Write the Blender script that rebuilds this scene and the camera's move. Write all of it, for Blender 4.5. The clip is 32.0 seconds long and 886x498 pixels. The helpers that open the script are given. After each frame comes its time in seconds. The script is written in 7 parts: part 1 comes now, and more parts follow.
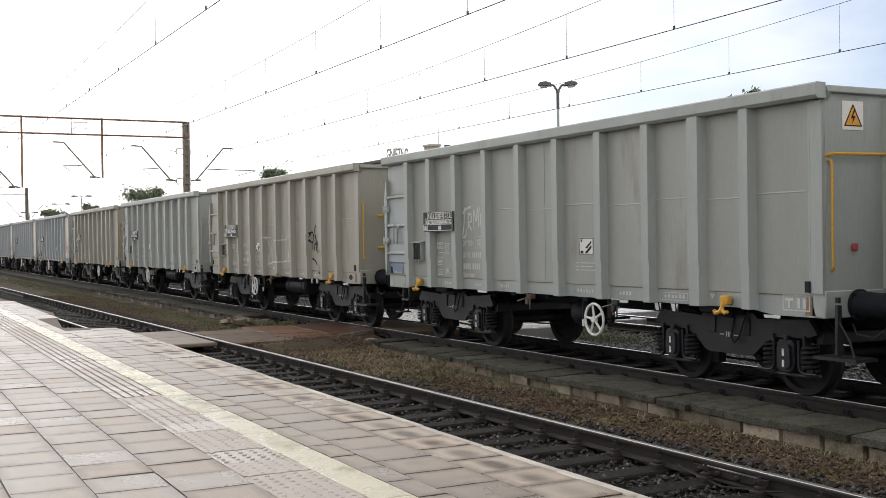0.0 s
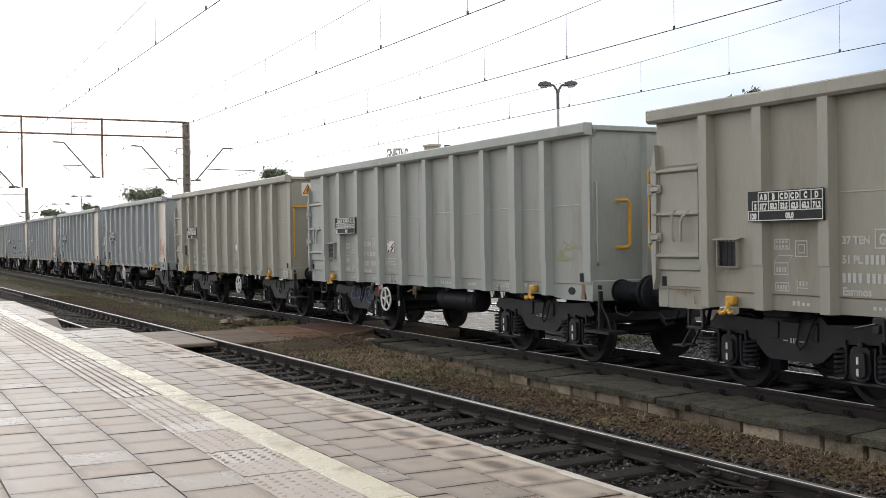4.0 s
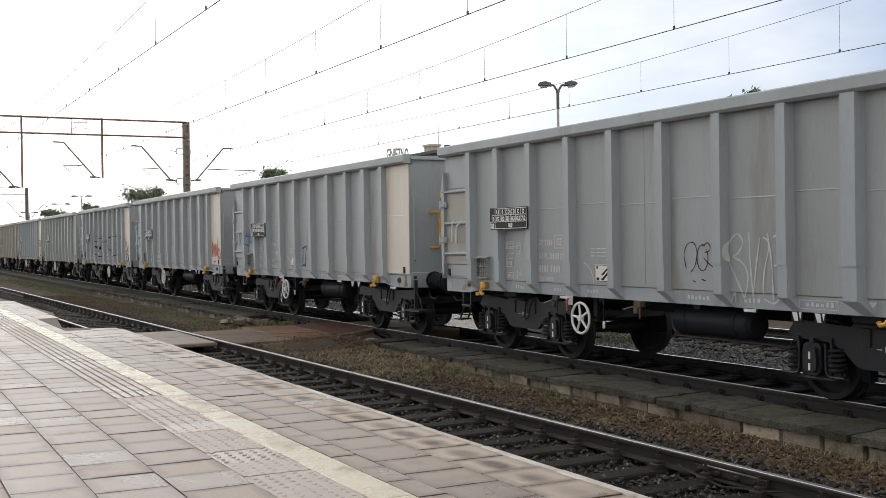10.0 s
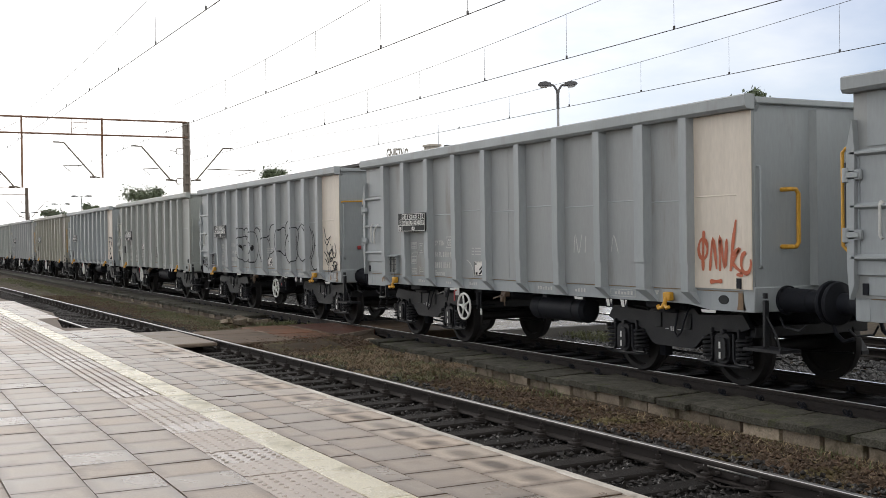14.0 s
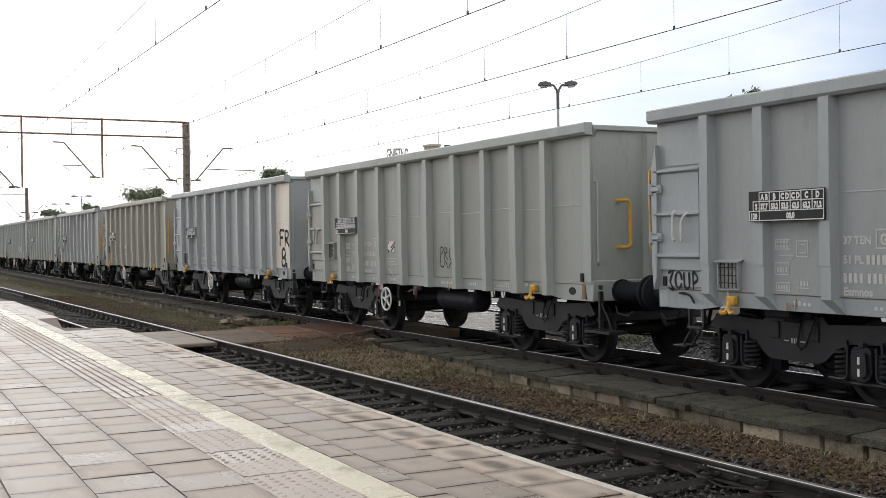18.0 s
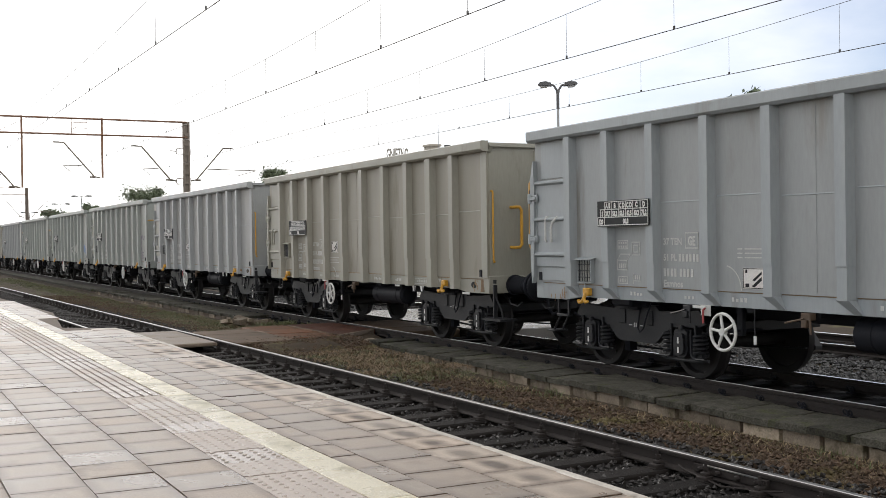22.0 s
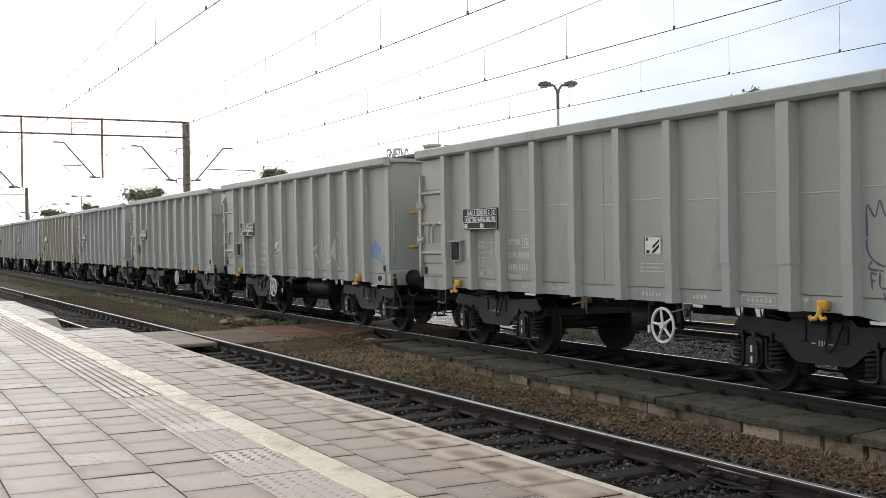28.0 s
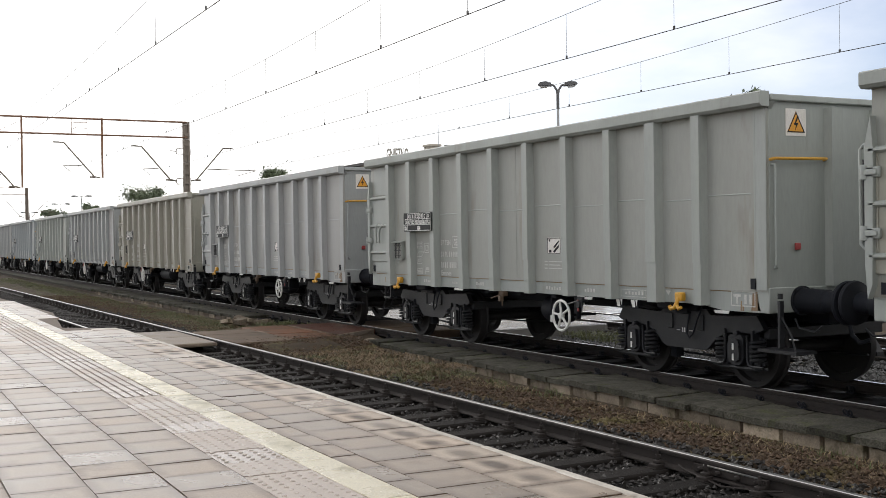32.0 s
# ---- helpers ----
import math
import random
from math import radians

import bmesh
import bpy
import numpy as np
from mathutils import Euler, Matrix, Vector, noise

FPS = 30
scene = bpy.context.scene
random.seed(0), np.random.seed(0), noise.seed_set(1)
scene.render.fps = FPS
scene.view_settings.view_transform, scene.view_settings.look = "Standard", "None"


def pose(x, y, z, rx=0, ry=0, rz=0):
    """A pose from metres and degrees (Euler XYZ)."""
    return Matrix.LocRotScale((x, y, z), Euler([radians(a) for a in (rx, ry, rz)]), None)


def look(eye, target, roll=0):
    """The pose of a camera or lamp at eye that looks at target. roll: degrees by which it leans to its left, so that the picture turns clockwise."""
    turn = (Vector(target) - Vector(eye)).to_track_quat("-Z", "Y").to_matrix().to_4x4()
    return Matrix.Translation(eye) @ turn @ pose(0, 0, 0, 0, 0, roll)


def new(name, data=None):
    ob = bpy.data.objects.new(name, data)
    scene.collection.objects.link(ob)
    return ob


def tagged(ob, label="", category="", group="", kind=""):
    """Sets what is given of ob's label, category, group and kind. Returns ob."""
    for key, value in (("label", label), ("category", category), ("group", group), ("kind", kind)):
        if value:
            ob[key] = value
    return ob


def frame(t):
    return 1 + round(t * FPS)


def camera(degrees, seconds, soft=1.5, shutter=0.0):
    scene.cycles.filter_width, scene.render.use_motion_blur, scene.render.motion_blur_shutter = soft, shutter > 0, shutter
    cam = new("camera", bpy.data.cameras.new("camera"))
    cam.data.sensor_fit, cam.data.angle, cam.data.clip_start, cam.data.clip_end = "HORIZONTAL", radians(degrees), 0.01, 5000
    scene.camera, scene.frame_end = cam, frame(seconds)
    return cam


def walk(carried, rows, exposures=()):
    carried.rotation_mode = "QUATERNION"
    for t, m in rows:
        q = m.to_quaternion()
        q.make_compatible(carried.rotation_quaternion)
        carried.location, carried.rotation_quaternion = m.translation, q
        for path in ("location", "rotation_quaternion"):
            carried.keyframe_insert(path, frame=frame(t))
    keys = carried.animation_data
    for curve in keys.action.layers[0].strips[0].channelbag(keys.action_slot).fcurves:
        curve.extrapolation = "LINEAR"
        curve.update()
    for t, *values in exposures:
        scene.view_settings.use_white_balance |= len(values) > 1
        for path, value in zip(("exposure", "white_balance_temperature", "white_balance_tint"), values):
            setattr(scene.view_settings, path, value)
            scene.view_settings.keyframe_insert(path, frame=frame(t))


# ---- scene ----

# ------------------------------------------------------------------ camera
cam = camera(43.5, 32.0, soft=0.7)
EYE = Vector((0.0, 0.0, 1.849))
YAW, TILT = radians(27.3), radians(-0.47)
AHEAD = Vector((-math.cos(YAW) * math.cos(TILT), math.sin(YAW) * math.cos(TILT), math.sin(TILT)))
STAND = look(EYE, EYE + AHEAD * 20.0, -0.8)
walk(cam, [(0.0, STAND), (32.0, STAND)], exposures=[(0.0, -0.18), (6.0, -0.18), (8.0, -0.19), (9.0, -0.33), (14.0, -0.31), (17.0, -0.21), (32.0, -0.22)])

# ------------------------------------------------------------------ world, sun
SUN_FROM = Vector((-0.9, -0.15, 0.41)).normalized()
world = bpy.data.worlds.new("overcast_sky")
scene.world = world
world.use_nodes = True


def build_world():
    nt = world.node_tree
    n, l = nt.nodes, nt.links
    n.clear()
    out = n.new("ShaderNodeOutputWorld")
    sky = n.new("ShaderNodeTexSky")
    sky.sky_type = "NISHITA"
    sky.sun_disc = False
    sky.sun_elevation = math.asin(SUN_FROM.z)
    sky.sun_rotation = math.atan2(SUN_FROM.x, SUN_FROM.y)
    sky.air_density, sky.dust_density, sky.ozone_density = 1.0, 0.5, 1.8
    clear = n.new("ShaderNodeBackground")
    clear.inputs["Strength"].default_value = 0.145
    hue = n.new("ShaderNodeMix")
    hue.data_type, hue.blend_type = "RGBA", "MULTIPLY"
    hue.inputs[0].default_value = 1.0
    hue.inputs[7].default_value = (0.96, 0.93, 1.08, 1)
    l.new(sky.outputs["Color"], hue.inputs[6])
    l.new(hue.outputs[2], clear.inputs["Color"])
    # thin cloud, brightest round the veiled sun
    co = n.new("ShaderNodeTexCoord")
    mp = n.new("ShaderNodeMapping")
    mp.inputs["Scale"].default_value = (1.2, 1.2, 3.5)
    l.new(co.outputs["Generated"], mp.inputs["Vector"])
    nz = n.new("ShaderNodeTexNoise")
    nz.inputs["Scale"].default_value = 2.2
    nz.inputs["Detail"].default_value = 7.0
    nz.inputs["Roughness"].default_value = 0.55
    l.new(mp.outputs["Vector"], nz.inputs["Vector"])
    dot = n.new("ShaderNodeVectorMath")
    dot.operation = "DOT_PRODUCT"
    dot.inputs[1].default_value = SUN_FROM
    l.new(co.outputs["Generated"], dot.inputs[0])
    glow = n.new("ShaderNodeMapRange")
    glow.interpolation_type = "SMOOTHSTEP"
    glow.inputs["From Min"].default_value = 0.45
    glow.inputs["From Max"].default_value = 1.0
    glow.inputs["To Min"].default_value = 1.35
    glow.inputs["To Max"].default_value = 1.9
    l.new(dot.outputs["Value"], glow.inputs["Value"])
    mott = n.new("ShaderNodeMapRange")
    mott.inputs["From Min"].default_value = 0.3
    mott.inputs["From Max"].default_value = 0.7
    mott.inputs["To Min"].default_value = 0.93
    mott.inputs["To Max"].default_value = 1.07
    l.new(nz.outputs["Fac"], mott.inputs["Value"])
    mul = n.new("ShaderNodeMath")
    mul.operation = "MULTIPLY"
    l.new(glow.outputs["Result"], mul.inputs[0])
    l.new(mott.outputs["Result"], mul.inputs[1])
    halo = n.new("ShaderNodeMapRange")
    halo.interpolation_type = "SMOOTHSTEP"
    halo.inputs["From Min"].default_value, halo.inputs["From Max"].default_value = 0.82, 1.0
    halo.inputs["To Min"].default_value, halo.inputs["To Max"].default_value = 0.0, 0.9
    l.new(dot.outputs["Value"], halo.inputs["Value"])
    veil = n.new("ShaderNodeMath")
    veil.operation = "ADD"
    l.new(mul.outputs["Value"], veil.inputs[0])
    l.new(halo.outputs["Result"], veil.inputs[1])
    cloud = n.new("ShaderNodeBackground")
    cloud.inputs["Color"].default_value = (1.0, 0.99, 0.975, 1)
    l.new(veil.outputs["Value"], cloud.inputs["Strength"])
    # cloud cover thins away from the sun
    cov = n.new("ShaderNodeMapRange")
    cov.inputs["From Min"].default_value = 0.5
    cov.inputs["From Max"].default_value = 0.82
    cov.inputs["To Min"].default_value = 0.18
    cov.inputs["To Max"].default_value = 0.97
    l.new(dot.outputs["Value"], cov.inputs["Value"])
    mix = n.new("ShaderNodeMixShader")
    fray = n.new("ShaderNodeMapRange")
    fray.inputs["From Min"].default_value, fray.inputs["From Max"].default_value = 0.35, 0.68
    fray.inputs["To Min"].default_value, fray.inputs["To Max"].default_value = -0.22, 0.3
    l.new(nz.outputs["Fac"], fray.inputs["Value"])
    cover = n.new("ShaderNodeMath")
    cover.operation, cover.use_clamp = "ADD", True
    back = n.new("ShaderNodeMapRange")
    back.inputs["From Min"].default_value, back.inputs["From Max"].default_value = 0.44, 0.2
    back.inputs["To Min"].default_value, back.inputs["To Max"].default_value = 0.0, 0.95
    l.new(dot.outputs["Value"], back.inputs["Value"])
    most = n.new("ShaderNodeMath")
    most.operation = "MAXIMUM"
    l.new(cov.outputs["Result"], most.inputs[0])
    l.new(back.outputs["Result"], most.inputs[1])
    l.new(most.outputs["Value"], cover.inputs[0])
    l.new(fray.outputs["Result"], cover.inputs[1])
    l.new(cover.outputs["Value"], mix.inputs["Fac"])
    l.new(clear.outputs["Background"], mix.inputs[1])
    l.new(cloud.outputs["Background"], mix.inputs[2])
    l.new(mix.outputs["Shader"], out.inputs["Surface"])


build_world()
sun_data = bpy.data.lights.new("sun", "SUN")
sun_data.energy, sun_data.angle, sun_data.color = 0.6, radians(14), (1.0, 0.94, 0.87)
sun = new("sun", sun_data)
sun.matrix_world = look(SUN_FROM * 80, (0, 0, 0))


# ------------------------------------------------------------------ materials
def mat(name, base, other=None, rough=0.6, metal=0.0, scale=6.0, amount=0.5, fine=60.0, bump=0.15, stretch=(1, 1, 1),
        rough_to=None, tint=0.0, island=False, third=None, third_at=0.62, third_scale=1.5, spec=0.5, place="Object", spot=None, gloss=0.0, rim=None, grain_by=0.13, wave=0.0):
    """A surface with coarse stains, fine grain, relief and, if wished, a tint that differs from piece to piece."""
    m = bpy.data.materials.new(name)
    m.use_nodes = True
    nt = m.node_tree
    n, l = nt.nodes, nt.links
    b = n["Principled BSDF"]
    b.inputs["Metallic"].default_value = metal
    b.inputs["Specular IOR Level"].default_value = spec
    co = n.new("ShaderNodeTexCoord")
    mp = n.new("ShaderNodeMapping")
    mp.inputs["Scale"].default_value = stretch
    l.new(co.outputs[place], mp.inputs["Vector"])
    if tint:
        # shift the pattern from piece to piece
        inf = n.new("ShaderNodeObjectInfo")
        sh = n.new("ShaderNodeVectorMath")
        sh.operation = "MULTIPLY_ADD"
        sh.inputs[1].default_value = (37.0, 23.0, 11.0)
        l.new(inf.outputs["Random"], sh.inputs[0])
        l.new(mp.outputs["Vector"], sh.inputs[2])
        vec = sh.outputs["Vector"]
    else:
        vec = mp.outputs["Vector"]

    def nois(s, d):
        x = n.new("ShaderNodeTexNoise")
        x.inputs["Scale"].default_value = s
        x.inputs["Detail"].default_value = d
        x.inputs["Roughness"].default_value = 0.6
        l.new(vec, x.inputs["Vector"])
        return x.outputs["Fac"]

    def ramp(src, lo, hi, a, z):
        r = n.new("ShaderNodeMapRange")
        r.inputs["From Min"].default_value, r.inputs["From Max"].default_value = lo, hi
        r.inputs["To Min"].default_value, r.inputs["To Max"].default_value = a, z
        l.new(src, r.inputs["Value"])
        return r.outputs["Result"]

    def mixc(fac, a, z):
        x = n.new("ShaderNodeMix")
        x.data_type = "RGBA"
        for sock, v in ((x.inputs[0], fac), (x.inputs[6], a), (x.inputs[7], z)):
            if isinstance(v, (tuple, list)):
                sock.default_value = (*v, 1)
            elif isinstance(v, (int, float)):
                sock.default_value = v
            else:
                l.new(v, sock)
        return x.outputs[2]

    coarse, grain = nois(scale, 5.0), nois(fine, 3.0)
    other = other or tuple(c * 0.72 for c in base)
    col = mixc(ramp(coarse, 0.38, 0.66, 0.0, amount), base, other)
    if third:
        col = mixc(ramp(nois(third_scale, 6.0), third_at, third_at + 0.12, 0.0, 0.85), col, third)
    g = n.new("ShaderNodeHueSaturation")
    l.new(col, g.inputs["Color"])
    l.new(ramp(grain, 0.3, 0.7, 1 - grain_by, 1 + grain_by), g.inputs["Value"])
    col = g.outputs["Color"]
    if tint or island:
        if island:
            geo = n.new("ShaderNodeNewGeometry")
            rnd = geo.outputs["Random Per Island"]
        else:
            rnd = inf.outputs["Random"]
        g2 = n.new("ShaderNodeHueSaturation")
        l.new(col, g2.inputs["Color"])
        l.new(ramp(rnd, 0, 1, 1 - (tint or 0.2), 1 + (tint or 0.2)), g2.inputs["Value"])
        col = g2.outputs["Color"]
    if rim:
        # dirt that gathers along the joints
        hx, hy, rc, most = rim
        sep = n.new("ShaderNodeSeparateXYZ")
        l.new(co.outputs["Object"], sep.inputs[0])

        def away(sock, mid, half, most=1.0):
            d = n.new("ShaderNodeMath")
            d.operation = "SUBTRACT"
            l.new(sock, d.inputs[0])
            d.inputs[1].default_value = mid
            e = n.new("ShaderNodeMath")
            e.operation = "ABSOLUTE"
            l.new(d.outputs["Value"], e.inputs[0])
            return ramp(e.outputs["Value"], half * 0.62, half, 0.0, most)

        mx = n.new("ShaderNodeMath")
        mx.operation = "MAXIMUM"
        l.new(away(sep.outputs["X"], 0.0, hx), mx.inputs[0])
        l.new(away(sep.outputs["Y"], hy, hy, 0.75), mx.inputs[1])
        dirt = n.new("ShaderNodeMath")
        dirt.operation = "MULTIPLY"
        l.new(mx.outputs["Value"], dirt.inputs[0])
        l.new(ramp(nois(7.0, 4.0), 0.28, 0.5, 0.0, most), dirt.inputs[1])
        col = mixc(dirt.outputs["Value"], col, rc)
    if spot:
        # a damp oval stain in the middle of each piece
        cx, cy, rx, ry, sc = spot
        far = n.new("ShaderNodeMapping")
        far.vector_type = "TEXTURE"
        far.inputs["Location"].default_value = (cx, cy, 0)
        far.inputs["Scale"].default_value = (rx, ry, 1000)
        l.new(co.outputs["Object"], far.inputs["Vector"])
        ln = n.new("ShaderNodeVectorMath")
        ln.operation = "LENGTH"
        l.new(far.outputs["Vector"], ln.inputs[0])
        wob = n.new("ShaderNodeMath")
        wob.operation = "MULTIPLY_ADD"
        wob.inputs[1].default_value = 1.7
        l.new(coarse, wob.inputs[0])
        l.new(ln.outputs["Value"], wob.inputs[2])
        amt = n.new("ShaderNodeMath")
        amt.operation = "MULTIPLY"
        l.new(ramp(wob.outputs["Value"], 1.25, 2.05, 1.0, 0.0), amt.inputs[0])
        l.new(ramp(inf.outputs["Random"], 0.1, 0.5, 0.0, 1.0), amt.inputs[1])
        col = mixc(amt.outputs["Value"], col, sc)
    l.new(col, b.inputs["Base Color"])
    if gloss:
        rr = n.new("ShaderNodeMath")
        rr.operation = "MULTIPLY_ADD"
        rr.use_clamp = True
        rr.inputs[1].default_value = gloss
        l.new(geo.outputs["Random Per Island"] if island else inf.outputs["Random"], rr.inputs[0])
        l.new(ramp(coarse, 0.36, 0.64, rough, rough_to), rr.inputs[2])
        l.new(rr.outputs["Value"], b.inputs["Roughness"])
    elif rough_to is not None:
        l.new(ramp(coarse, 0.36, 0.64, rough, rough_to), b.inputs["Roughness"])
    else:
        l.new(ramp(grain, 0.3, 0.7, rough - 0.06, min(1, rough + 0.06)), b.inputs["Roughness"])
    if bump:
        bp = n.new("ShaderNodeBump")
        bp.inputs["Strength"].default_value = bump
        bp.inputs["Distance"].default_value = 0.01
        l.new(grain, bp.inputs["Height"])
        if wave:
            # slightly buckled sheet metal
            wv = n.new("ShaderNodeBump")
            wv.inputs["Strength"].default_value = wave
            wv.inputs["Distance"].default_value = 0.03
            big = n.new("ShaderNodeTexNoise")
            big.inputs["Scale"].default_value = 1.3
            big.inputs["Detail"].default_value = 1.0
            l.new(co.outputs["Object"], big.inputs["Vector"])
            l.new(big.outputs["Fac"], wv.inputs["Height"])
            l.new(wv.outputs["Normal"], bp.inputs["Normal"])
        l.new(bp.outputs["Normal"], b.inputs["Normal"])
    return m


STREAK = (1.0, 1.0, 0.22)
PAINT = {
    "grey": mat("grey_wagon_paint", (0.3534, 0.3678, 0.3688), (0.2819, 0.2929, 0.2894), 0.44, scale=0.9, amount=0.8, fine=30, bump=0.015, grain_by=0.05, spec=0.6, stretch=STREAK, third=(0.2396, 0.2347, 0.2138), third_at=0.6, third_scale=2.2, wave=0.35),
    "brown": mat("brownish_grey_wagon_paint", (0.3315, 0.3219, 0.2734), (0.2576, 0.2481, 0.1996), 0.44, scale=0.9, amount=0.8, fine=30, bump=0.015, grain_by=0.05, spec=0.6, stretch=STREAK, third=(0.2021, 0.1839, 0.1379), third_at=0.6, third_scale=2.2, wave=0.35),
    "blue": mat("bluish_grey_wagon_paint", (0.3352, 0.3630, 0.3726), (0.2710, 0.2916, 0.2964), 0.44, scale=0.9, amount=0.8, fine=30, bump=0.015, grain_by=0.05, spec=0.6, stretch=STREAK, third=(0.2275, 0.2286, 0.2153), third_at=0.6, third_scale=2.2, wave=0.35),
    "green": mat("greenish_grey_wagon_paint", (0.3412, 0.3630, 0.3423), (0.2722, 0.2916, 0.2667), 0.44, scale=0.9, amount=0.8, fine=30, bump=0.015, grain_by=0.05, spec=0.6, stretch=STREAK, third=(0.2263, 0.2286, 0.1963), third_at=0.6, third_scale=2.2, wave=0.35),
    "cream": mat("cream_primer_paint", (0.7163, 0.6388, 0.5384), (0.5722, 0.5009, 0.4041), 0.44, scale=0.9, amount=0.8, fine=30, bump=0.015, grain_by=0.05, spec=0.6, stretch=STREAK, third=(0.4610, 0.3594, 0.2516), third_at=0.6, third_scale=2.2, wave=0.35),
}
# dust clings to the flat sheets more than to ribs and rails
SHEET = {
    "grey": mat("dusty_grey_sheet", (0.3534, 0.3534, 0.3399), (0.2807, 0.2748, 0.2541), 0.46, scale=0.7, amount=0.9, fine=30, bump=0.015, grain_by=0.05, spec=0.55, stretch=STREAK, third=(0.2359, 0.2166, 0.1799), third_at=0.57, third_scale=1.7, wave=0.35, tint=0.05),
    "brown": mat("dusty_brown_sheet", (0.3267, 0.3086, 0.2540), (0.2540, 0.2335, 0.1839), 0.46, scale=0.7, amount=0.9, fine=30, bump=0.015, grain_by=0.05, spec=0.55, stretch=STREAK, third=(0.1960, 0.1730, 0.1235), third_at=0.57, third_scale=1.7, wave=0.35, tint=0.05),
    "blue": mat("dusty_blue_grey_sheet", (0.3352, 0.3509, 0.3485), (0.2687, 0.2783, 0.2698), 0.46, scale=0.7, amount=0.9, fine=30, bump=0.015, grain_by=0.05, spec=0.55, stretch=STREAK, third=(0.2275, 0.2178, 0.1911), third_at=0.57, third_scale=1.7, wave=0.35, tint=0.05),
    "green": mat("dusty_green_grey_sheet", (0.3363, 0.3436, 0.3146), (0.2698, 0.2759, 0.2441), 0.46, scale=0.7, amount=0.9, fine=30, bump=0.015, grain_by=0.05, spec=0.55, stretch=STREAK, third=(0.2359, 0.2143, 0.1725), third_at=0.57, third_scale=1.7, wave=0.35, tint=0.05),
}
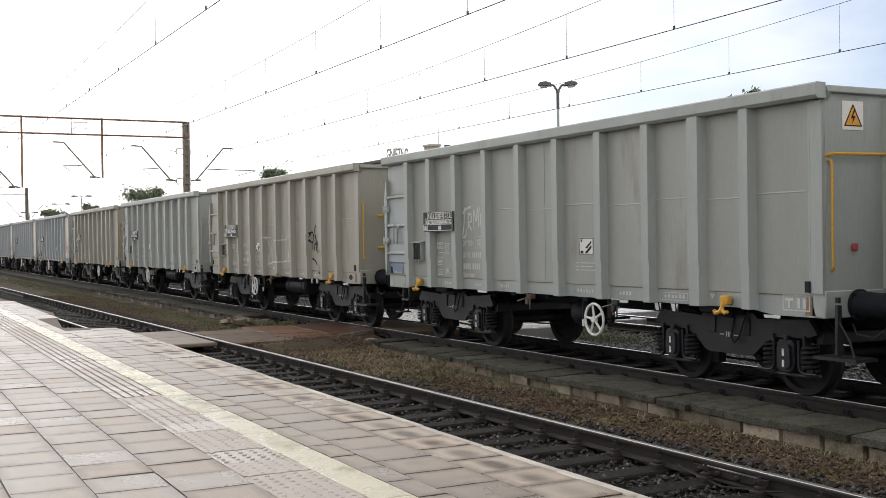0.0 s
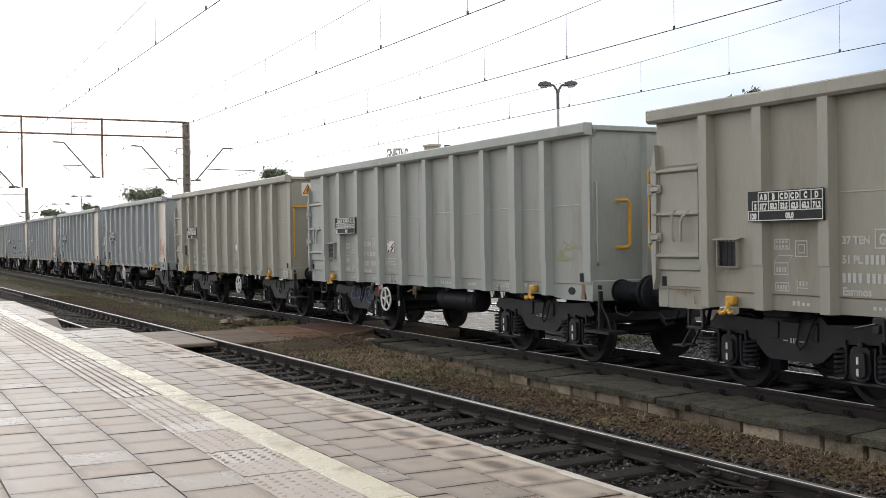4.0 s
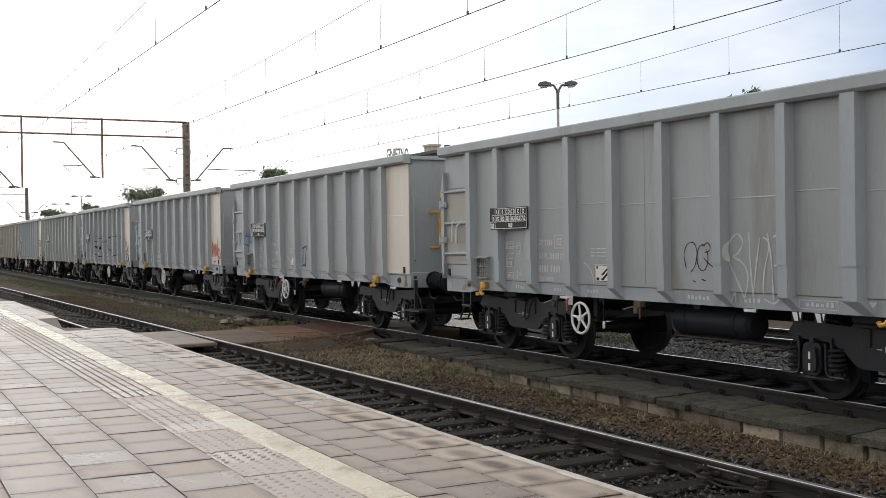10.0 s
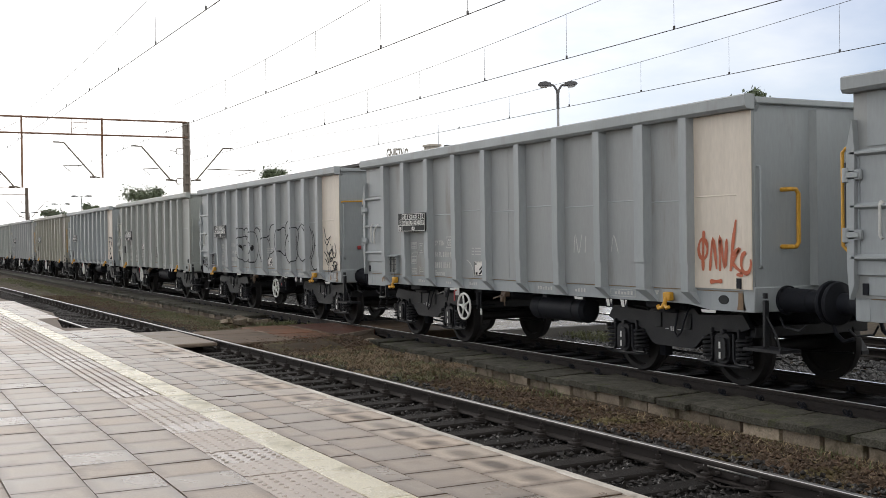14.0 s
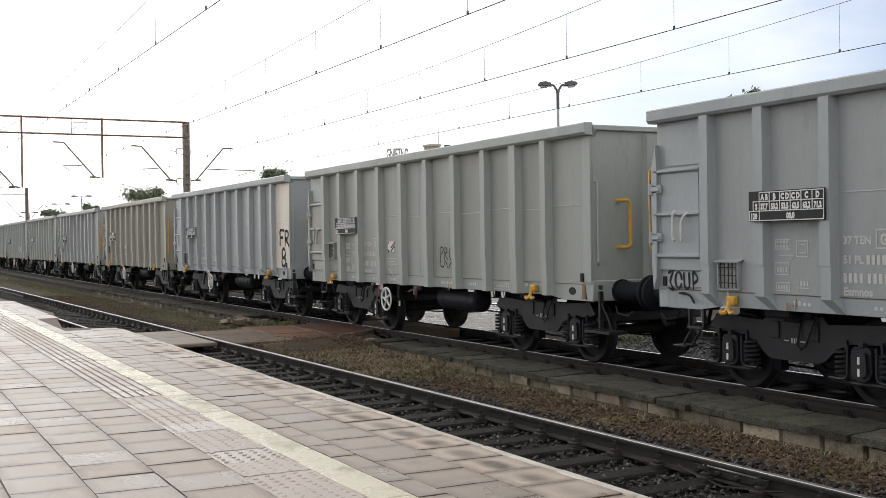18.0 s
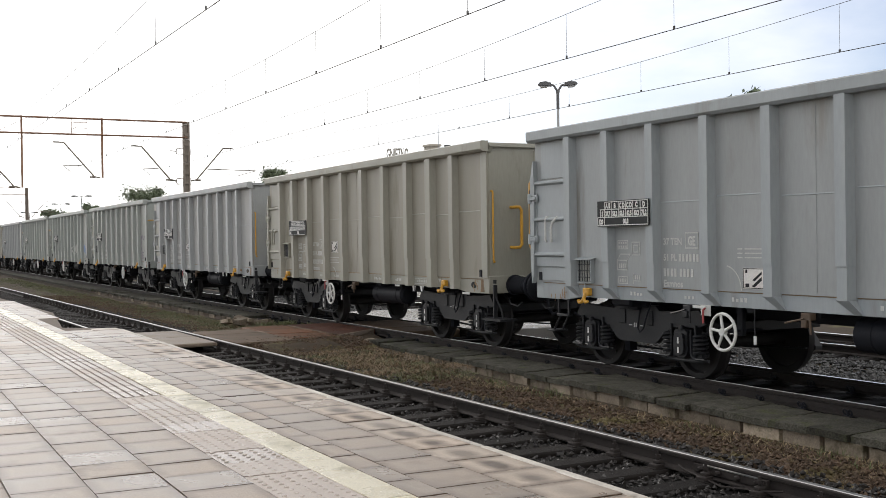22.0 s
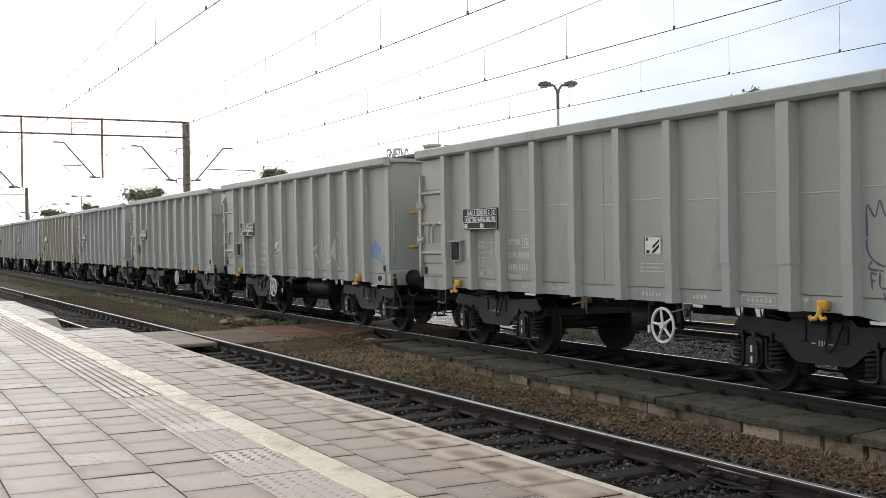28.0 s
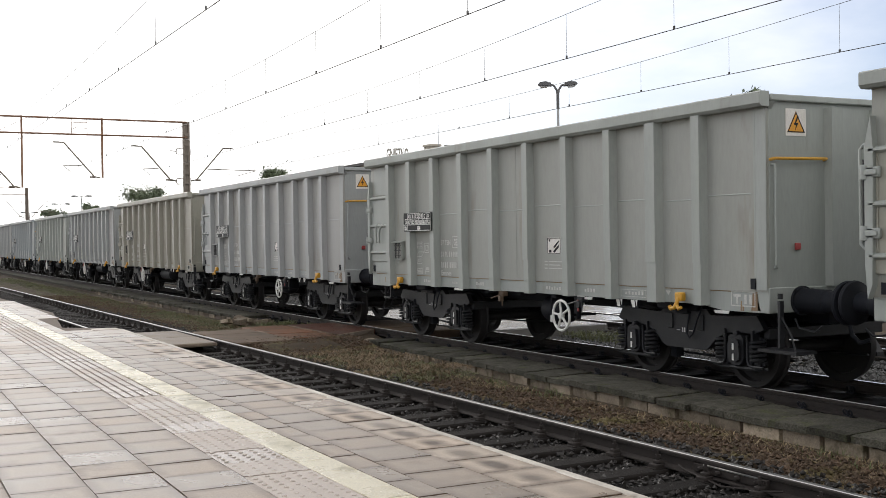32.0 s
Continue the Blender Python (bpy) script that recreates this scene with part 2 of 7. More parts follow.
M = {
    "black": mat("sooty_black_steel", (0.0155, 0.0171, 0.0222), (0.0230, 0.0227, 0.0248), 0.55, scale=5, fine=50, bump=0.1, spec=0.12),
    "bogie": mat("dusty_dark_steel", (0.0121, 0.0131, 0.0161), (0.0242, 0.0239, 0.0245), 0.48, scale=4, fine=50, bump=0.2, grain_by=0.25, spec=0.35),
    "wheel": mat("brown_rusty_wheel_steel", (0.0264, 0.0247, 0.0246), (0.0176, 0.0175, 0.0186), 0.5, scale=8, fine=60, bump=0.1, spec=0.12),
    "tread": mat("worn_bright_tread", (0.35, 0.34, 0.33), (0.28, 0.27, 0.26), 0.3, 0.9, scale=8, fine=60, bump=0.02),
    "yellow": mat("yellow_rail_paint", (0.62, 0.33, 0.03), (0.5, 0.25, 0.03), 0.45, scale=8, fine=60, bump=0.03, third=(0.3, 0.14, 0.03), third_scale=9, third_at=0.66),
    "white": mat("white_marking_paint", (0.7, 0.7, 0.67), (0.55, 0.55, 0.52), 0.55, scale=9, fine=70, bump=0.0),
    "faded": mat("faded_white_stencil", (0.56, 0.56, 0.53), (0.42, 0.42, 0.4), 0.6, scale=9, fine=70, bump=0.0),
    "plate": mat("dark_grey_load_plate", (0.028, 0.03, 0.031), (0.045, 0.045, 0.044), 0.65, spec=0.2, scale=6, fine=60, bump=0.02),
    "slip": mat("weathered_paper", (0.4, 0.4, 0.37), (0.3, 0.3, 0.27), 0.7, scale=9, fine=50, bump=0.05, spec=0.2),
    "ruststain": mat("soft_rust_stain", (0.2, 0.155, 0.115), (0.26, 0.17, 0.1), 0.7, scale=7, amount=0.95, fine=50, bump=0.03, stretch=(1, 1, 0.3), spec=0.2),
    "rustpatch": mat("rust_stain", (0.3, 0.2, 0.11), (0.23, 0.15, 0.085), 0.75, scale=8, fine=60, bump=0.05),
    "sign": mat("orange_warning_enamel", (0.72, 0.32, 0.03), (0.66, 0.29, 0.03), 0.4, scale=8, bump=0),
    "paper": mat("white_enamel", (0.75, 0.72, 0.68), (0.66, 0.62, 0.58), 0.4, scale=8, bump=0),
    "tilefar": mat("wet_concrete_paving_far", (0.3230, 0.2565, 0.2014), (0.2327, 0.1805, 0.1377), 0.34, scale=1.5, amount=0.9, fine=90, bump=0.05, rough_to=0.22, island=True, third=(0.1805, 0.1444, 0.1159), third_scale=1.6, third_at=0.6, gloss=0.14, spec=0.8),
    "crossing": mat("grey_brown_crossing_panel", (0.125, 0.088, 0.06), (0.08, 0.056, 0.039), 0.7, scale=1.8, amount=0.9, fine=50, bump=0.3, tint=0.15, spec=0.15),
    "valve": mat("rusty_brown_fitting", (0.1, 0.065, 0.04), (0.06, 0.045, 0.034), 0.75, scale=8, fine=60, bump=0.05),
    "red": mat("red_enamel", (0.35, 0.05, 0.05), (0.28, 0.04, 0.04), 0.45, scale=8, bump=0),
    "tile": mat("wet_concrete_paving", (0.3069, 0.2389, 0.1835), (0.2201, 0.1668, 0.1243), 0.36, scale=1.5, amount=0.9, fine=90, bump=0.05, rough_to=0.24, tint=0.15, third=(0.1777, 0.1342, 0.1007), third_scale=1.6, third_at=0.58, gloss=0.14, spec=0.42, rim=(0.226, 0.226, (0.0967, 0.0651, 0.0444), 1.0), grain_by=0.18),
    "edge": mat("stained_edge_paving", (0.4515, 0.3646, 0.2860), (0.3255, 0.2503, 0.1870), 0.36, scale=2.6, amount=0.9, fine=90, bump=0.05, rough_to=0.2, tint=0.13, spot=(0.03, 0.22, 0.19, 0.1, (0.0766, 0.0494, 0.0310)), gloss=0.3, spec=0.4, rim=(0.226, 0.227, (0.0903, 0.0566, 0.0340), 1.0)),
    "tactile": mat("grey_tactile_paving", (0.393, 0.330, 0.283), (0.291, 0.239, 0.199), 0.28, scale=2, fine=90, bump=0.05, tint=0.12, rough_to=0.2, gloss=0.3, spec=0.4),
    # lighter than the tactile paving: wet highlights are partly put into this colour
    "stud": mat("worn_wet_stud", (0.50, 0.43, 0.37), (0.40, 0.33, 0.28), 0.2, scale=9, fine=90, bump=0.03, spec=0.6),
    "yellowline": mat("worn_yellow_platform_line", (0.64, 0.58, 0.43), (0.5, 0.43, 0.28), 0.4, scale=2.6, amount=0.9, fine=70, bump=0.04, third=(0.27, 0.225, 0.11), third_scale=2.2, third_at=0.53, rough_to=0.2, tint=0.18, spec=0.4, grain_by=0.2),
    "joint": mat("dark_joint_sand", (0.105, 0.074, 0.05), None, 0.8, scale=5, fine=90, bump=0.1),
    "lip": mat("pale_worn_concrete_edge", (0.52, 0.48, 0.42), (0.34, 0.3, 0.25), 0.6, scale=3, amount=0.8, fine=60, bump=0.2, tint=0.12, third=(0.2, 0.17, 0.13), third_scale=4, spec=0.3),
    "panel": mat("worn_tan_crossing_panel", (0.23, 0.18, 0.135), (0.15, 0.115, 0.085), 0.6, scale=1.8, amount=0.9, fine=50, bump=0.25, tint=0.15, rough_to=0.4, third=(0.1, 0.08, 0.06), third_scale=2.2, spec=0.25),
    "concrete": mat("weathered_concrete", (0.225, 0.21, 0.188), (0.15, 0.139, 0.12), 0.75, scale=2.5, amount=0.8, fine=60, bump=0.2, tint=0.15, third=(0.09, 0.09, 0.0675), third_scale=2.2, spec=0.12),
    "slab": mat("mossy_dark_slab", (0.0759, 0.0707, 0.0568), (0.0343, 0.0333, 0.0250), 0.85, scale=5, amount=0.95, fine=45, bump=0.8, tint=0.3, grain_by=0.55, third=(0.0593, 0.0645, 0.0289), third_scale=3.2, third_at=0.56, spec=0.12),
    "kerbface": mat("stained_concrete_block", (0.2838, 0.2333, 0.1775), (0.1507, 0.1199, 0.0893), 0.85, scale=4, amount=0.95, fine=50, bump=0.5, tint=0.35, grain_by=0.25, third=(0.0858, 0.0756, 0.0441), third_scale=3.4, third_at=0.54, spec=0.12),
    "sleeper": mat("dark_wet_wooden_sleeper", (0.016, 0.0135, 0.012), (0.026, 0.022, 0.019), 0.75, scale=3, fine=40, bump=0.4, stretch=(6, 1, 6), tint=0.3, spec=0.12),
    "rail": mat("rusty_rail_side", (0.042, 0.036, 0.033), (0.028, 0.0245, 0.0235), 0.7, scale=6, fine=50, bump=0.2, spec=0.12),
    # blacker copy of the sleeper wood, with the train's shade in its colour
    "sooty": mat("oily_black_sleeper", (0.0075, 0.007, 0.0075), (0.012, 0.011, 0.011), 0.8, scale=3, fine=40, bump=0.4, tint=0.3, spec=0.08),
    "railbright": mat("mirror_worn_rail_head", (0.62, 0.61, 0.6), (0.5, 0.49, 0.48), 0.24, 1.0, scale=3, fine=40, bump=0.01, stretch=(0.2, 4, 1)),
    "railtop": mat("polished_rail_head", (0.4, 0.39, 0.38), (0.28, 0.27, 0.26), 0.36, 1.0, scale=3, fine=40, bump=0.01, stretch=(0.2, 4, 1)),
    # near-black so the beds hold the dark under the train; near_bed shares it
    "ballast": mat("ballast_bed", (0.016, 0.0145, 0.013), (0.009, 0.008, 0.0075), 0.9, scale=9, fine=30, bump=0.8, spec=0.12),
    "farstone": mat("pale_grey_ballast_stone", (0.125, 0.122, 0.118), (0.06, 0.058, 0.056), 0.6, scale=20, fine=70, bump=0.2, island=True, spec=0.3),
    "stone": mat("ballast_stone", (0.0345, 0.0300, 0.0265), (0.0181, 0.0159, 0.0145), 0.5, scale=20, fine=70, bump=0.2, island=True, spec=0.3),
    "gravel": mat("brown_gravel_stone", (0.1104, 0.0736, 0.0495), (0.0424, 0.0359, 0.0279), 0.65, scale=3, fine=70, bump=0.2, island=True, spec=0.12, third=(0.1437, 0.1207, 0.0572), third_scale=1.6, third_at=0.53),
    "soil": mat("mossy_gravel_soil", (0.0638, 0.0476, 0.0314), (0.0340, 0.0255, 0.0187), 0.9, scale=3, fine=30, bump=0.6, third=(0.125, 0.115, 0.05), third_scale=1.1, third_at=0.55, spec=0.12),
    "grass": mat("dull_green_grass", (0.105, 0.12, 0.045), (0.15, 0.13, 0.065), 0.7, scale=3, bump=0, island=True),
    "straw": mat("dry_brown_grass", (0.2100, 0.1450, 0.0850), (0.1400, 0.1000, 0.0550), 0.8, scale=3, bump=0, island=True),
    "hay": mat("pale_dry_grass", (0.2475, 0.1875, 0.1050), (0.1650, 0.1275, 0.0638), 0.8, scale=3, bump=0, island=True),
    # leaf green raised in tone, so distance haze is put into the colour
    "leaf": mat("tree_leaf", (0.138, 0.175, 0.100), (0.150, 0.163, 0.106), 0.6, scale=2, bump=0, island=True),
    "bark": mat("tree_bark", (0.07, 0.055, 0.04), None, 0.9, scale=6, fine=30, bump=0.5, stretch=(4, 4, 1)),
    "rustpanel": mat("rust_stained_crossing_panel", (0.1403, 0.0578, 0.0280), (0.0944, 0.0442, 0.0240), 0.6, scale=1.8, amount=0.9, fine=50, bump=0.2, third=(0.0765, 0.0553, 0.0360), third_scale=2.4, third_at=0.52, tint=0.25, spec=0.12),
    "rustwet": mat("dark_wet_rust_panel", (0.0778, 0.0312, 0.0187), (0.0475, 0.0226, 0.0164), 0.5, scale=2.2, amount=0.95, fine=50, bump=0.25, third=(0.0324, 0.0218, 0.0172), third_scale=2.4, third_at=0.56, tint=0.15, rough_to=0.45, spec=0.12),
    "asphalt": mat("wet_asphalt", (0.16, 0.15, 0.14), (0.11, 0.105, 0.1), 0.3, scale=1.5, fine=60, bump=0.1, rough_to=0.12, spec=0.8),
    "gantry": mat("rust_brown_lattice_steel", (0.3, 0.165, 0.1), (0.2, 0.13, 0.09), 0.7, scale=4, fine=40, bump=0.1),
    "mast": mat("grey_painted_mast", (0.24, 0.205, 0.17), (0.17, 0.135, 0.105), 0.6, scale=4, fine=40, bump=0.1),
    "wire": mat("dull_copper_wire", (0.05, 0.047, 0.045), None, 0.5, 0.3, scale=4, bump=0),
    "galv": mat("galvanised_pole", (0.42, 0.42, 0.42), (0.34, 0.34, 0.34), 0.5, 0.2, scale=4, fine=40, bump=0.05),
    "lampshell": mat("dark_lamp_housing", (0.13, 0.13, 0.135), None, 0.45, scale=4, bump=0),
    "glass": mat("lamp_glass", (0.4, 0.4, 0.4), None, 0.15, scale=4, bump=0),
    "plaster": mat("beige_plaster", (0.55, 0.5, 0.42), (0.48, 0.43, 0.36), 0.85, scale=1, fine=30, bump=0.1),
    "roof": mat("dark_roofing", (0.1, 0.095, 0.09), None, 0.8, scale=2, fine=20, bump=0.1),
    "pane": mat("dark_window_pane", (0.03, 0.035, 0.04), None, 0.08, scale=2, bump=0),
    "letter": mat("beige_sign_letter", (0.34, 0.31, 0.26), (0.26, 0.23, 0.19), 0.6, scale=2, bump=0),
    "g_white": mat("white_spray_paint", (0.6, 0.6, 0.57), (0.46, 0.46, 0.44), 0.6, scale=12, fine=60, bump=0),
    "g_black": mat("black_spray_paint", (0.018, 0.018, 0.02), (0.035, 0.035, 0.035), 0.6, scale=12, fine=60, bump=0, spec=0.15),
    "g_orange": mat("orange_spray_paint", (0.5, 0.12, 0.05), (0.42, 0.13, 0.07), 0.6, scale=12, fine=60, bump=0),
    "g_blue": mat("blue_spray_paint", (0.053, 0.128, 0.300), (0.075, 0.150, 0.300), 0.6, scale=12, fine=60, bump=0),
    "g_navy": mat("navy_spray_paint", (0.018, 0.03, 0.14), (0.03, 0.045, 0.17), 0.6, scale=12, fine=60, bump=0),
    "g_smear": mat("rubbed_blue_grey_paint", (0.17, 0.22, 0.3), (0.21, 0.24, 0.28), 0.6, scale=6, fine=60, bump=0),
    "g_bright": mat("bright_blue_spray_paint", (0.15, 0.27, 0.5), (0.2, 0.28, 0.42), 0.6, scale=6, amount=0.8, fine=60, bump=0),
    "g_yellow": mat("faded_yellow_green_paint", (0.3, 0.31, 0.17), (0.28, 0.28, 0.2), 0.6, scale=6, fine=60, bump=0),
    "g_purple": mat("purple_spray_paint", (0.12, 0.07, 0.14), (0.15, 0.1, 0.17), 0.6, scale=12, fine=60, bump=0),
}


# ------------------------------------------------------------------ mesh tools
class Shape:
    """Collects corners and faces of one part."""

    def __init__(self):
        self.v, self.f = [], []

    def add(self, verts, faces):
        k = len(self.v)
        self.v += [tuple(p) for p in verts]
        self.f += [tuple(k + i for i in q) for q in faces]
        return self

    def box(self, x0, x1, y0, y1, z0, z1, c=0.0):
        if c <= 0:
            v = [(x, y, z) for x in (x0, x1) for y in (y0, y1) for z in (z0, z1)]
            return self.add(v, [(0, 1, 3, 2), (4, 6, 7, 5), (0, 4, 5, 1), (2, 3, 7, 6), (0, 2, 6, 4), (1, 5, 7, 3)])
        c = min(c, (x1 - x0) * 0.45, (y1 - y0) * 0.45, (z1 - z0) * 0.45)
        v, ix = [], {}
        for i, x in enumerate((x0, x1)):
            for j, y in enumerate((y0, y1)):
                for k, z in enumerate((z0, z1)):
                    dx, dy, dz = (c if i == 0 else -c), (c if j == 0 else -c), (c if k == 0 else -c)
                    for a, p in enumerate(((x, y + dy, z + dz), (x + dx, y, z + dz), (x + dx, y + dy, z))):
                        ix[i, j, k, a] = len(v)
                        v.append(p)
        f = []
        for i in (0, 1):
            q = [ix[i, 0, 0, 0], ix[i, 1, 0, 0], ix[i, 1, 1, 0], ix[i, 0, 1, 0]]
            f.append(q[::-1] if i == 0 else q)
            q = [ix[0, i, 0, 1], ix[1, i, 0, 1], ix[1, i, 1, 1], ix[0, i, 1, 1]]
            f.append(q if i == 0 else q[::-1])
            q = [ix[0, 0, i, 2], ix[1, 0, i, 2], ix[1, 1, i, 2], ix[0, 1, i, 2]]
            f.append(q[::-1] if i == 0 else q)
        for i in (0, 1):
            for j in (0, 1):
                f.append((ix[i, j, 0, 0], ix[i, j, 0, 1], ix[i, j, 1, 1], ix[i, j, 1, 0]))
                f.append((ix[i, 0, j, 0], ix[i, 0, j, 2], ix[i, 1, j, 2], ix[i, 1, j, 0]))
                f.append((ix[0, i, j, 1], ix[0, i, j, 2], ix[1, i, j, 2], ix[1, i, j, 1]))
                for k in (0, 1):
                    f.append((ix[i, j, k, 0], ix[i, j, k, 1], ix[i, j, k, 2]))
        return self.add(v, f)

    def prism(self, outline, axis, a, b):
        """The outline, pairs across the axis, pulled from a to b along it."""
        n = len(outline)

        def at(p, s):
            q = list(p)
            q.insert(axis, s)
            return q

        v = [at(p, a) for p in outline] + [at(p, b) for p in outline]
        f = [tuple(range(n))[::-1], tuple(range(n, 2 * n))]
        f += [(i, (i + 1) % n, n + (i + 1) % n, n + i) for i in range(n)]
        return self.add(v, f)

    def tube(self, pts, r, seg=8, r_end=None, closed=False):
        pts = [Vector(p) for p in pts]
        n = len(pts)
        up, v = None, []
        for i, p in enumerate(pts):
            if closed:
                d = (pts[(i + 1) % n] - pts[i - 1]).normalized()
            else:
                d = (pts[min(i + 1, n - 1)] - pts[max(i - 1, 0)]).normalized()
            if up is None:
                up = Vector((0, 0, 1)) if abs(d.z) < 0.9 else Vector((1, 0, 0))
            s = d.cross(up).normalized()
            up = s.cross(d).normalized()
            rr = r if r_end is None else r + (r_end - r) * i / max(1, n - 1)
            v += [p + s * rr * math.cos(a) + up * rr * math.sin(a) for a in (2 * math.pi * k / seg for k in range(seg))]
        f = []
        for i in range(n if closed else n - 1):
            j = (i + 1) % n
            f += [(i * seg + k, i * seg + (k + 1) % seg, j * seg + (k + 1) % seg, j * seg + k) for k in range(seg)]
        if not closed:
            f += [tuple(range(seg))[::-1], tuple(range((n - 1) * seg, n * seg))]
        return self.add(v, f)

    def lathe(self, prof, centre, axis, seg=24):
        """prof: (along, radius) pairs turned round an axis through centre."""
        v, c = [], Vector(centre)
        for s, r in prof:
            for k in range(seg):
                a = 2 * math.pi * k / seg
                p = [math.cos(a) * r, math.sin(a) * r]
                p.insert(axis, s)
                v.append(c + Vector(p))
        f = [(i * seg + k, i * seg + (k + 1) % seg, (i + 1) * seg + (k + 1) % seg, (i + 1) * seg + k) for i in range(len(prof) - 1) for k in range(seg)]
        f += [tuple(range(seg))[::-1], tuple(range((len(prof) - 1) * seg, len(prof) * seg))]
        return self.add(v, f)

    def mesh(self, name, smooth=True):
        me = bpy.data.meshes.new(name)
        me.from_pydata(self.v, [], self.f)
        bm = bmesh.new()
        bm.from_mesh(me)
        bmesh.ops.recalc_face_normals(bm, faces=bm.faces)
        bm.to_mesh(me)
        bm.free()
        if smooth:
            me.shade_smooth()
            me.set_sharp_from_angle(angle=radians(38))
        return me


def part(name, shape, material, parent=None, label="", at=None):
    """One mesh object; shape is a Shape or a mesh already made."""
    me = shape if isinstance(shape, bpy.types.Mesh) else shape.mesh(name)
    if not me.materials:
        me.materials.append(material)
    ob = new(name, me)
    ob.material_slots[0].link = "OBJECT"
    ob.material_slots[0].material = material
    ob.parent = parent
    if at is not None:
        ob.matrix_basis = at if isinstance(at, Matrix) else Matrix.Translation(at)
    return tagged(ob, label)


def thing(name, label, category, group="", kind="", at=None):
    ob = new(name)
    ob.empty_display_size = 0.2
    if at is not None:
        ob.matrix_basis = at if isinstance(at, Matrix) else Matrix.Translation(at)
    return tagged(ob, label, category, group, kind)


def whole(name, shape, material, label, category, group="", kind="", at=None):
    return tagged(part(name, shape, material, None, label, at), "", category, group, kind)


def letters(text, size, extrude=0.0, align="LEFT", bold=0.0):
    """A mesh of flat letters in the x-y plane."""
    cu = bpy.data.curves.new("letters", "FONT")
    cu.body, cu.size, cu.extrude, cu.align_x, cu.resolution_u = text, size, extrude, align, 2
    cu.offset = bold
    ob = new("letters", cu)
    me = bpy.data.meshes.new_from_object(ob.evaluated_get(bpy.context.evaluated_depsgraph_get()))
    bpy.data.objects.remove(ob)
    bpy.data.curves.remove(cu)
    return me

# ------------------------------------------------------------------ the ground and the tracks
TRAIN_Y = 10.31          # middle of the goods train's track
THIRD_Y = 15.2           # middle of the track behind it
PLAT_Z = 0.38            # platform height over the rails
SKEW = 0.021             # the near track closes in on the platform with distance


def near_y(x):
    return 5.56 + SKEW * x


def build_ground():
    ys = [(-2500, -0.5), (-40, -0.5), (3.0, -0.5), (3.7, -0.26), (6.7, -0.24), (7.3, -0.27), (8.1, -0.31), (8.35, -0.32), (9.1, -0.28), (9.2, -0.22), (11.8, -0.22), (12.8, -0.33),
          (13.7, -0.22), (16.8, -0.22), (18.0, -0.35), (60, -0.35), (400, -0.35), (2500, -0.35)]
    xs = [-2500, -400, -120] + [-80 + 2.0 * i for i in range(46)] + [60, 300, 2500]
    s = Shape()
    v = [(x, y, z + 0.018 * noise.noise((x * 0.7, y * 2.3, 0.0)) * (abs(x) < 90)) for x in xs for y, z in ys]
    k = len(ys)
    s.add(v, [(i * k + j, (i + 1) * k + j, (i + 1) * k + j + 1, i * k + j + 1) for i in range(len(xs) - 1) for j in range(k - 1)])
    whole("ground", s, M["soil"], "brown gravelly soil with moss between the tracks", "ground", kind="structure")


build_ground()
# dark sheets over the soil: the shade under the goods train lies in their colour
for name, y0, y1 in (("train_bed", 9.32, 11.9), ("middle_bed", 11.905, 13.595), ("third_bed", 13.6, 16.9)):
    whole(name, Shape().box(-220, 14, y0, y1, -0.36, -0.26 if name == "middle_bed" else -0.195, 0.02), M["ballast"], "ballast bed with shade put into its near-black colour", "ballast bed", kind="structure")
whole("near_bed", Shape().box(-160, 6, -1.55, 1.3, -0.3, -0.205, 0.02), M["ballast"], "dark wet ballast bed under the rails", "ballast bed", kind="structure",
      at=Matrix.Translation((0, near_y(0), 0)) @ Matrix.Rotation(math.atan(SKEW), 4, "Z"))

RAIL_PROFILE = [(-0.065, -0.15), (0.065, -0.15), (0.065, -0.138), (0.01, -0.118), (0.01, -0.045), (0.034, -0.036), (0.036, -0.012), (0.028, -0.002), (-0.028, -0.002), (-0.036, -0.012), (-0.034, -0.036), (-0.01, -0.045), (-0.01, -0.118), (-0.065, -0.138)]


def rail_shape(x0, x1):
    return Shape().prism(RAIL_PROFILE, 0, x0, x1)


def head_shape(x0, x1):
    return Shape().prism([(-0.027, -0.002), (0.027, -0.002), (0.024, 0.0035), (-0.024, 0.0035)], 0, x0, x1)


def clip_shape():
    """A spring clip with its bolt, beside the rail foot."""
    s = Shape().box(-0.06, 0.06, -0.14, -0.05, -0.165, -0.135, 0.008)
    s.lathe([(-0.15, 0.014), (-0.1, 0.014), (-0.1, 0.026), (-0.08, 0.026)], (0, -0.1, 0), 2, 6)
    for sx in (-1, 1):
        s.tube([(sx * (0.034 + 0.026 * math.cos(a)), -0.105 - 0.012 * math.sin(a), -0.094 + 0.031 * math.sin(a)) for a in [k * math.pi / 4 for k in range(8)]], 0.009, 5, closed=True)
    return s


def bolt_clip_shape():
    """A rigid clip held by an upright bolt, beside the rail foot."""
    s = Shape().box(-0.055, 0.055, -0.15, -0.045, -0.165, -0.12, 0.008)
    s.box(-0.035, 0.035, -0.12, -0.04, -0.125, -0.09, 0.008)
    s.lathe([(-0.13, 0.015), (-0.07, 0.015), (-0.07, 0.027), (-0.045, 0.027), (-0.045, 0.014), (-0.015, 0.012)], (0, -0.085, 0), 2, 6)
    return s


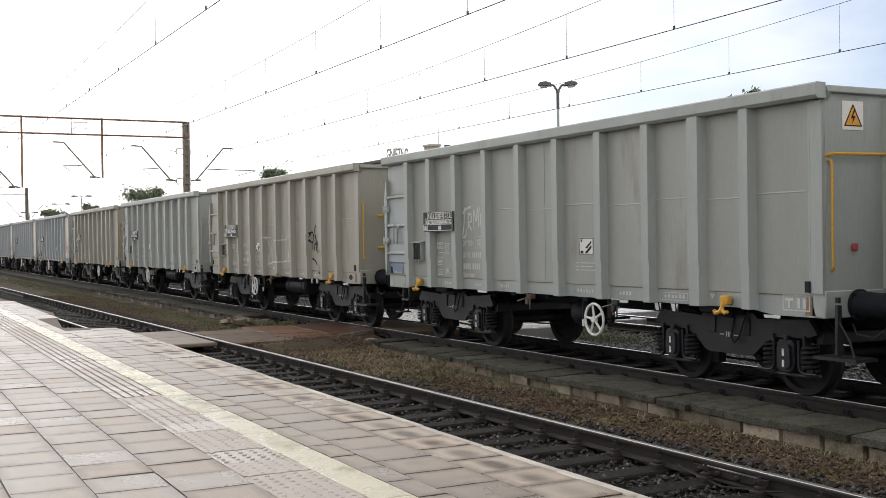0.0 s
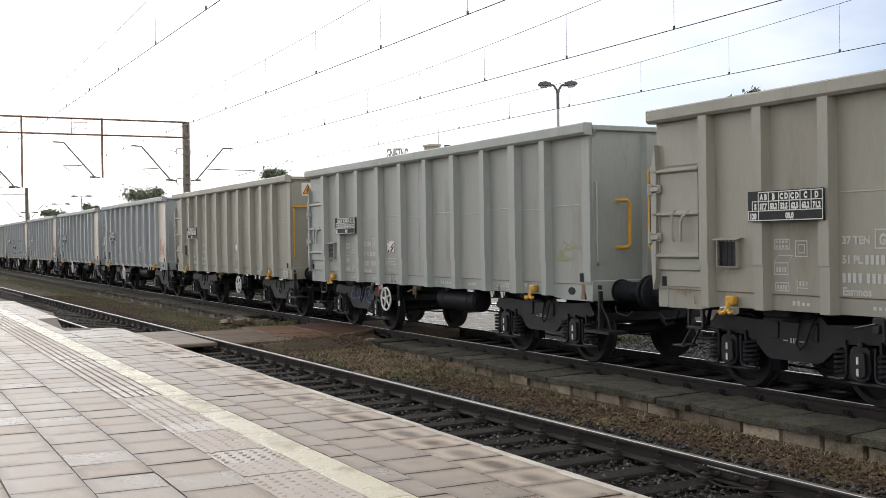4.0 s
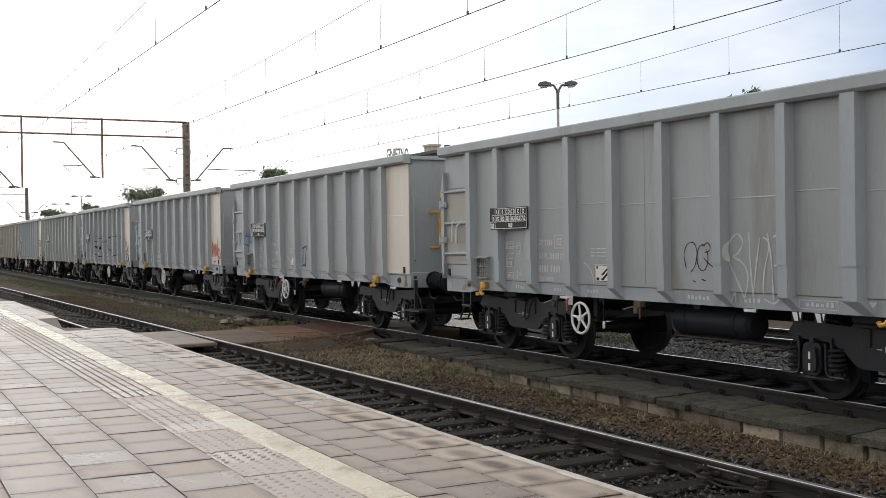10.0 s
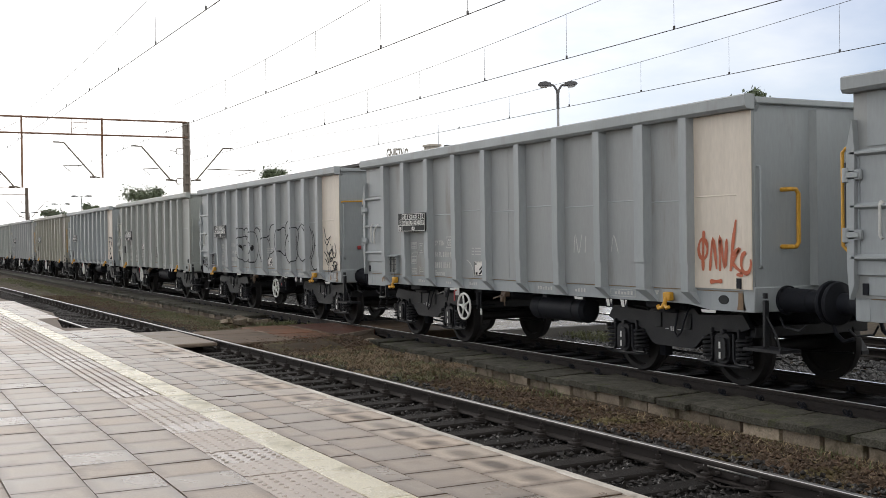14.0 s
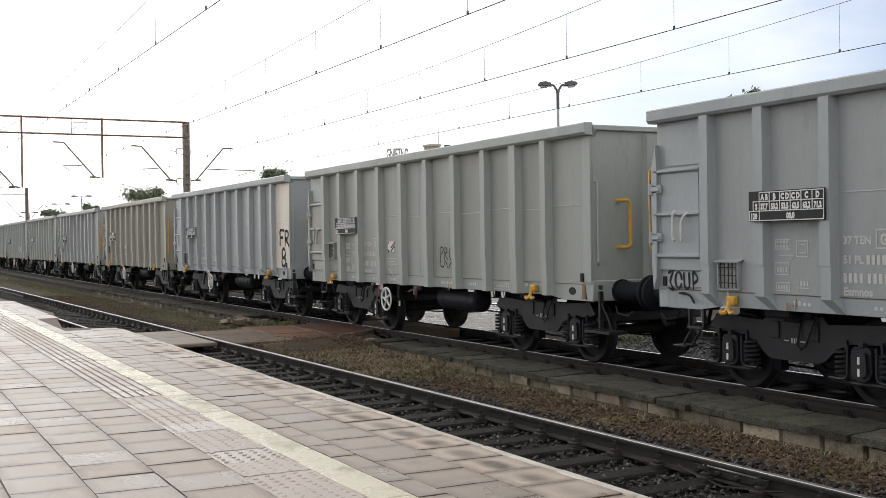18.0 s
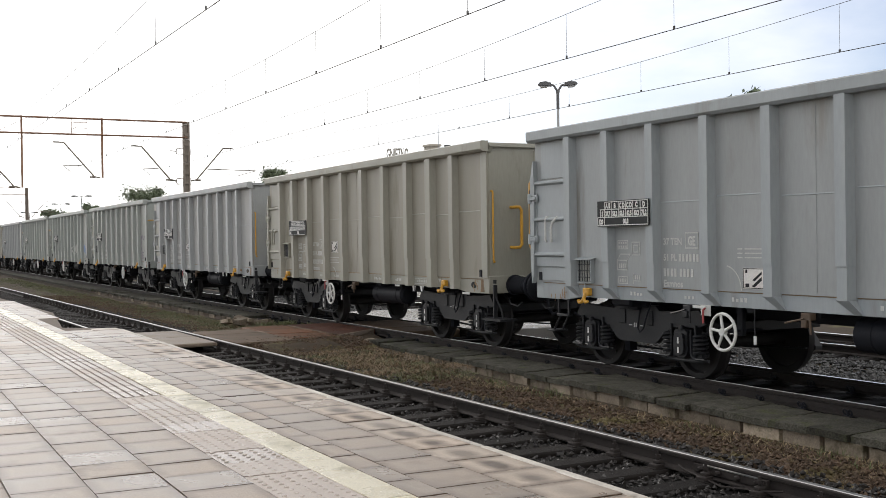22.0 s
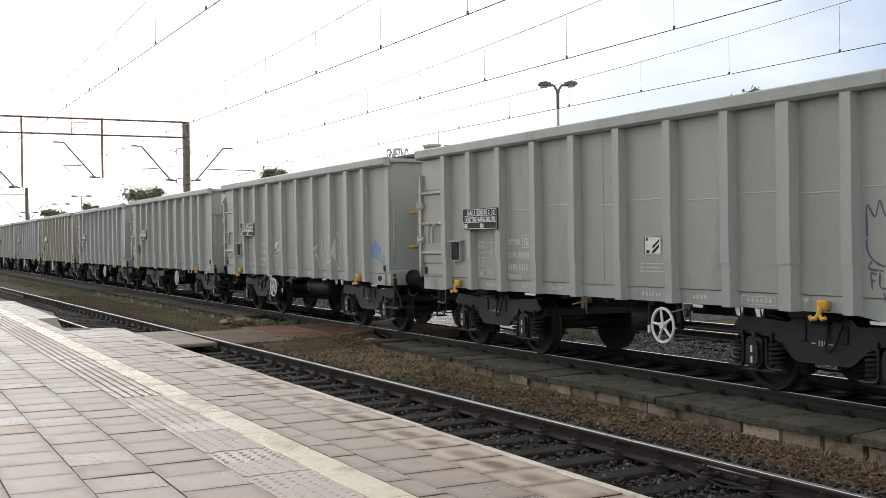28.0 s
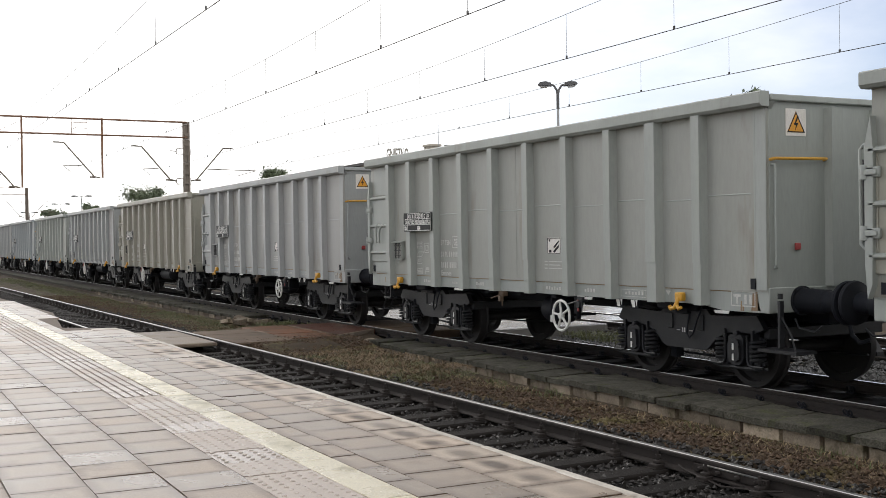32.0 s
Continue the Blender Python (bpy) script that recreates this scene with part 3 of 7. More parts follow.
def sleeper_shape():
    s = Shape()
    s.box(-0.13, 0.13, -1.28, 1.28, -0.31, -0.155, 0.02)
    for y in (-0.7535, 0.7535):
        s.box(-0.08, 0.08, y - 0.17, y + 0.17, -0.158, -0.147, 0.004)
    return s


def build_track(name, label, y_mid, turn, x0, x1, spacing, clips_to):
    """Two rails on sleepers along x, turned by a small angle round x = 0."""
    tr = thing(name, label, "railway track", kind="structure", at=Matrix.Translation((0, y_mid, 0)) @ Matrix.Rotation(turn, 4, "Z"))
    rail_me, head_me = rail_shape(x0, x1).mesh("rail"), head_shape(x0, x1).mesh("rail_head")
    sl, cl = sleeper_shape().mesh("sleeper"), (bolt_clip_shape() if name == "near_track" else clip_shape()).mesh("rail_clip")
    for y in (-0.7535, 0.7535):
        r = part("rail", rail_me, M["rail"], tr, "rusty steel rail", (0, y, 0))
        dull = name == "train_track" and y < 0
        part("rail_head", head_me, M["railtop" if dull or name == "near_track" else "railbright"], r, "bright worn running surface", Matrix.Translation((0, 0.017, 0)) @ Matrix.Diagonal((1, 0.3, 1, 1)) if dull else None)
    n = 0
    x = x1 - 0.3
    rnd = random.Random(len(name))
    while x > x0 and n < 110:
        part("sleeper", sl, M["sooty" if name == "train_track" else "sleeper"], tr, at=pose(x, rnd.uniform(-0.03, 0.03), rnd.uniform(-0.008, 0.004), 0, 0, rnd.uniform(-0.8, 0.8)))
        if x > clips_to:
            for y, f in ((0.7535, 0), (0.7535, 180), (-0.7535, 0)):
                part("rail_clip", cl, M["rail" if name == "near_track" else "black"], tr, at=pose(x, y, 0, 0, 0, f))
        x -= spacing
        n += 1
    rest = Shape()
    while x > x0:
        rest.box(x - 0.13, x + 0.13, -1.28, 1.28, -0.31, -0.155)
        x -= spacing
    if rest.v:
        tagged(part("sleeper_row", rest, M["sleeper"], tr), kind="stuff")
    return tr


build_track("near_track", "empty track with dark wooden sleepers in wet ballast", near_y(0), math.atan(SKEW), -160, 6, 0.61, -46)
build_track("train_track", "goods track under the moving wagons", TRAIN_Y, 0.0, -220, 13.67, 0.67, -40)
build_track("third_track", "further track behind the goods train", THIRD_Y, 0.0, -220, 14, 0.63, -3)


def build_joint(x, y, turn):
    """Bolted fishplate and bond wire on the platform side of a rail joint."""
    g = thing("rail_joint", "rusty bolted fishplate with a bond wire at the rail", "rail joint", "rail joints", at=pose(x, y, 0, 0, 0, turn))
    part("fishplate", Shape().prism([(-0.014, -0.045), (-0.045, -0.055), (-0.045, -0.115), (-0.014, -0.125)], 0, -0.42, 0.42), M["rail"], g)
    for k in (-0.32, -0.11, 0.11, 0.32):
        part("bolt", made_joint_bolt(), M["rail"], g, at=(k, -0.045, -0.085))
    part("bond_wire", Shape().tube([(-0.6, -0.05, -0.1), (-0.45, -0.09, -0.12), (0.0, -0.13, -0.16), (0.45, -0.09, -0.12), (0.6, -0.05, -0.1)], 0.008, 6), M["rail"], g, "rusty bond wire")
    part("bright_edge", Shape().box(-0.3, 0.32, -0.05, -0.03, -0.055, -0.043, 0.002), M["railtop"], g, "rubbed bright top edge")


BOLT = []


def made_joint_bolt():
    if not BOLT:
        BOLT.append(Shape().lathe([(-0.04, 0.014), (-0.03, 0.022), (0.0, 0.022)], (0, 0, 0), 1, 6).mesh("bolt"))
    return BOLT[0]


build_joint(-6.9, near_y(-6.9) + 0.7535, math.degrees(math.atan(SKEW)))


def stones(name, label, material, count, x0, x1, place_y, z_of, size, seed):
    """Broken stones, each a rough six-sided lump, joined into one heap."""
    rnd = np.random.RandomState(seed)
    base = np.array([(1, 0, 0), (-1, 0, 0), (0, 1, 0), (0, -1, 0), (0, 0, 1), (0, 0, -1)], float)
    tri = np.array([(0, 2, 4), (2, 1, 4), (1, 3, 4), (3, 0, 4), (2, 0, 5), (1, 2, 5), (3, 1, 5), (0, 3, 5)])
    u = rnd.rand(count)
    x = x1 + (x0 - x1) * u ** 1.45
    y = place_y(x, rnd.rand(count))
    z = z_of(x, y) + rnd.uniform(-0.02, 0.02, count)
    s = rnd.uniform(size * 0.5, size, count)
    pts = base[None] * rnd.uniform(0.6, 1.25, (count, 6, 1)) * s[:, None, None] + rnd.normal(0, 0.16, (count, 6, 3)) * s[:, None, None]
    a = rnd.uniform(0, 6.28, count)
    c, sn = np.cos(a)[:, None], np.sin(a)[:, None]
    px, py = pts[:, :, 0] * c - pts[:, :, 1] * sn, pts[:, :, 0] * sn + pts[:, :, 1] * c
    t = rnd.uniform(-0.7, 0.7, count)
    ct, st = np.cos(t)[:, None], np.sin(t)[:, None]
    py, pz = py * ct - pts[:, :, 2] * st, py * st + pts[:, :, 2] * ct
    allv = np.stack([px + x[:, None], py + y[:, None], pz * 0.8 + z[:, None]], 2).reshape(-1, 3)
    allf = (tri[None] + 6 * np.arange(count)[:, None, None]).reshape(-1, 3)
    me = bpy.data.meshes.new(name)
    me.from_pydata(allv.tolist(), [], allf.tolist())
    whole(name, me, material, label, "stones", kind="stuff")


def near_band(lo, hi):
    return lambda x, r: near_y(0) + SKEW * x + lo + (hi - lo) * r


stones("ballast", "dark wet broken ballast between the sleepers", M["stone"], 36000, -60, 0, near_band(-1.5, 1.25), lambda x, y: np.full_like(x, -0.188), 0.036, 3)
stones("gravel", "brown gravel with moss beside the low kerb", M["gravel"], 26000, -48, 0, lambda x, r: 6.95 + (8.3 - 6.95) * r + (SKEW * x * 0.8) * (1 - r), lambda x, y: -0.232 - 0.045 * (y - 6.7), 0.037, 4)
stones("far_ballast", "grey ballast between the goods track and the next", M["farstone"], 30000, -40, 2, lambda x, r: 11.25 + 3.3 * r, lambda x, y: np.where((y > 11.9) & (y < 13.6), -0.215 - 0.04 * np.sin((y - 11.9) * 1.85), -0.2), 0.048, 5)


stones("shoulder_ballast", "grey-brown ballast along the outer rail", M["stone"], 7000, -40, 0, near_band(1.0, 1.75), lambda x, y: np.full_like(x, -0.212), 0.04, 8)
stones("crossing_gravel", "brown gravel banked against the crossing panels", M["gravel"], 5000, -20.9, -18.2, lambda x, r: 6.2 + 2.3 * r, lambda x, y: -0.035 - 0.27 * np.clip((x + 19.95) / 1.7, 0, 1), 0.035, 6)


def tufts(name, label, material, count, x0, x1, y0, y1, z, h, seed, lean=0.5):
    """Thin blades of grass, each a bent strip of two faces."""
    rnd = random.Random(seed)
    v, f = [], []
    clumps = [(rnd.uniform(x0, x1), rnd.uniform(y0, y1)) for _ in range(max(1, count // 30))]
    for i in range(count):
        cx, cy = rnd.choice(clumps)
        x, y = cx + rnd.gauss(0, 0.16), min(max(cy + rnd.gauss(0, 0.12), y0), y1)
        a, hh, w = rnd.uniform(0, 6.28), h * rnd.uniform(0.4, 1.0), rnd.uniform(0.003, 0.007)
        lx, ly = math.cos(a) * hh * lean * rnd.random(), math.sin(a) * hh * lean * rnd.random()
        dx, dy = -math.sin(a) * w, math.cos(a) * w
        k = len(v)
        v += [(x - dx, y - dy, z), (x + dx, y + dy, z), (x + lx * 0.4 - dx, y + ly * 0.4 - dy, z + hh * 0.6), (x + lx * 0.4 + dx, y + ly * 0.4 + dy, z + hh * 0.6), (x + lx, y + ly, z + hh * 0.9)]
        f += [(k, k + 1, k + 3, k + 2), (k + 2, k + 3, k + 4)]
    me = bpy.data.meshes.new(name)
    me.from_pydata(v, [], f)
    whole(name, me, material, label, "grass", kind="stuff")


tufts("dry_grass", "dry brown grass and moss on the gravel", M["straw"], 9000, -46, -3, 7.2, 8.3, -0.285, 0.04, 11, 3.2)
tufts("green_grass", "short green grass strip beside the track", M["grass"], 22000, -78, -31, 6.2, 8.2, -0.28, 0.075, 12, 1.4)
tufts("olive_grass", "short olive grass and moss beside the crossing", M["grass"], 14000, -34, -23.6, 6.3, 8.3, -0.265, 0.06, 17, 2.2)
tufts("bank_moss", "olive moss and grass on the gravel bank", M["grass"], 4500, -20.3, -14.5, 6.7, 8.2, -0.2, 0.05, 21, 2.6)
tufts("ramp_weeds", "green weeds between the slab end and the crossing", M["grass"], 500, -25.6, -24.0, 8.0, 9.1, -0.12, 0.13, 18, 1.2)
tufts("kerb_hay", "pale dry stalks lying along the kerb", M["hay"], 1500, -18, -3.5, 7.85, 8.3, -0.3, 0.06, 19, 3.0)
tufts("bank_hay", "pale dry stalks on the gravel bank", M["hay"], 900, -20.2, -16.5, 6.6, 8.2, -0.17, 0.05, 20, 3.0)
tufts("brown_grass", "short brown grass on the soil beside the crossing", M["straw"], 9000, -33, -23.5, 6.3, 8.3, -0.27, 0.06, 16, 2.0)
tufts("bank_grass", "dry grass on the gravel bank by the crossing", M["straw"], 4000, -20.2, -15.0, 6.5, 8.4, -0.17, 0.055, 15, 3.0)
tufts("weeds", "green weeds at the foot of the kerb", M["grass"], 420, -16, -4, 7.95, 8.3, -0.32, 0.15, 13, 1.0)
tufts("trackside_weeds", "weeds growing between the far tracks", M["grass"], 1300, -21.0, -17.6, 13.0, 13.9, -0.26, 0.22, 14, 0.9)


# ------------------------------------------------------------------ the low kerbed slab beside the goods track
def rough_block(half, deep, thick, n, m, rag, seed):
    """A worn block with an uneven top and chipped rim; its top lies at z = 0."""
    s, v = Shape(), []
    for i in range(n + 1):
        for j in range(m + 1):
            x, y = -half + 2 * half * i / n, deep * j / m
            rim = i in (0, n) or j in (0, m)
            q = noise.noise((x * 6 + seed * 3.1, y * 6, seed * 1.7))
            e = noise.noise((x * 11 + seed, y * 11, seed * 2.3 + 5))
            v.append((x * (1 - rag * (0.4 + 0.9 * abs(e)) * (i in (0, n))), y + (rag * 1.4 * e if j == 0 else -rag * abs(e) * (j == m)), 0.45 * rag * q - (rag * (0.35 + 0.6 * abs(e)) if rim else 0)))
    top = len(v)
    ring = [i * (m + 1) for i in range(n + 1)] + [n * (m + 1) + j for j in range(1, m + 1)] + [i * (m + 1) + m for i in range(n - 1, -1, -1)] + [j for j in range(m - 1, 0, -1)]
    v += [(v[k][0], v[k][1], -thick) for k in ring]
    f = [(i * (m + 1) + j, (i + 1) * (m + 1) + j, (i + 1) * (m + 1) + j + 1, i * (m + 1) + j + 1) for i in range(n) for j in range(m)]
    c = len(ring)
    f += [(ring[(k + 1) % c], ring[k], top + k, top + (k + 1) % c) for k in range(c)]
    f.append(tuple(range(top + c - 1, top - 1, -1)))
    return s.add(v, f)


def low_y(x):
    """Front of the low platform."""
    return 8.41 + 0.024 * max(0.0, -9.0 - x)


def build_low_slab():
    low = thing("low_platform", "low kerbed platform of mossy concrete slabs between tracks", "kerb", kind="structure")
    rnd = random.Random(5)
    core = Shape()
    for x0, x1 in ((-19.4, 8.0), (-150.0, -28.0)):
        n = 24
        for k in range(n):
            a, b = x0 + (x1 - x0) * k / n, x0 + (x1 - x0) * (k + 1) / n
            core.box(a, b, max(8.0, low_y(min(max((a + b) / 2, -18), 0)) + 0.1), 9.3, -0.5, -0.18)
    part("core", core, M["joint"], low)
    halves = (0.28, 0.3, 0.32, 0.26, 0.31, 0.34)
    shapes = []
    for k, w in enumerate(halves):
        sh = rough_block(w, 0.86, 0.08, 8, 10, 0.02, k)
        sh.v = [(x - 0.16 * y, y, z) for x, y, z in sh.v]
        shapes.append(sh.mesh("slab"))
    blocks = [rough_block(w, 0.14, 0.3, 6, 3, 0.012, 20 + k).mesh("kerb_block") for k, w in enumerate((0.26, 0.275, 0.265, 0.25))]
    x = 6.0
    while x > -50:
        k = rnd.randrange(6)
        x -= halves[k]
        if x > -19.9 or x < -28.4:
            part("slab", shapes[k], M["slab"], low, at=pose(x, low_y(max(x, -20)) + rnd.uniform(-0.02, 0.03), -0.1 + rnd.uniform(-0.014, 0.012), rnd.uniform(-0.9, 0.7), rnd.uniform(-1.3, 1.3), -0.9 + rnd.uniform(-1.6, 1.6)))
        x -= halves[k] + rnd.uniform(0.004, 0.03)
    x = 5.93
    while x > -50:
        if x > -19.4 or x < -28.0:
            part("kerb_block", blocks[rnd.randrange(4)], M["kerbface"], low, at=pose(x, low_y(max(x, -20)) + 0.045 + rnd.uniform(-0.02, 0.025), -0.172 + rnd.uniform(-0.02, 0.0), rnd.uniform(-2.5, 2.0), rnd.uniform(-1.2, 1.2), -1.2 + rnd.uniform(-1.8, 1.8)))
        x -= 0.575
    part("slab_row", Shape().box(-150, -50.4, 8.6, 9.3, -0.18, -0.095, 0.01), M["slab"], low)
    for x, y, tip, turn in ((-20.02, 8.3, 2.0, 9.0), (-20.3, 8.05, 5.0, 20.0)):
        part("slab", shapes[1], M["slab"], low, at=pose(x, y, -0.12, -1.0, tip, turn))
    # broken end stones by the crossing
    for k in range(9):
        part("broken_stone", rough_block(0.17, 0.22, 0.1, 4, 3, 0.03, 40 + k), M["kerbface"], low,
             at=pose(-20.1 + rnd.uniform(-0.4, 0.3), 8.0 + k * 0.13, -0.14 + rnd.uniform(-0.05, 0.05), rnd.uniform(-12, 12), rnd.uniform(-15, 15), rnd.uniform(0, 90)))
    for k in range(7):
        part("broken_stone", rough_block(0.2, 0.22, 0.1, 4, 3, 0.03, 60 + k), M["kerbface"], low,
             at=pose(-27.3 + rnd.uniform(-0.4, 0.4), 7.9 + k * 0.16, -0.13 + rnd.uniform(0, 0.08), rnd.uniform(-15, 15), rnd.uniform(-15, 15), rnd.uniform(0, 90)))


build_low_slab()


# ------------------------------------------------------------------ the foot crossing
def build_crossing():
    cr = thing("foot_crossing", "concrete and rust-stained foot crossing laid over the rails", "crossing", kind="structure")
    part("panel", Shape().box(-23.5, -20.3, 3.85, 4.25, -0.08, 0.0, 0.02), M["panel"], cr)
    for x0, x1 in ((-23.5, -21.85), (-21.83, -20.28)):
        part("panel", Shape().box(x0, x1, 4.42, 5.72, -0.07, 0.005, 0.02), M["panel"], cr)
    for x0, x1 in ((-23.1, -22.1), (-22.08, -20.0)):
        part("panel", Shape().box(x0, x1, 5.98, 7.2, -0.12, -0.005, 0.02), M["crossing"], cr)
    for x in (-23.2, -22.0, -20.9):
        part("bearer", Shape().box(x - 0.12, x + 0.12, 3.85, 7.15, -0.3, -0.165, 0.01), M["sleeper"], cr)
        for y in (4.05, 4.6, 5.5, 6.15, 7.0):
            part("packing", Shape().box(x - 0.1, x + 0.1, y - 0.08, y + 0.08, -0.17, -0.065), M["sleeper"], cr)
    k = 0
    for x in (-23.2, -22.1, -21.0):
        part("rusty_panel", Shape().box(x - 0.54, x + 0.54, 7.22, 8.19, -0.3, -0.012 + 0.006 * (k % 2), 0.02), M["rustpanel"], cr, "rust-brown wet panel")
        part("rusty_panel", Shape().box(x - 0.54, x + 0.54, 9.68, 10.94, -0.3, -0.01 + 0.006 * (k % 2), 0.02), M["crossing"], cr)
        k += 1
    # the row next to the goods rail ends in a slant
    for outline in ([(-23.74, 8.27), (-22.66, 8.27), (-22.66, 9.42), (-23.74, 9.42)], [(-22.64, 8.27), (-21.58, 8.27), (-21.58, 9.42), (-22.64, 9.42)], [(-21.56, 8.27), (-20.52, 8.27), (-21.42, 9.42), (-21.56, 9.42)]):
        part("rusty_panel", Shape().prism(outline, 2, -0.3, -0.008), M["rustwet"], cr, "dark red-brown wet panel")
    part("edging", Shape().box(-23.5, -20.95, 8.205, 8.25, -0.1, 0.002, 0.012), M["crossing"], cr, "pale worn edging")
    part("edging", Shape().prism([(-20.5, 8.2), (-20.44, 8.22), (-21.34, 9.36), (-21.4, 9.34)], 2, -0.1, 0.002), M["panel"], cr, "pale worn edging")
    part("path", Shape().box(-27.5, -19.9, 11.2, 14.3, -0.3, -0.03, 0.02), M["asphalt"], cr, "wet asphalt path")
    part("path", Shape().box(-27.5, -20.5, 14.56, 15.84, -0.3, -0.02, 0.02), M["asphalt"], cr)
    part("path", Shape().box(-40, -22.5, 16.1, 26, -0.4, -0.03, 0.02), M["asphalt"], cr)
    # gravel banked up against the panels
    for x0, x1, y0, y1, top in ((-20.02, -18.3, 6.1, 8.15, -0.02), (-20.45, -19.3, 7.1, 8.5, -0.03), (-21.3, -19.3, 8.35, 9.35, -0.04), (-23.74, -26.4, 7.1, 9.3, -0.02), (-23.08, -26.3, 6.05, 7.25, -0.02)):
        s = Shape()
        n, m = 16, 12
        v = []
        for i in range(n + 1):
            for j in range(m + 1):
                u, q = i / n, j / m
                y = y0 + (y1 - y0) * q
                e = min(1.0, 6 * min(q, 1 - q) + 0.15)
                v.append((x0 + (x1 - x0) * u, y, -0.36 + (top + 0.36) * (1 - u ** 1.4) * e + 0.03 * noise.noise((u * 7 + x0, y * 4, 0.3)) * (u > 0)))
        s.add(v, [(i * (m + 1) + j, (i + 1) * (m + 1) + j, (i + 1) * (m + 1) + j + 1, i * (m + 1) + j + 1) for i in range(n) for j in range(m)])
        part("gravel_bank", s, M["soil"], cr, "banked brown gravel")


build_crossing()


# ------------------------------------------------------------------ the platform
T = 0.452                # paving module
ROWS_Y = [3.84 - 0.455, 2.955, 2.51, 2.06] + [2.06 - T * i for i in range(1, 30)]   # near edges of the paving rows


def build_platform():
    pl = thing("platform", "wet paved station platform with tactile strip and yellow line", "platform", kind="structure")
    outline = [(8, 3.80), (-20.25, 3.62), (-20.8, 3.04), (-25.6, 3.55), (-34, 3.25), (-60, 2.7), (-140, 1.0), (-140, -30), (8, -30)]
    core = Shape().prism(outline, 2, -0.5, PLAT_Z - 0.009)
    part("platform_body", core, M["joint"], pl, "concrete platform body with dark joints")
    part("edge_face", Shape().box(-20.2, 8, 3.66, 3.805, -0.45, PLAT_Z - 0.05), M["concrete"], pl)
    rnd = random.Random(9)
    meshes = {}

    def tile(w, kind="tile"):
        if (w, kind) not in meshes:
            meshes[w, kind] = Shape().box(-T / 2 + 0.006, T / 2 - 0.006, 0.0035, w - 0.0035, -0.05, 0.0, 0.0015).mesh(kind)
        return meshes[w, kind]

    far = Shape()

    def lay(x, y, w, material, kind, near):
        z = PLAT_Z + rnd.uniform(-0.0025, 0.0025)
        if near:
            part(kind, tile(round(w, 3), kind), M[material], pl, at=pose(x, y, z, rnd.uniform(-0.25, 0.25), rnd.uniform(-0.25, 0.25), rnd.uniform(-0.3, 0.3)))
        else:
            far.box(x - T / 2 + 0.016, x + T / 2 - 0.016, y + 0.007, y + w - 0.007, z - 0.04, z)

    tops = [3.84] + ROWS_Y
    n_near = 0
    for r in range(30):
        y, w = tops[r + 1], tops[r] - tops[r + 1]
        x = 7.7 - (T / 2 if r % 2 else 0.0)
        while x > -42:
            ok = True
            if x < -20.0:
                lim = 3.04 + (3.55 - 3.04) * min(1, max(0, (-20.8 - x) / 4.8)) if x > -25.6 else 3.55 - (-25.6 - x) * 0.036
                ok = y + w < lim + 0.05
            elif r == 0 and x < -19.9:
                ok = False
            if ok and r != 2 and not (r == 3 and x < -10.8):
                near = -17.5 < x < -3.2 and r < 9
                lay(x, y, w, "edge" if r == 0 else ("tactile" if r == 3 else "tile"), "edge_stone" if r == 0 else "tile", near)
            x -= T
    # the row with the yellow line: a painted half and a plain half
    x = 7.4
    while x > -42:
        near = -17.5 < x < -3.2
        lay(x + T / 2, 2.765, 0.19, "tile", "tile", near)
        x -= T
    tagged(part("tile_field", far, M["tilefar"], pl, "far wet paving"), kind="stuff")
    x = 7.3
    yl = Shape().box(-0.62, 0.62, 2.512, 2.762, PLAT_Z - 0.04, PLAT_Z + 0.001, 0.004).mesh("yellow_line_stone")
    while x > -46:
        part("yellow_line_stone", yl, M["yellowline"], pl, "worn pale yellow line", (x, 0, rnd.uniform(-0.002, 0.002)))
        x -= 1.245
    # narrow pale lip along the edge
    x = 7.4
    lip = Shape().box(-0.49, 0.49, 3.808, 3.876, PLAT_Z - 0.09, PLAT_Z + 0.005, 0.01).mesh("edge_lip")
    while x > -19.9:
        part("edge_lip", lip, M["lip"], pl, "", pose(x, rnd.uniform(-0.006, 0.006), rnd.uniform(-0.003, 0.002), 0, 0, rnd.uniform(-0.25, 0.25)))
        x -= 0.985
    # tactile studs near by, guiding ribs further along
    dots = Shape()
    dome = [(0.0, 0.0165), (0.0045, 0.015), (0.006, 0.012)]
    x = -3.6
    k = 0
    while x > -10.75:
        for j in range(5):
            dots.lathe([(s - 0.001, r) for s, r in dome], (x + (0.045 if j % 2 else 0), 2.06 + 0.045 + 0.09 * j, PLAT_Z), 2, 10)
        x -= 0.09
    part("tactile_studs", dots, M["stud"], pl, "worn shiny studs coloured lighter for their highlights")
    bar = Shape()
    for j in range(5):
        bar.box(-T / 2 + 0.006, T / 2 - 0.006, 0.012 + 0.087 * j, 0.076 + 0.087 * j, -0.03, 0.004, 0.004)
    bar = bar.mesh("guiding_tile")
    x = 7.7 - T / 2
    while x > -40:
        if x < -10.8:
            part("guiding_tile", bar, M["tactile"], pl, at=pose(x, 2.06, PLAT_Z + rnd.uniform(-0.002, 0.002), 0, rnd.uniform(-0.2, 0.2), 0))
        x -= T


build_platform()

# ------------------------------------------------------------------ the wagons
# A wagon's own space: x along the train (towards its leading end), y across (the platform side is -y), z over the rails.
PITCH = 12.5             # length over buffers
HALF = 5.51              # half length of the body
SIDE, RIB = 1.37, 1.485   # side sheet and rib fronts from the middle
TOP, RIM = 3.423, 3.253
BOT = 0.985
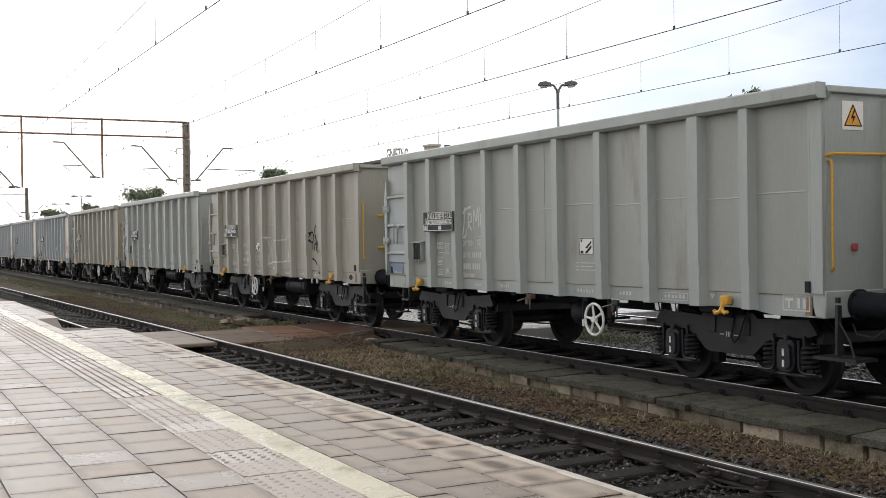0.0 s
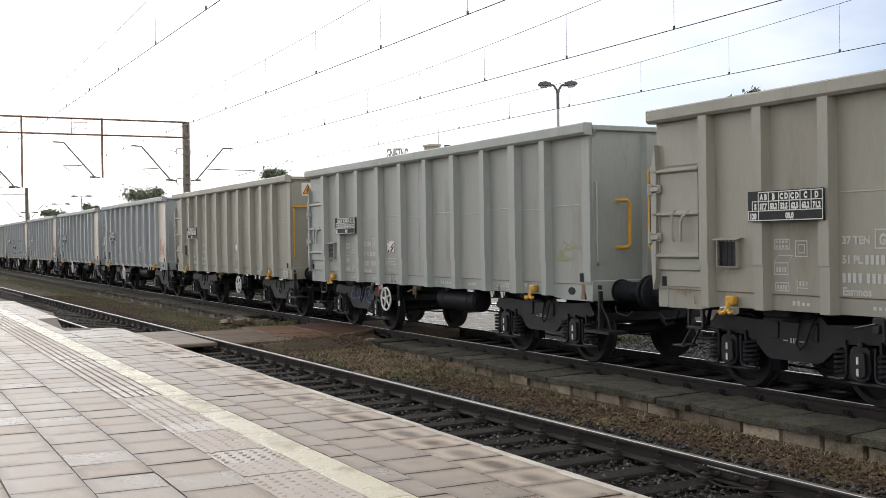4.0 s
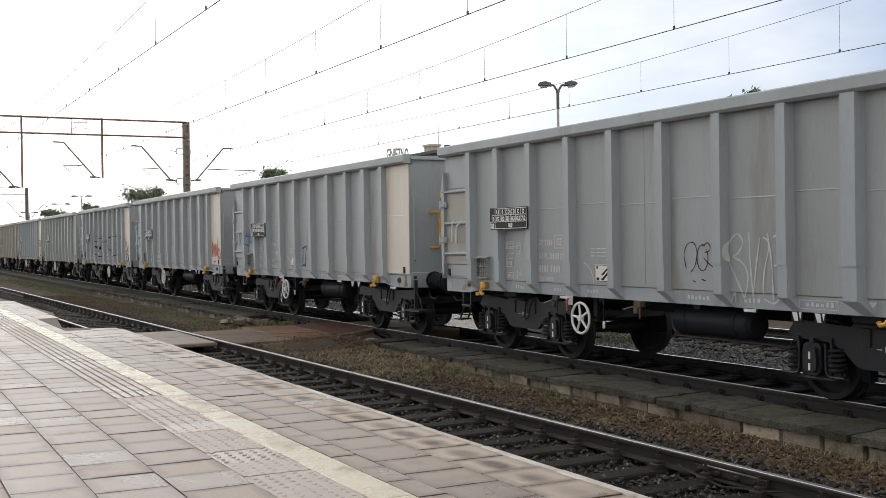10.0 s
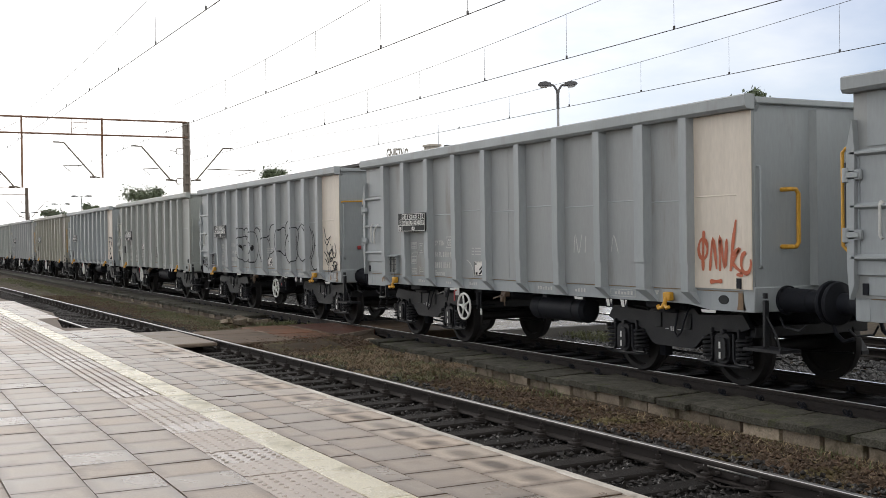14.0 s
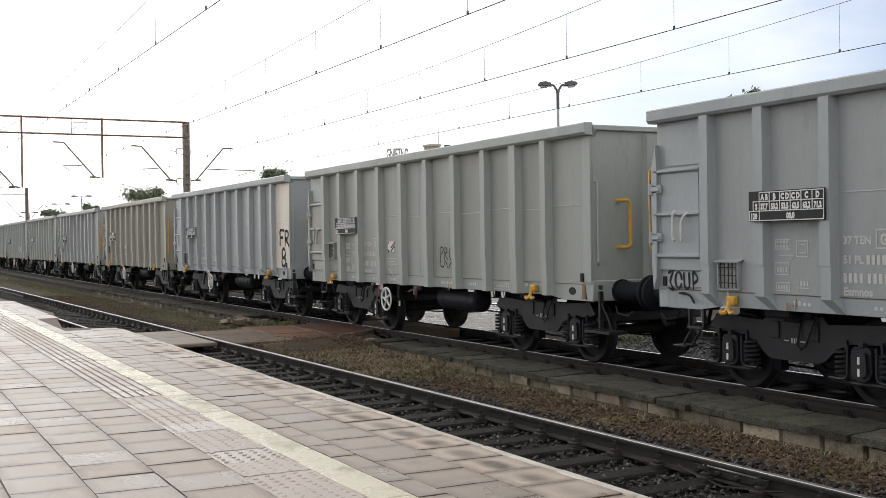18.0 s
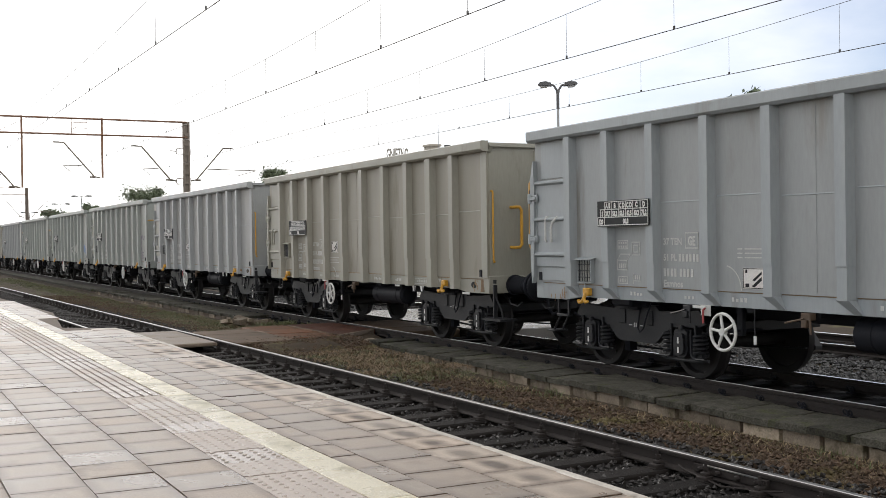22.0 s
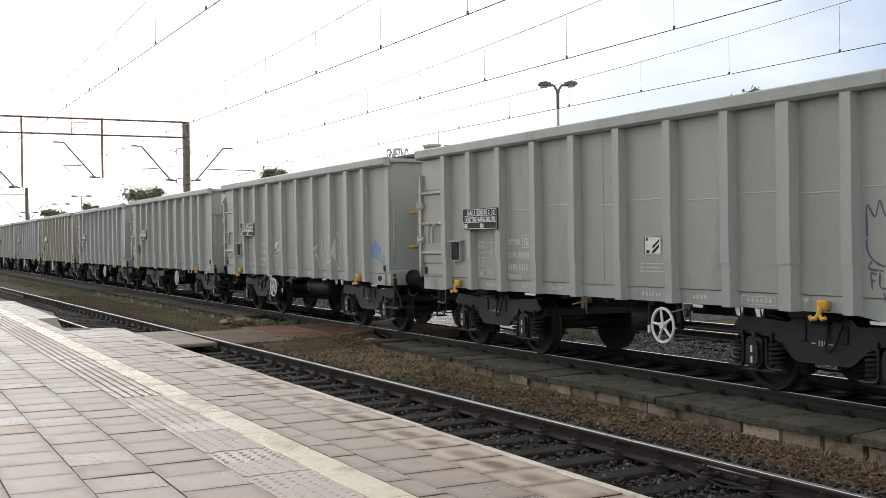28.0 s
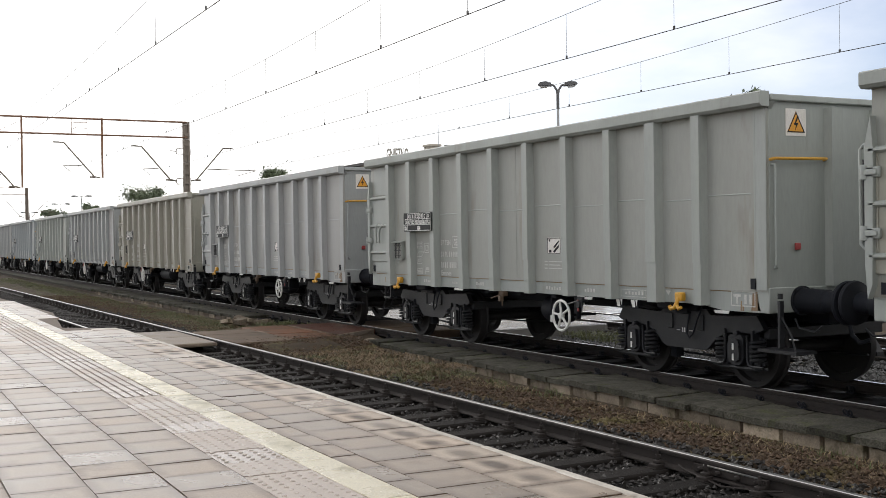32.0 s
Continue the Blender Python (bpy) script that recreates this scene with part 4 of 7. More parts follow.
RIBS = [-4.51, -3.60, -2.63, -1.59, -0.55, 0.51, 1.57, 2.615, 3.55, 4.43]
PIVOT, BASE, RADIUS = 3.57, 1.0, 0.46
MESHES = {}


def made(key, build):
    if key not in MESHES:
        MESHES[key] = build().mesh(key)
    return MESHES[key]


def skin(x):
    """How far the painted side stands out at x: sheet, rib flank or rib front."""
    for r in RIBS:
        d = abs(x - r)
        if d < 0.072:
            return RIB
        if d < 0.1:
            return RIB - (d - 0.072) / 0.028 * (RIB - SIDE)
    return SIDE


def side_shape():
    s = Shape()
    t = 0.03
    s.add([(-HALF, 0, 1.168), (HALF, 0, 1.168), (HALF, 0, RIM + 0.01), (-HALF, 0, RIM + 0.01), (-HALF, t, 1.168), (HALF, t, 1.168), (HALF, t, RIM + 0.01), (-HALF, t, RIM + 0.01)],
          [(0, 1, 2, 3), (7, 6, 5, 4), (0, 4, 5, 1), (1, 5, 6, 2), (2, 6, 7, 3), (3, 7, 4, 0)])
    return s


def sill_shape():
    """The lower side girder, deeper at the ends."""
    o = [(-HALF, 1.155), (HALF, 1.155), (HALF, 0.93), (HALF - 0.75, 0.93), (HALF - 1.15, BOT), (-HALF + 1.15, BOT), (-HALF + 0.75, 0.93), (-HALF, 0.93)]
    return Shape().prism(o, 1, 0.016, 0.09)


def rib_shape(foot):
    w0, w1, d = 0.1, 0.072, RIB - SIDE
    z0 = 1.135 if foot else BOT - 0.005
    s = Shape().prism([(-w0, 0.02), (-w1, -d), (w1, -d), (w0, 0.02)], 2, 1.49, RIM + 0.005)
    s.prism([(-w0 + 0.004, 0.02), (-w1 + 0.004, -d + 0.014), (w1 - 0.004, -d + 0.014), (w0 - 0.004, 0.02)], 2, z0, 1.49)
    if foot:
        s.add([(-0.085, 0.03, 1.14), (0.085, 0.03, 1.14), (0.085, -d + 0.014, 1.14), (-0.085, -d + 0.014, 1.14),
               (0.06, 0.03, 0.99), (0.17, 0.03, 0.99), (0.17, 0.004, 0.99), (0.06, 0.004, 0.99)],
              [(0, 1, 2, 3), (7, 6, 5, 4), (0, 4, 5, 1), (1, 5, 6, 2), (2, 6, 7, 3), (3, 7, 4, 0)])
    return s


def rim_shape():
    s = Shape()
    o, i = 1.505, 1.36
    e, ei = HALF + 0.045, HALF - 0.1
    for sg in (-1, 1):
        s.prism([(sg * (o - 0.03), RIM), (sg * i, RIM), (sg * i, TOP), (sg * (o - 0.015), TOP), (sg * o, TOP - 0.015), (sg * o, RIM + 0.035)], 0, -e, e)
        a, b = sorted((sg * (e + 0.02), sg * ei))
        s.box(a, b, -i + 0.004, i - 0.004, TOP - 0.105, TOP - 0.03, 0.012)
        # folded gusset under the corner
        for sy in (-1, 1):
            s.prism([(sg * (HALF + 0.002), TOP - 0.11), (sg * (e + 0.018), TOP - 0.11), (sg * (HALF + 0.002), TOP - 0.2)], 1, *sorted((sy * (i - 0.01), sy * (i - 0.07))))
    return s


def end_wall_shape():
    return Shape().box(-0.03, 0.004, -1.336, 1.336, 1.06, RIM + 0.08, 0.004)


def headstock_shape():
    return Shape().box(-0.2, 0.0, -1.36, 1.36, 0.93, 1.22, 0.01)


def end_post_shape():
    return Shape().prism([(0.0, -0.12), (0.0, 0.12), (0.1, 0.09), (0.1, -0.09)], 2, 1.22, RIM + 0.02)


def underframe_shape():
    s = Shape().box(-5.3, 5.3, -0.22, 0.22, 0.75, 1.1).box(-5.3, 5.3, -1.33, 1.33, 1.06, 1.13)
    for x in (-PIVOT, PIVOT):
        s.box(x - 0.22, x + 0.22, -1.25, 1.25, 0.88, 1.08, 0.03)
    for x in (-2.0, -1.0, 0.0, 1.0, 2.0):
        s.box(x - 0.06, x + 0.06, -1.3, 1.3, 0.93, 1.08)
    return s


def bolster_shape():
    return Shape().box(-0.2, 0.2, -0.94, 0.94, 0.47, 0.74, 0.03)


def side_frame_shape():
    """Deep-bellied side plate of a bogie."""
    o = [(-1.42, 0.74), (-1.3, 0.9), (-0.5, 0.86), (-0.42, 0.93), (0.42, 0.93), (0.5, 0.86), (1.3, 0.9), (1.42, 0.74), (1.28, 0.69), (0.8, 0.67), (0.62, 0.6), (0.44, 0.45), (0.36, 0.42), (-0.36, 0.42), (-0.44, 0.45), (-0.62, 0.6), (-0.8, 0.67), (-1.28, 0.69)]
    return Shape().prism(o, 1, -0.04, 0.04)


def horn_guide_shape():
    return Shape().box(-0.018, 0.018, -0.07, 0.06, 0.3, 0.72, 0.006)


def tie_bar_shape():
    return Shape().tube([(-0.46, 0.02, 0.28), (-0.3, 0, 0.262), (0.3, 0, 0.262), (0.46, 0.02, 0.28)], 0.022, 6)


def spring_hanger_shape(g):
    return Shape().tube([(0, 0, 0.66), (0, 0, 0.36), (g * 0.03, 0, 0.31), (g * 0.1, 0, 0.295), (g * 0.26, 0, 0.3)], 0.016, 6)


def side_rib_shape():
    """Stiffening plates welded on the side frame."""
    return Shape().box(-0.07, 0.07, -0.018, 0.0, -0.1, 0.1, 0.006)


def wheelset_shape():
    s = Shape()
    for y in (-1, 1):
        prof = [(-0.76, 0.1), (-0.755, 0.17), (-0.735, 0.2), (-0.735, 0.37), (-0.805, 0.385), (-0.805, 0.45), (-0.79, RADIUS - 0.003), (-0.70, RADIUS), (-0.682, 0.488), (-0.665, 0.488), (-0.665, 0.385), (-0.70, 0.37), (-0.70, 0.2), (-0.66, 0.12)]
        s.lathe([(p[0] * -y if y < 0 else -p[0] * -1, p[1]) for p in prof] if y > 0 else [(p[0] * 1.0, p[1]) for p in prof], (0, 0, 0), 1, 40)
        if y > 0:
            n = len(prof) * 40
            for i in range(len(s.v) - n, len(s.v)):
                s.v[i] = (s.v[i][0], abs(s.v[i][1]), s.v[i][2])
    s.lathe([(-0.95, 0.07), (-0.7, 0.08), (0.7, 0.08), (0.95, 0.07)], (0, 0, 0), 1, 16)
    for k in range(5):
        a = k * 2 * math.pi / 5
        x, z = 0.29 * math.cos(a), 0.29 * math.sin(a)
        s.lathe([(-0.745, 0.018), (-0.73, 0.018)], (x, 0, z), 1, 8)
    return s


def tread_shape():
    s = Shape()
    for y in (-0.7525, 0.7525):
        n = 40
        r = RADIUS + 0.0012
        v = [(r * math.cos(2 * math.pi * k / n), y + d, r * math.sin(2 * math.pi * k / n)) for d in (-0.03, 0.03) for k in range(n)]
        s.add(v, [(k, (k + 1) % n, n + (k + 1) % n, n + k) for k in range(n)])
    return s


def axle_box_shape():
    s = Shape().prism([(-0.13, 0.16), (-0.09, 0.2), (0.09, 0.2), (0.13, 0.16), (0.14, -0.06), (0.11, -0.13), (0.05, -0.165), (-0.05, -0.165), (-0.11, -0.13), (-0.14, -0.06)], 1, -0.05, 0.16)
    s.prism([(-0.085, 0.13), (-0.06, 0.15), (0.06, 0.15), (0.085, 0.13), (0.1, -0.05), (0.07, -0.11), (0.0, -0.13), (-0.07, -0.11), (-0.1, -0.05)], 1, -0.088, -0.05)
    s.lathe([(-0.03, 0.012), (-0.025, 0.035), (0.025, 0.035), (0.03, 0.012)], (0, -0.03, 0.215), 1, 10)
    for a in (-1, 1):
        for b in (-1, 1):
            s.lathe([(-0.085, 0.015), (-0.06, 0.015)], (a * 0.085, 0, b * 0.085), 1, 6)
    s.prism([(-0.24, 0.05), (-0.15, 0.15), (-0.15, -0.15), (-0.24, -0.16), (-0.36, -0.15), (-0.36, -0.1)], 1, 0.0, 0.12)
    s.prism([(0.24, 0.05), (0.15, 0.15), (0.15, -0.15), (0.24, -0.16), (0.36, -0.15), (0.36, -0.1)], 1, 0.0, 0.12)
    return s


def spring_shape():
    pts, turns = [], 5.5
    for i in range(67):
        a = i / 66 * turns * 2 * math.pi
        pts.append((0.085 * math.cos(a), 0.085 * math.sin(a), -0.13 + 0.3 * i / 66))
    return Shape().tube(pts, 0.02, 6)


def buffer_shape():
    s = Shape().lathe([(0.0, 0.17), (0.03, 0.17), (0.03, 0.15), (0.06, 0.142), (0.4, 0.138), (0.41, 0.125), (0.42, 0.118), (0.6, 0.118), (0.63, 0.19), (0.65, 0.235), (0.68, 0.245), (0.7, 0.235), (0.712, 0.12)], (0, 0, 0), 0, 28)
    for a in (-1, 1):
        for b in (-1, 1):
            s.lathe([(0.03, 0.02), (0.055, 0.02)], (0, a * 0.12, b * 0.12), 0, 6)
    return s


def coupling_shape():
    s = Shape().box(0.0, 0.3, -0.06, 0.06, 0.98, 1.1, 0.02)
    s.tube([(0.22, 0.07, 1.03), (0.4, 0.08, 0.9), (0.6, 0.08, 0.84)], 0.022, 6).tube([(0.22, -0.07, 1.03), (0.4, -0.08, 0.9), (0.6, -0.08, 0.84)], 0.022, 6)
    s.box(0.55, 0.62, -0.14, 0.14, 0.8, 0.88, 0.02)
    return s


def hose_shape():
    return Shape().tube([(0.0, 0.0, 1.0), (0.12, 0.0, 0.98), (0.22, -0.02, 0.85), (0.3, -0.04, 0.66), (0.42, -0.05, 0.58), (0.56, -0.04, 0.62)], 0.026, 8)


def grip_bar_shape():
    """Thin loop grip under a buffer."""
    return Shape().tube([(0.02, 0, 0.86), (0.1, -0.02, 0.76), (0.34, -0.02, 0.73), (0.42, 0, 0.8)], 0.013, 6)


def shunter_step_shape():
    s = Shape().box(-0.02, 0.02, -0.05, 0.02, 0.55, 1.08, 0.006)
    s.tube([(0.0, -0.02, 1.1), (0.0, -0.02, 1.16)], 0.03, 8)
    s.prism([(-0.28, 0.5), (0.3, 0.5), (0.3, 0.535), (-0.28, 0.535)], 1, -0.1, 0.22)
    s.tube([(0.0, -0.02, 0.92), (0.12, 0.02, 0.7), (0.16, 0.04, 0.52)], 0.013, 6)
    return s


def ladder_step_shape():
    """Square hoop with a raking stay and a low tread."""
    s = Shape()
    for x in (-0.06, 0.2):
        s.box(x - 0.017, x + 0.017, -0.03, 0.01, 0.7, 1.0, 0.004)
    s.box(-0.077, 0.217, -0.05, 0.05, 0.685, 0.72, 0.006)
    return s


def step_tread_shape():
    s = Shape().box(-0.34, -0.1, -0.06, 0.16, 0.45, 0.475, 0.006)
    for y in (-0.03, 0.12):
        s.tube([(0.03, y, 0.72), (-0.1, y, 0.56), (-0.17, y, 0.462), (-0.3, y, 0.462)], 0.017, 6)
    return s


def rope_hook_shape():
    s = Shape().box(-0.07, 0.07, -0.05, 0.03, -0.02, 0.09, 0.015)
    s.tube([(0.0, -0.04, 0.02), (0.0, -0.07, -0.05), (-0.03, -0.08, -0.1), (-0.1, -0.08, -0.115), (-0.12, -0.08, -0.08)], 0.026, 8)
    s.tube([(0.0, -0.07, -0.06), (0.05, -0.08, -0.11), (0.1, -0.08, -0.09)], 0.022, 8)
    return s


def handwheel_shape():
    s = Shape()
    n = 28
    s.tube([(0.215 * math.cos(2 * math.pi * k / n), 0, 0.215 * math.sin(2 * math.pi * k / n)) for k in range(n)], 0.019, 8, closed=True)
    for k in range(5):
        a = 2 * math.pi * k / 5 + 0.5
        s.tube([(0.03 * math.cos(a), 0, 0.03 * math.sin(a)), (0.21 * math.cos(a), 0, 0.21 * math.sin(a))], 0.02, 6, r_end=0.015)
    s.lathe([(-0.03, 0.025), (-0.03, 0.045), (0.03, 0.045), (0.04, 0.02)], (0, 0, 0), 1, 14)
    return s


def shaft_shape():
    return Shape().tube([(0, 0.02, 0), (0, 0.6, 0)], 0.02, 8).box(-0.05, 0.05, 0.25, 0.32, -0.06, 0.42, 0.01)


def tank_shape():
    s = Shape().lathe([(-0.72, 0.05), (-0.71, 0.14), (-0.66, 0.19), (0.66, 0.19), (0.71, 0.14), (0.72, 0.05)], (0, 0, 0), 0, 24)
    for x in (-0.45, 0.45):
        s.lathe([(x - 0.02, 0.197), (x + 0.02, 0.197)], (0, 0, 0), 0, 24)
        s.box(x - 0.03, x + 0.03, -0.03, 0.03, 0.15, 0.42)
    return s


def valve_shape():
    s = Shape().box(-0.07, 0.07, -0.04, 0.06, -0.02, 0.06, 0.01).box(-0.04, 0.04, -0.07, 0.0, -0.1, -0.01, 0.01)
    s.tube([(0.0, -0.06, 0.0), (-0.28, -0.05, -0.06)], 0.012, 6).tube([(0.09, -0.06, 0.02), (0.12, -0.08, -0.16)], 0.012, 6)
    return s


def brake_block_shape():
    return Shape().prism([(-0.06, 0.25), (0.06, 0.25), (0.05, 0.7), (-0.05, 0.7)], 1, -0.8, -0.68)


def door_shape():
    s = Shape().box(-0.36, 0.47, -0.03, 0.0, 1.4, 2.66, 0.008)
    return s


def bar_shape():
    return Shape().prism([(0.0, -0.035), (-0.045, -0.01), (-0.045, 0.01), (0.0, 0.035)], 0, -0.37, 0.48)


def hinge_shape():
    """Long strap hinge that grips the pin beyond the corner."""
    s = Shape().box(-0.47, -0.24, -0.075, -0.03, -0.055, 0.055, 0.012)
    s.box(-0.44, -0.26, -0.09, -0.07, -0.03, 0.03, 0.008)
    s.lathe([(-0.075, 0.038), (-0.07, 0.045), (0.07, 0.045), (0.075, 0.038)], (-0.435, -0.055, 0), 2, 12)
    for z in (-0.04, 0.04):
        s.lathe([(-0.082, 0.012), (-0.075, 0.014)], (-0.3, 0, z * 0.6), 1, 6)
    return s


def lever_shape():
    """A hook on its pin and a cranked locking lever."""
    s = Shape().tube([(-0.04, -0.05, 0.12), (-0.04, -0.085, 0.1), (-0.04, -0.085, -0.2), (-0.01, -0.085, -0.23)], 0.017, 6)
    s.tube([(0.24, -0.05, 0.13), (0.17, -0.09, 0.06), (0.14, -0.1, -0.02), (0.14, -0.1, -0.24)], 0.02, 6)
    s.lathe([(-0.07, 0.03), (-0.04, 0.03)], (-0.04, 0, 0.12), 1, 8)
    return s


def wedge_shape():
    """Pointed stiffener at the door's corner post."""
    return Shape().prism([(-0.03, 2.68), (0.05, 2.98), (0.08, 2.66), (0.06, 1.3), (0.0, 1.15), (-0.03, 1.5)], 1, -0.075, 0.0)


def cabinet_shape():
    """Shallow open case with a rain flap."""
    s = Shape().box(-0.17, 0.17, -0.012, 0.0, -0.17, 0.165, 0.003)
    for x in (-0.17, 0.158):
        s.box(x, x + 0.012, -0.07, -0.012, -0.17, 0.165)
    s.box(-0.158, 0.158, -0.07, -0.012, -0.17, -0.158)
    s.prism([(-0.1, 0.15), (0.0, 0.175), (0.0, 0.185), (-0.1, 0.16)], 0, -0.205, 0.205)
    s.tube([(0.0, -0.05, -0.17), (0.0, -0.065, -0.22), (0.03, -0.065, -0.235)], 0.01, 5)
    return s


def cage_shape():
    s = Shape()
    for k in range(5):
        x = -0.13 + 0.065 * k
        s.box(x - 0.006, x + 0.006, -0.058, -0.05, -0.15, 0.145)
    for z in (-0.09, 0.0, 0.09):
        s.box(-0.155, 0.155, -0.062, -0.05, z - 0.005, z + 0.005)
    return s


def load_plate_shape():
    return Shape().box(-0.56, 0.56, -0.02, 0.0, -0.17, 0.17, 0.004)


def flat(s, x0, x1, z0, z1, y=-0.003):
    return s.box(x0, x1, y, 0.0, z0, z1)


def framed(s, x0, x1, z0, z1, w=0.008, y=-0.003):
    for a, b, c, d in ((x0, x1, z0, z0 + w), (x0, x1, z1 - w, z1), (x0, x0 + w, z0 + w, z1 - w), (x1 - w, x1, z0 + w, z1 - w)):
        flat(s, a, b, c, d, y)
    return s


def written(s, text, x, z, size, squeeze=0.8):
    """Adds flat letters, centred at x, standing on z."""
    me = letters(text, size, bold=0.006)
    xs = [v.co.x for v in me.vertices]
    mid = (min(xs) + max(xs)) / 2
    s.add([(x + (v.co.x - mid) * squeeze, -0.003 - v.co.z, z + v.co.y) for v in me.vertices], [tuple(p.vertices) for p in me.polygons])
    bpy.data.meshes.remove(me)
    return s


def plate_marks_shape():
    """Stepped load table: line classes, tonnes, and the empty-speed row."""
    s = Shape()
    z0, z1, z2, z3 = -0.155, -0.05, 0.055, 0.155
    cols = [-0.39 + 0.156 * k for k in range(7)]
    for x0, z in ((-0.55, z0), (-0.55, z1), (-0.49, z2), (-0.39, z3)):
        flat(s, x0, 0.55, z - 0.005, z + 0.005)
    for x in cols:
        flat(s, x - 0.005, x + 0.005, (z0 if x in (cols[0], cols[-1]) else z1) + 0.005, z3 - 0.005)
    flat(s, -0.55, -0.54, z0 + 0.005, z1 - 0.005)
    flat(s, -0.49, -0.48, z1 + 0.005, z2 - 0.005)
    for k, word in enumerate(("A B", "B", "C D", "C D", "C", "D")):
        written(s, word, cols[k] + 0.078, z2 + 0.018, 0.088)
    for k, word in enumerate(("37,7", "53,2", "53,5", "62,5", "63,2", "71,2")):
        written(s, word, cols[k] + 0.078, z1 + 0.018, 0.086, 0.72)
    written(s, "S", -0.435, z1 + 0.018, 0.086)
    written(s, "120", -0.467, z0 + 0.018, 0.086)
    written(s, "00,0", 0.08, z0 + 0.018, 0.086)
    return s


def dim_marks_shape():
    """Small outline stencils under the load plate."""
    s = Shape()
    framed(s, -0.25, -0.02, 0.16, 0.28, 0.012)
    for k in range(4):
        flat(s, -0.23 + 0.05 * k, -0.2 + 0.05 * k, 0.23, 0.26)
        flat(s, -0.23 + 0.05 * k, -0.2 + 0.05 * k, 0.18, 0.21)
    framed(s, 0.06, 0.24, 0.08, 0.26, 0.012)
    framed(s, 0.1, 0.2, 0.12, 0.22, 0.01)
    framed(s, -0.26, -0.04, -0.12, 0.02, 0.012)
    s.prism([(-0.26, 0.02), (-0.19, 0.1), (-0.18, 0.1), (-0.25, 0.02)], 1, -0.003, 0.0)
    s.prism([(-0.045, 0.02), (0.025, 0.1), (0.035, 0.1), (-0.035, 0.02)], 1, -0.003, 0.0)
    flat(s, -0.19, 0.03, 0.09, 0.102)
    for k in range(4):
        flat(s, -0.22 + 0.04 * k, -0.195 + 0.04 * k, -0.09, -0.03)
    framed(s, -0.24, -0.03, -0.3, -0.2, 0.012)
    for k in range(4):
        flat(s, -0.21 + 0.04 * k, -0.185 + 0.04 * k, -0.28, -0.23)
    flat(s, 0.08, 0.092, -0.3, -0.16)
    flat(s, 0.09, 0.24, -0.26, -0.25)
    for k in range(3):
        flat(s, 0.12 + 0.045 * k, 0.145 + 0.045 * k, -0.235, -0.18)
    return s


def number_marks_shape():
    """Rows of bars in place of the running numbers."""
    s = Shape()
    framed(s, 0.12, 0.37, 0.22, 0.42, 0.014)
    written(s, "GE", 0.245, 0.262, 0.155, 0.72)
    for k in range(6):
        flat(s, 0.0 + 0.066 * k, 0.042 + 0.066 * k, 0.06, 0.155)
    for k in range(8):
        flat(s, -0.3 + 0.07 * k + (0.035 if k > 3 else 0), -0.258 + 0.07 * k + (0.035 if k > 3 else 0), -0.13, -0.03)
    return s


def small_marks_shape():
    s = Shape()
    for n, z in ((0.36, 0.0), (0.3, -0.05), (0.38, -0.1)):
        flat(s, -0.26, -0.18, z, z + 0.014)
        flat(s, -0.14, -0.14 + n, z, z + 0.014)
    return s


def sill_marks_shape():
    s = Shape()
    rnd = random.Random(8)
    for x0 in (-3.2, -2.1, -1.25, 0.9, 1.9, 2.85):
        for k in range(rnd.randint(3, 6)):
            flat(s, x0 + 0.07 * k, x0 + 0.07 * k + 0.04, 1.05, 1.05 + rnd.choice((0.035, 0.05)))
    framed(s, 2.75, 3.3, 1.02, 1.12, 0.008)
    s.prism([(3.7, 1.13), (3.8, 1.13), (3.75, 1.07)], 1, -0.003, 0)
    return s


def brake_sign_shape():
    return flat(Shape(), -0.175, 0.175, -0.12, 0.12)


def brake_sign_marks_shape():
    s = Shape()
    s.prism([(-0.03, -0.09), (0.13, 0.02), (0.13, -0.02), (0.02, -0.1)], 1, -0.006, -0.003)
    s.prism([(-0.02, -0.02), (0.13, 0.08), (0.13, 0.05), (0.02, -0.03)], 1, -0.006, -0.003)
    framed(s, -0.17, 0.17, -0.115, 0.115, 0.008, -0.006)
    flat(s, -0.13, -0.1, 0.06, 0.1, -0.006)
    flat(s, -0.13, -0.07, -0.1, -0.06, -0.006)
    return s


def corner_stencil_shape():
    """Four upright strokes in a frame near the leading corner."""
    s = framed(Shape(), -0.2, 0.2, -0.09, 0.09, 0.014)
    s.prism([(-0.16, 0.05), (-0.04, 0.05), (-0.04, 0.02), (-0.085, 0.02), (-0.085, -0.06), (-0.115, -0.06), (-0.115, 0.02), (-0.16, 0.02)], 1, -0.003, 0)
    flat(s, 0.02, 0.06, -0.06, 0.05)
    flat(s, 0.1, 0.14, -0.06, 0.05)
    return s


def class_word(key, text, size):
    if key not in MESHES:
        me = letters(text, size, bold=0.004)
        me.transform(Matrix.Rotation(radians(90), 4, "X"))
        MESHES[key] = me
    return MESHES[key]


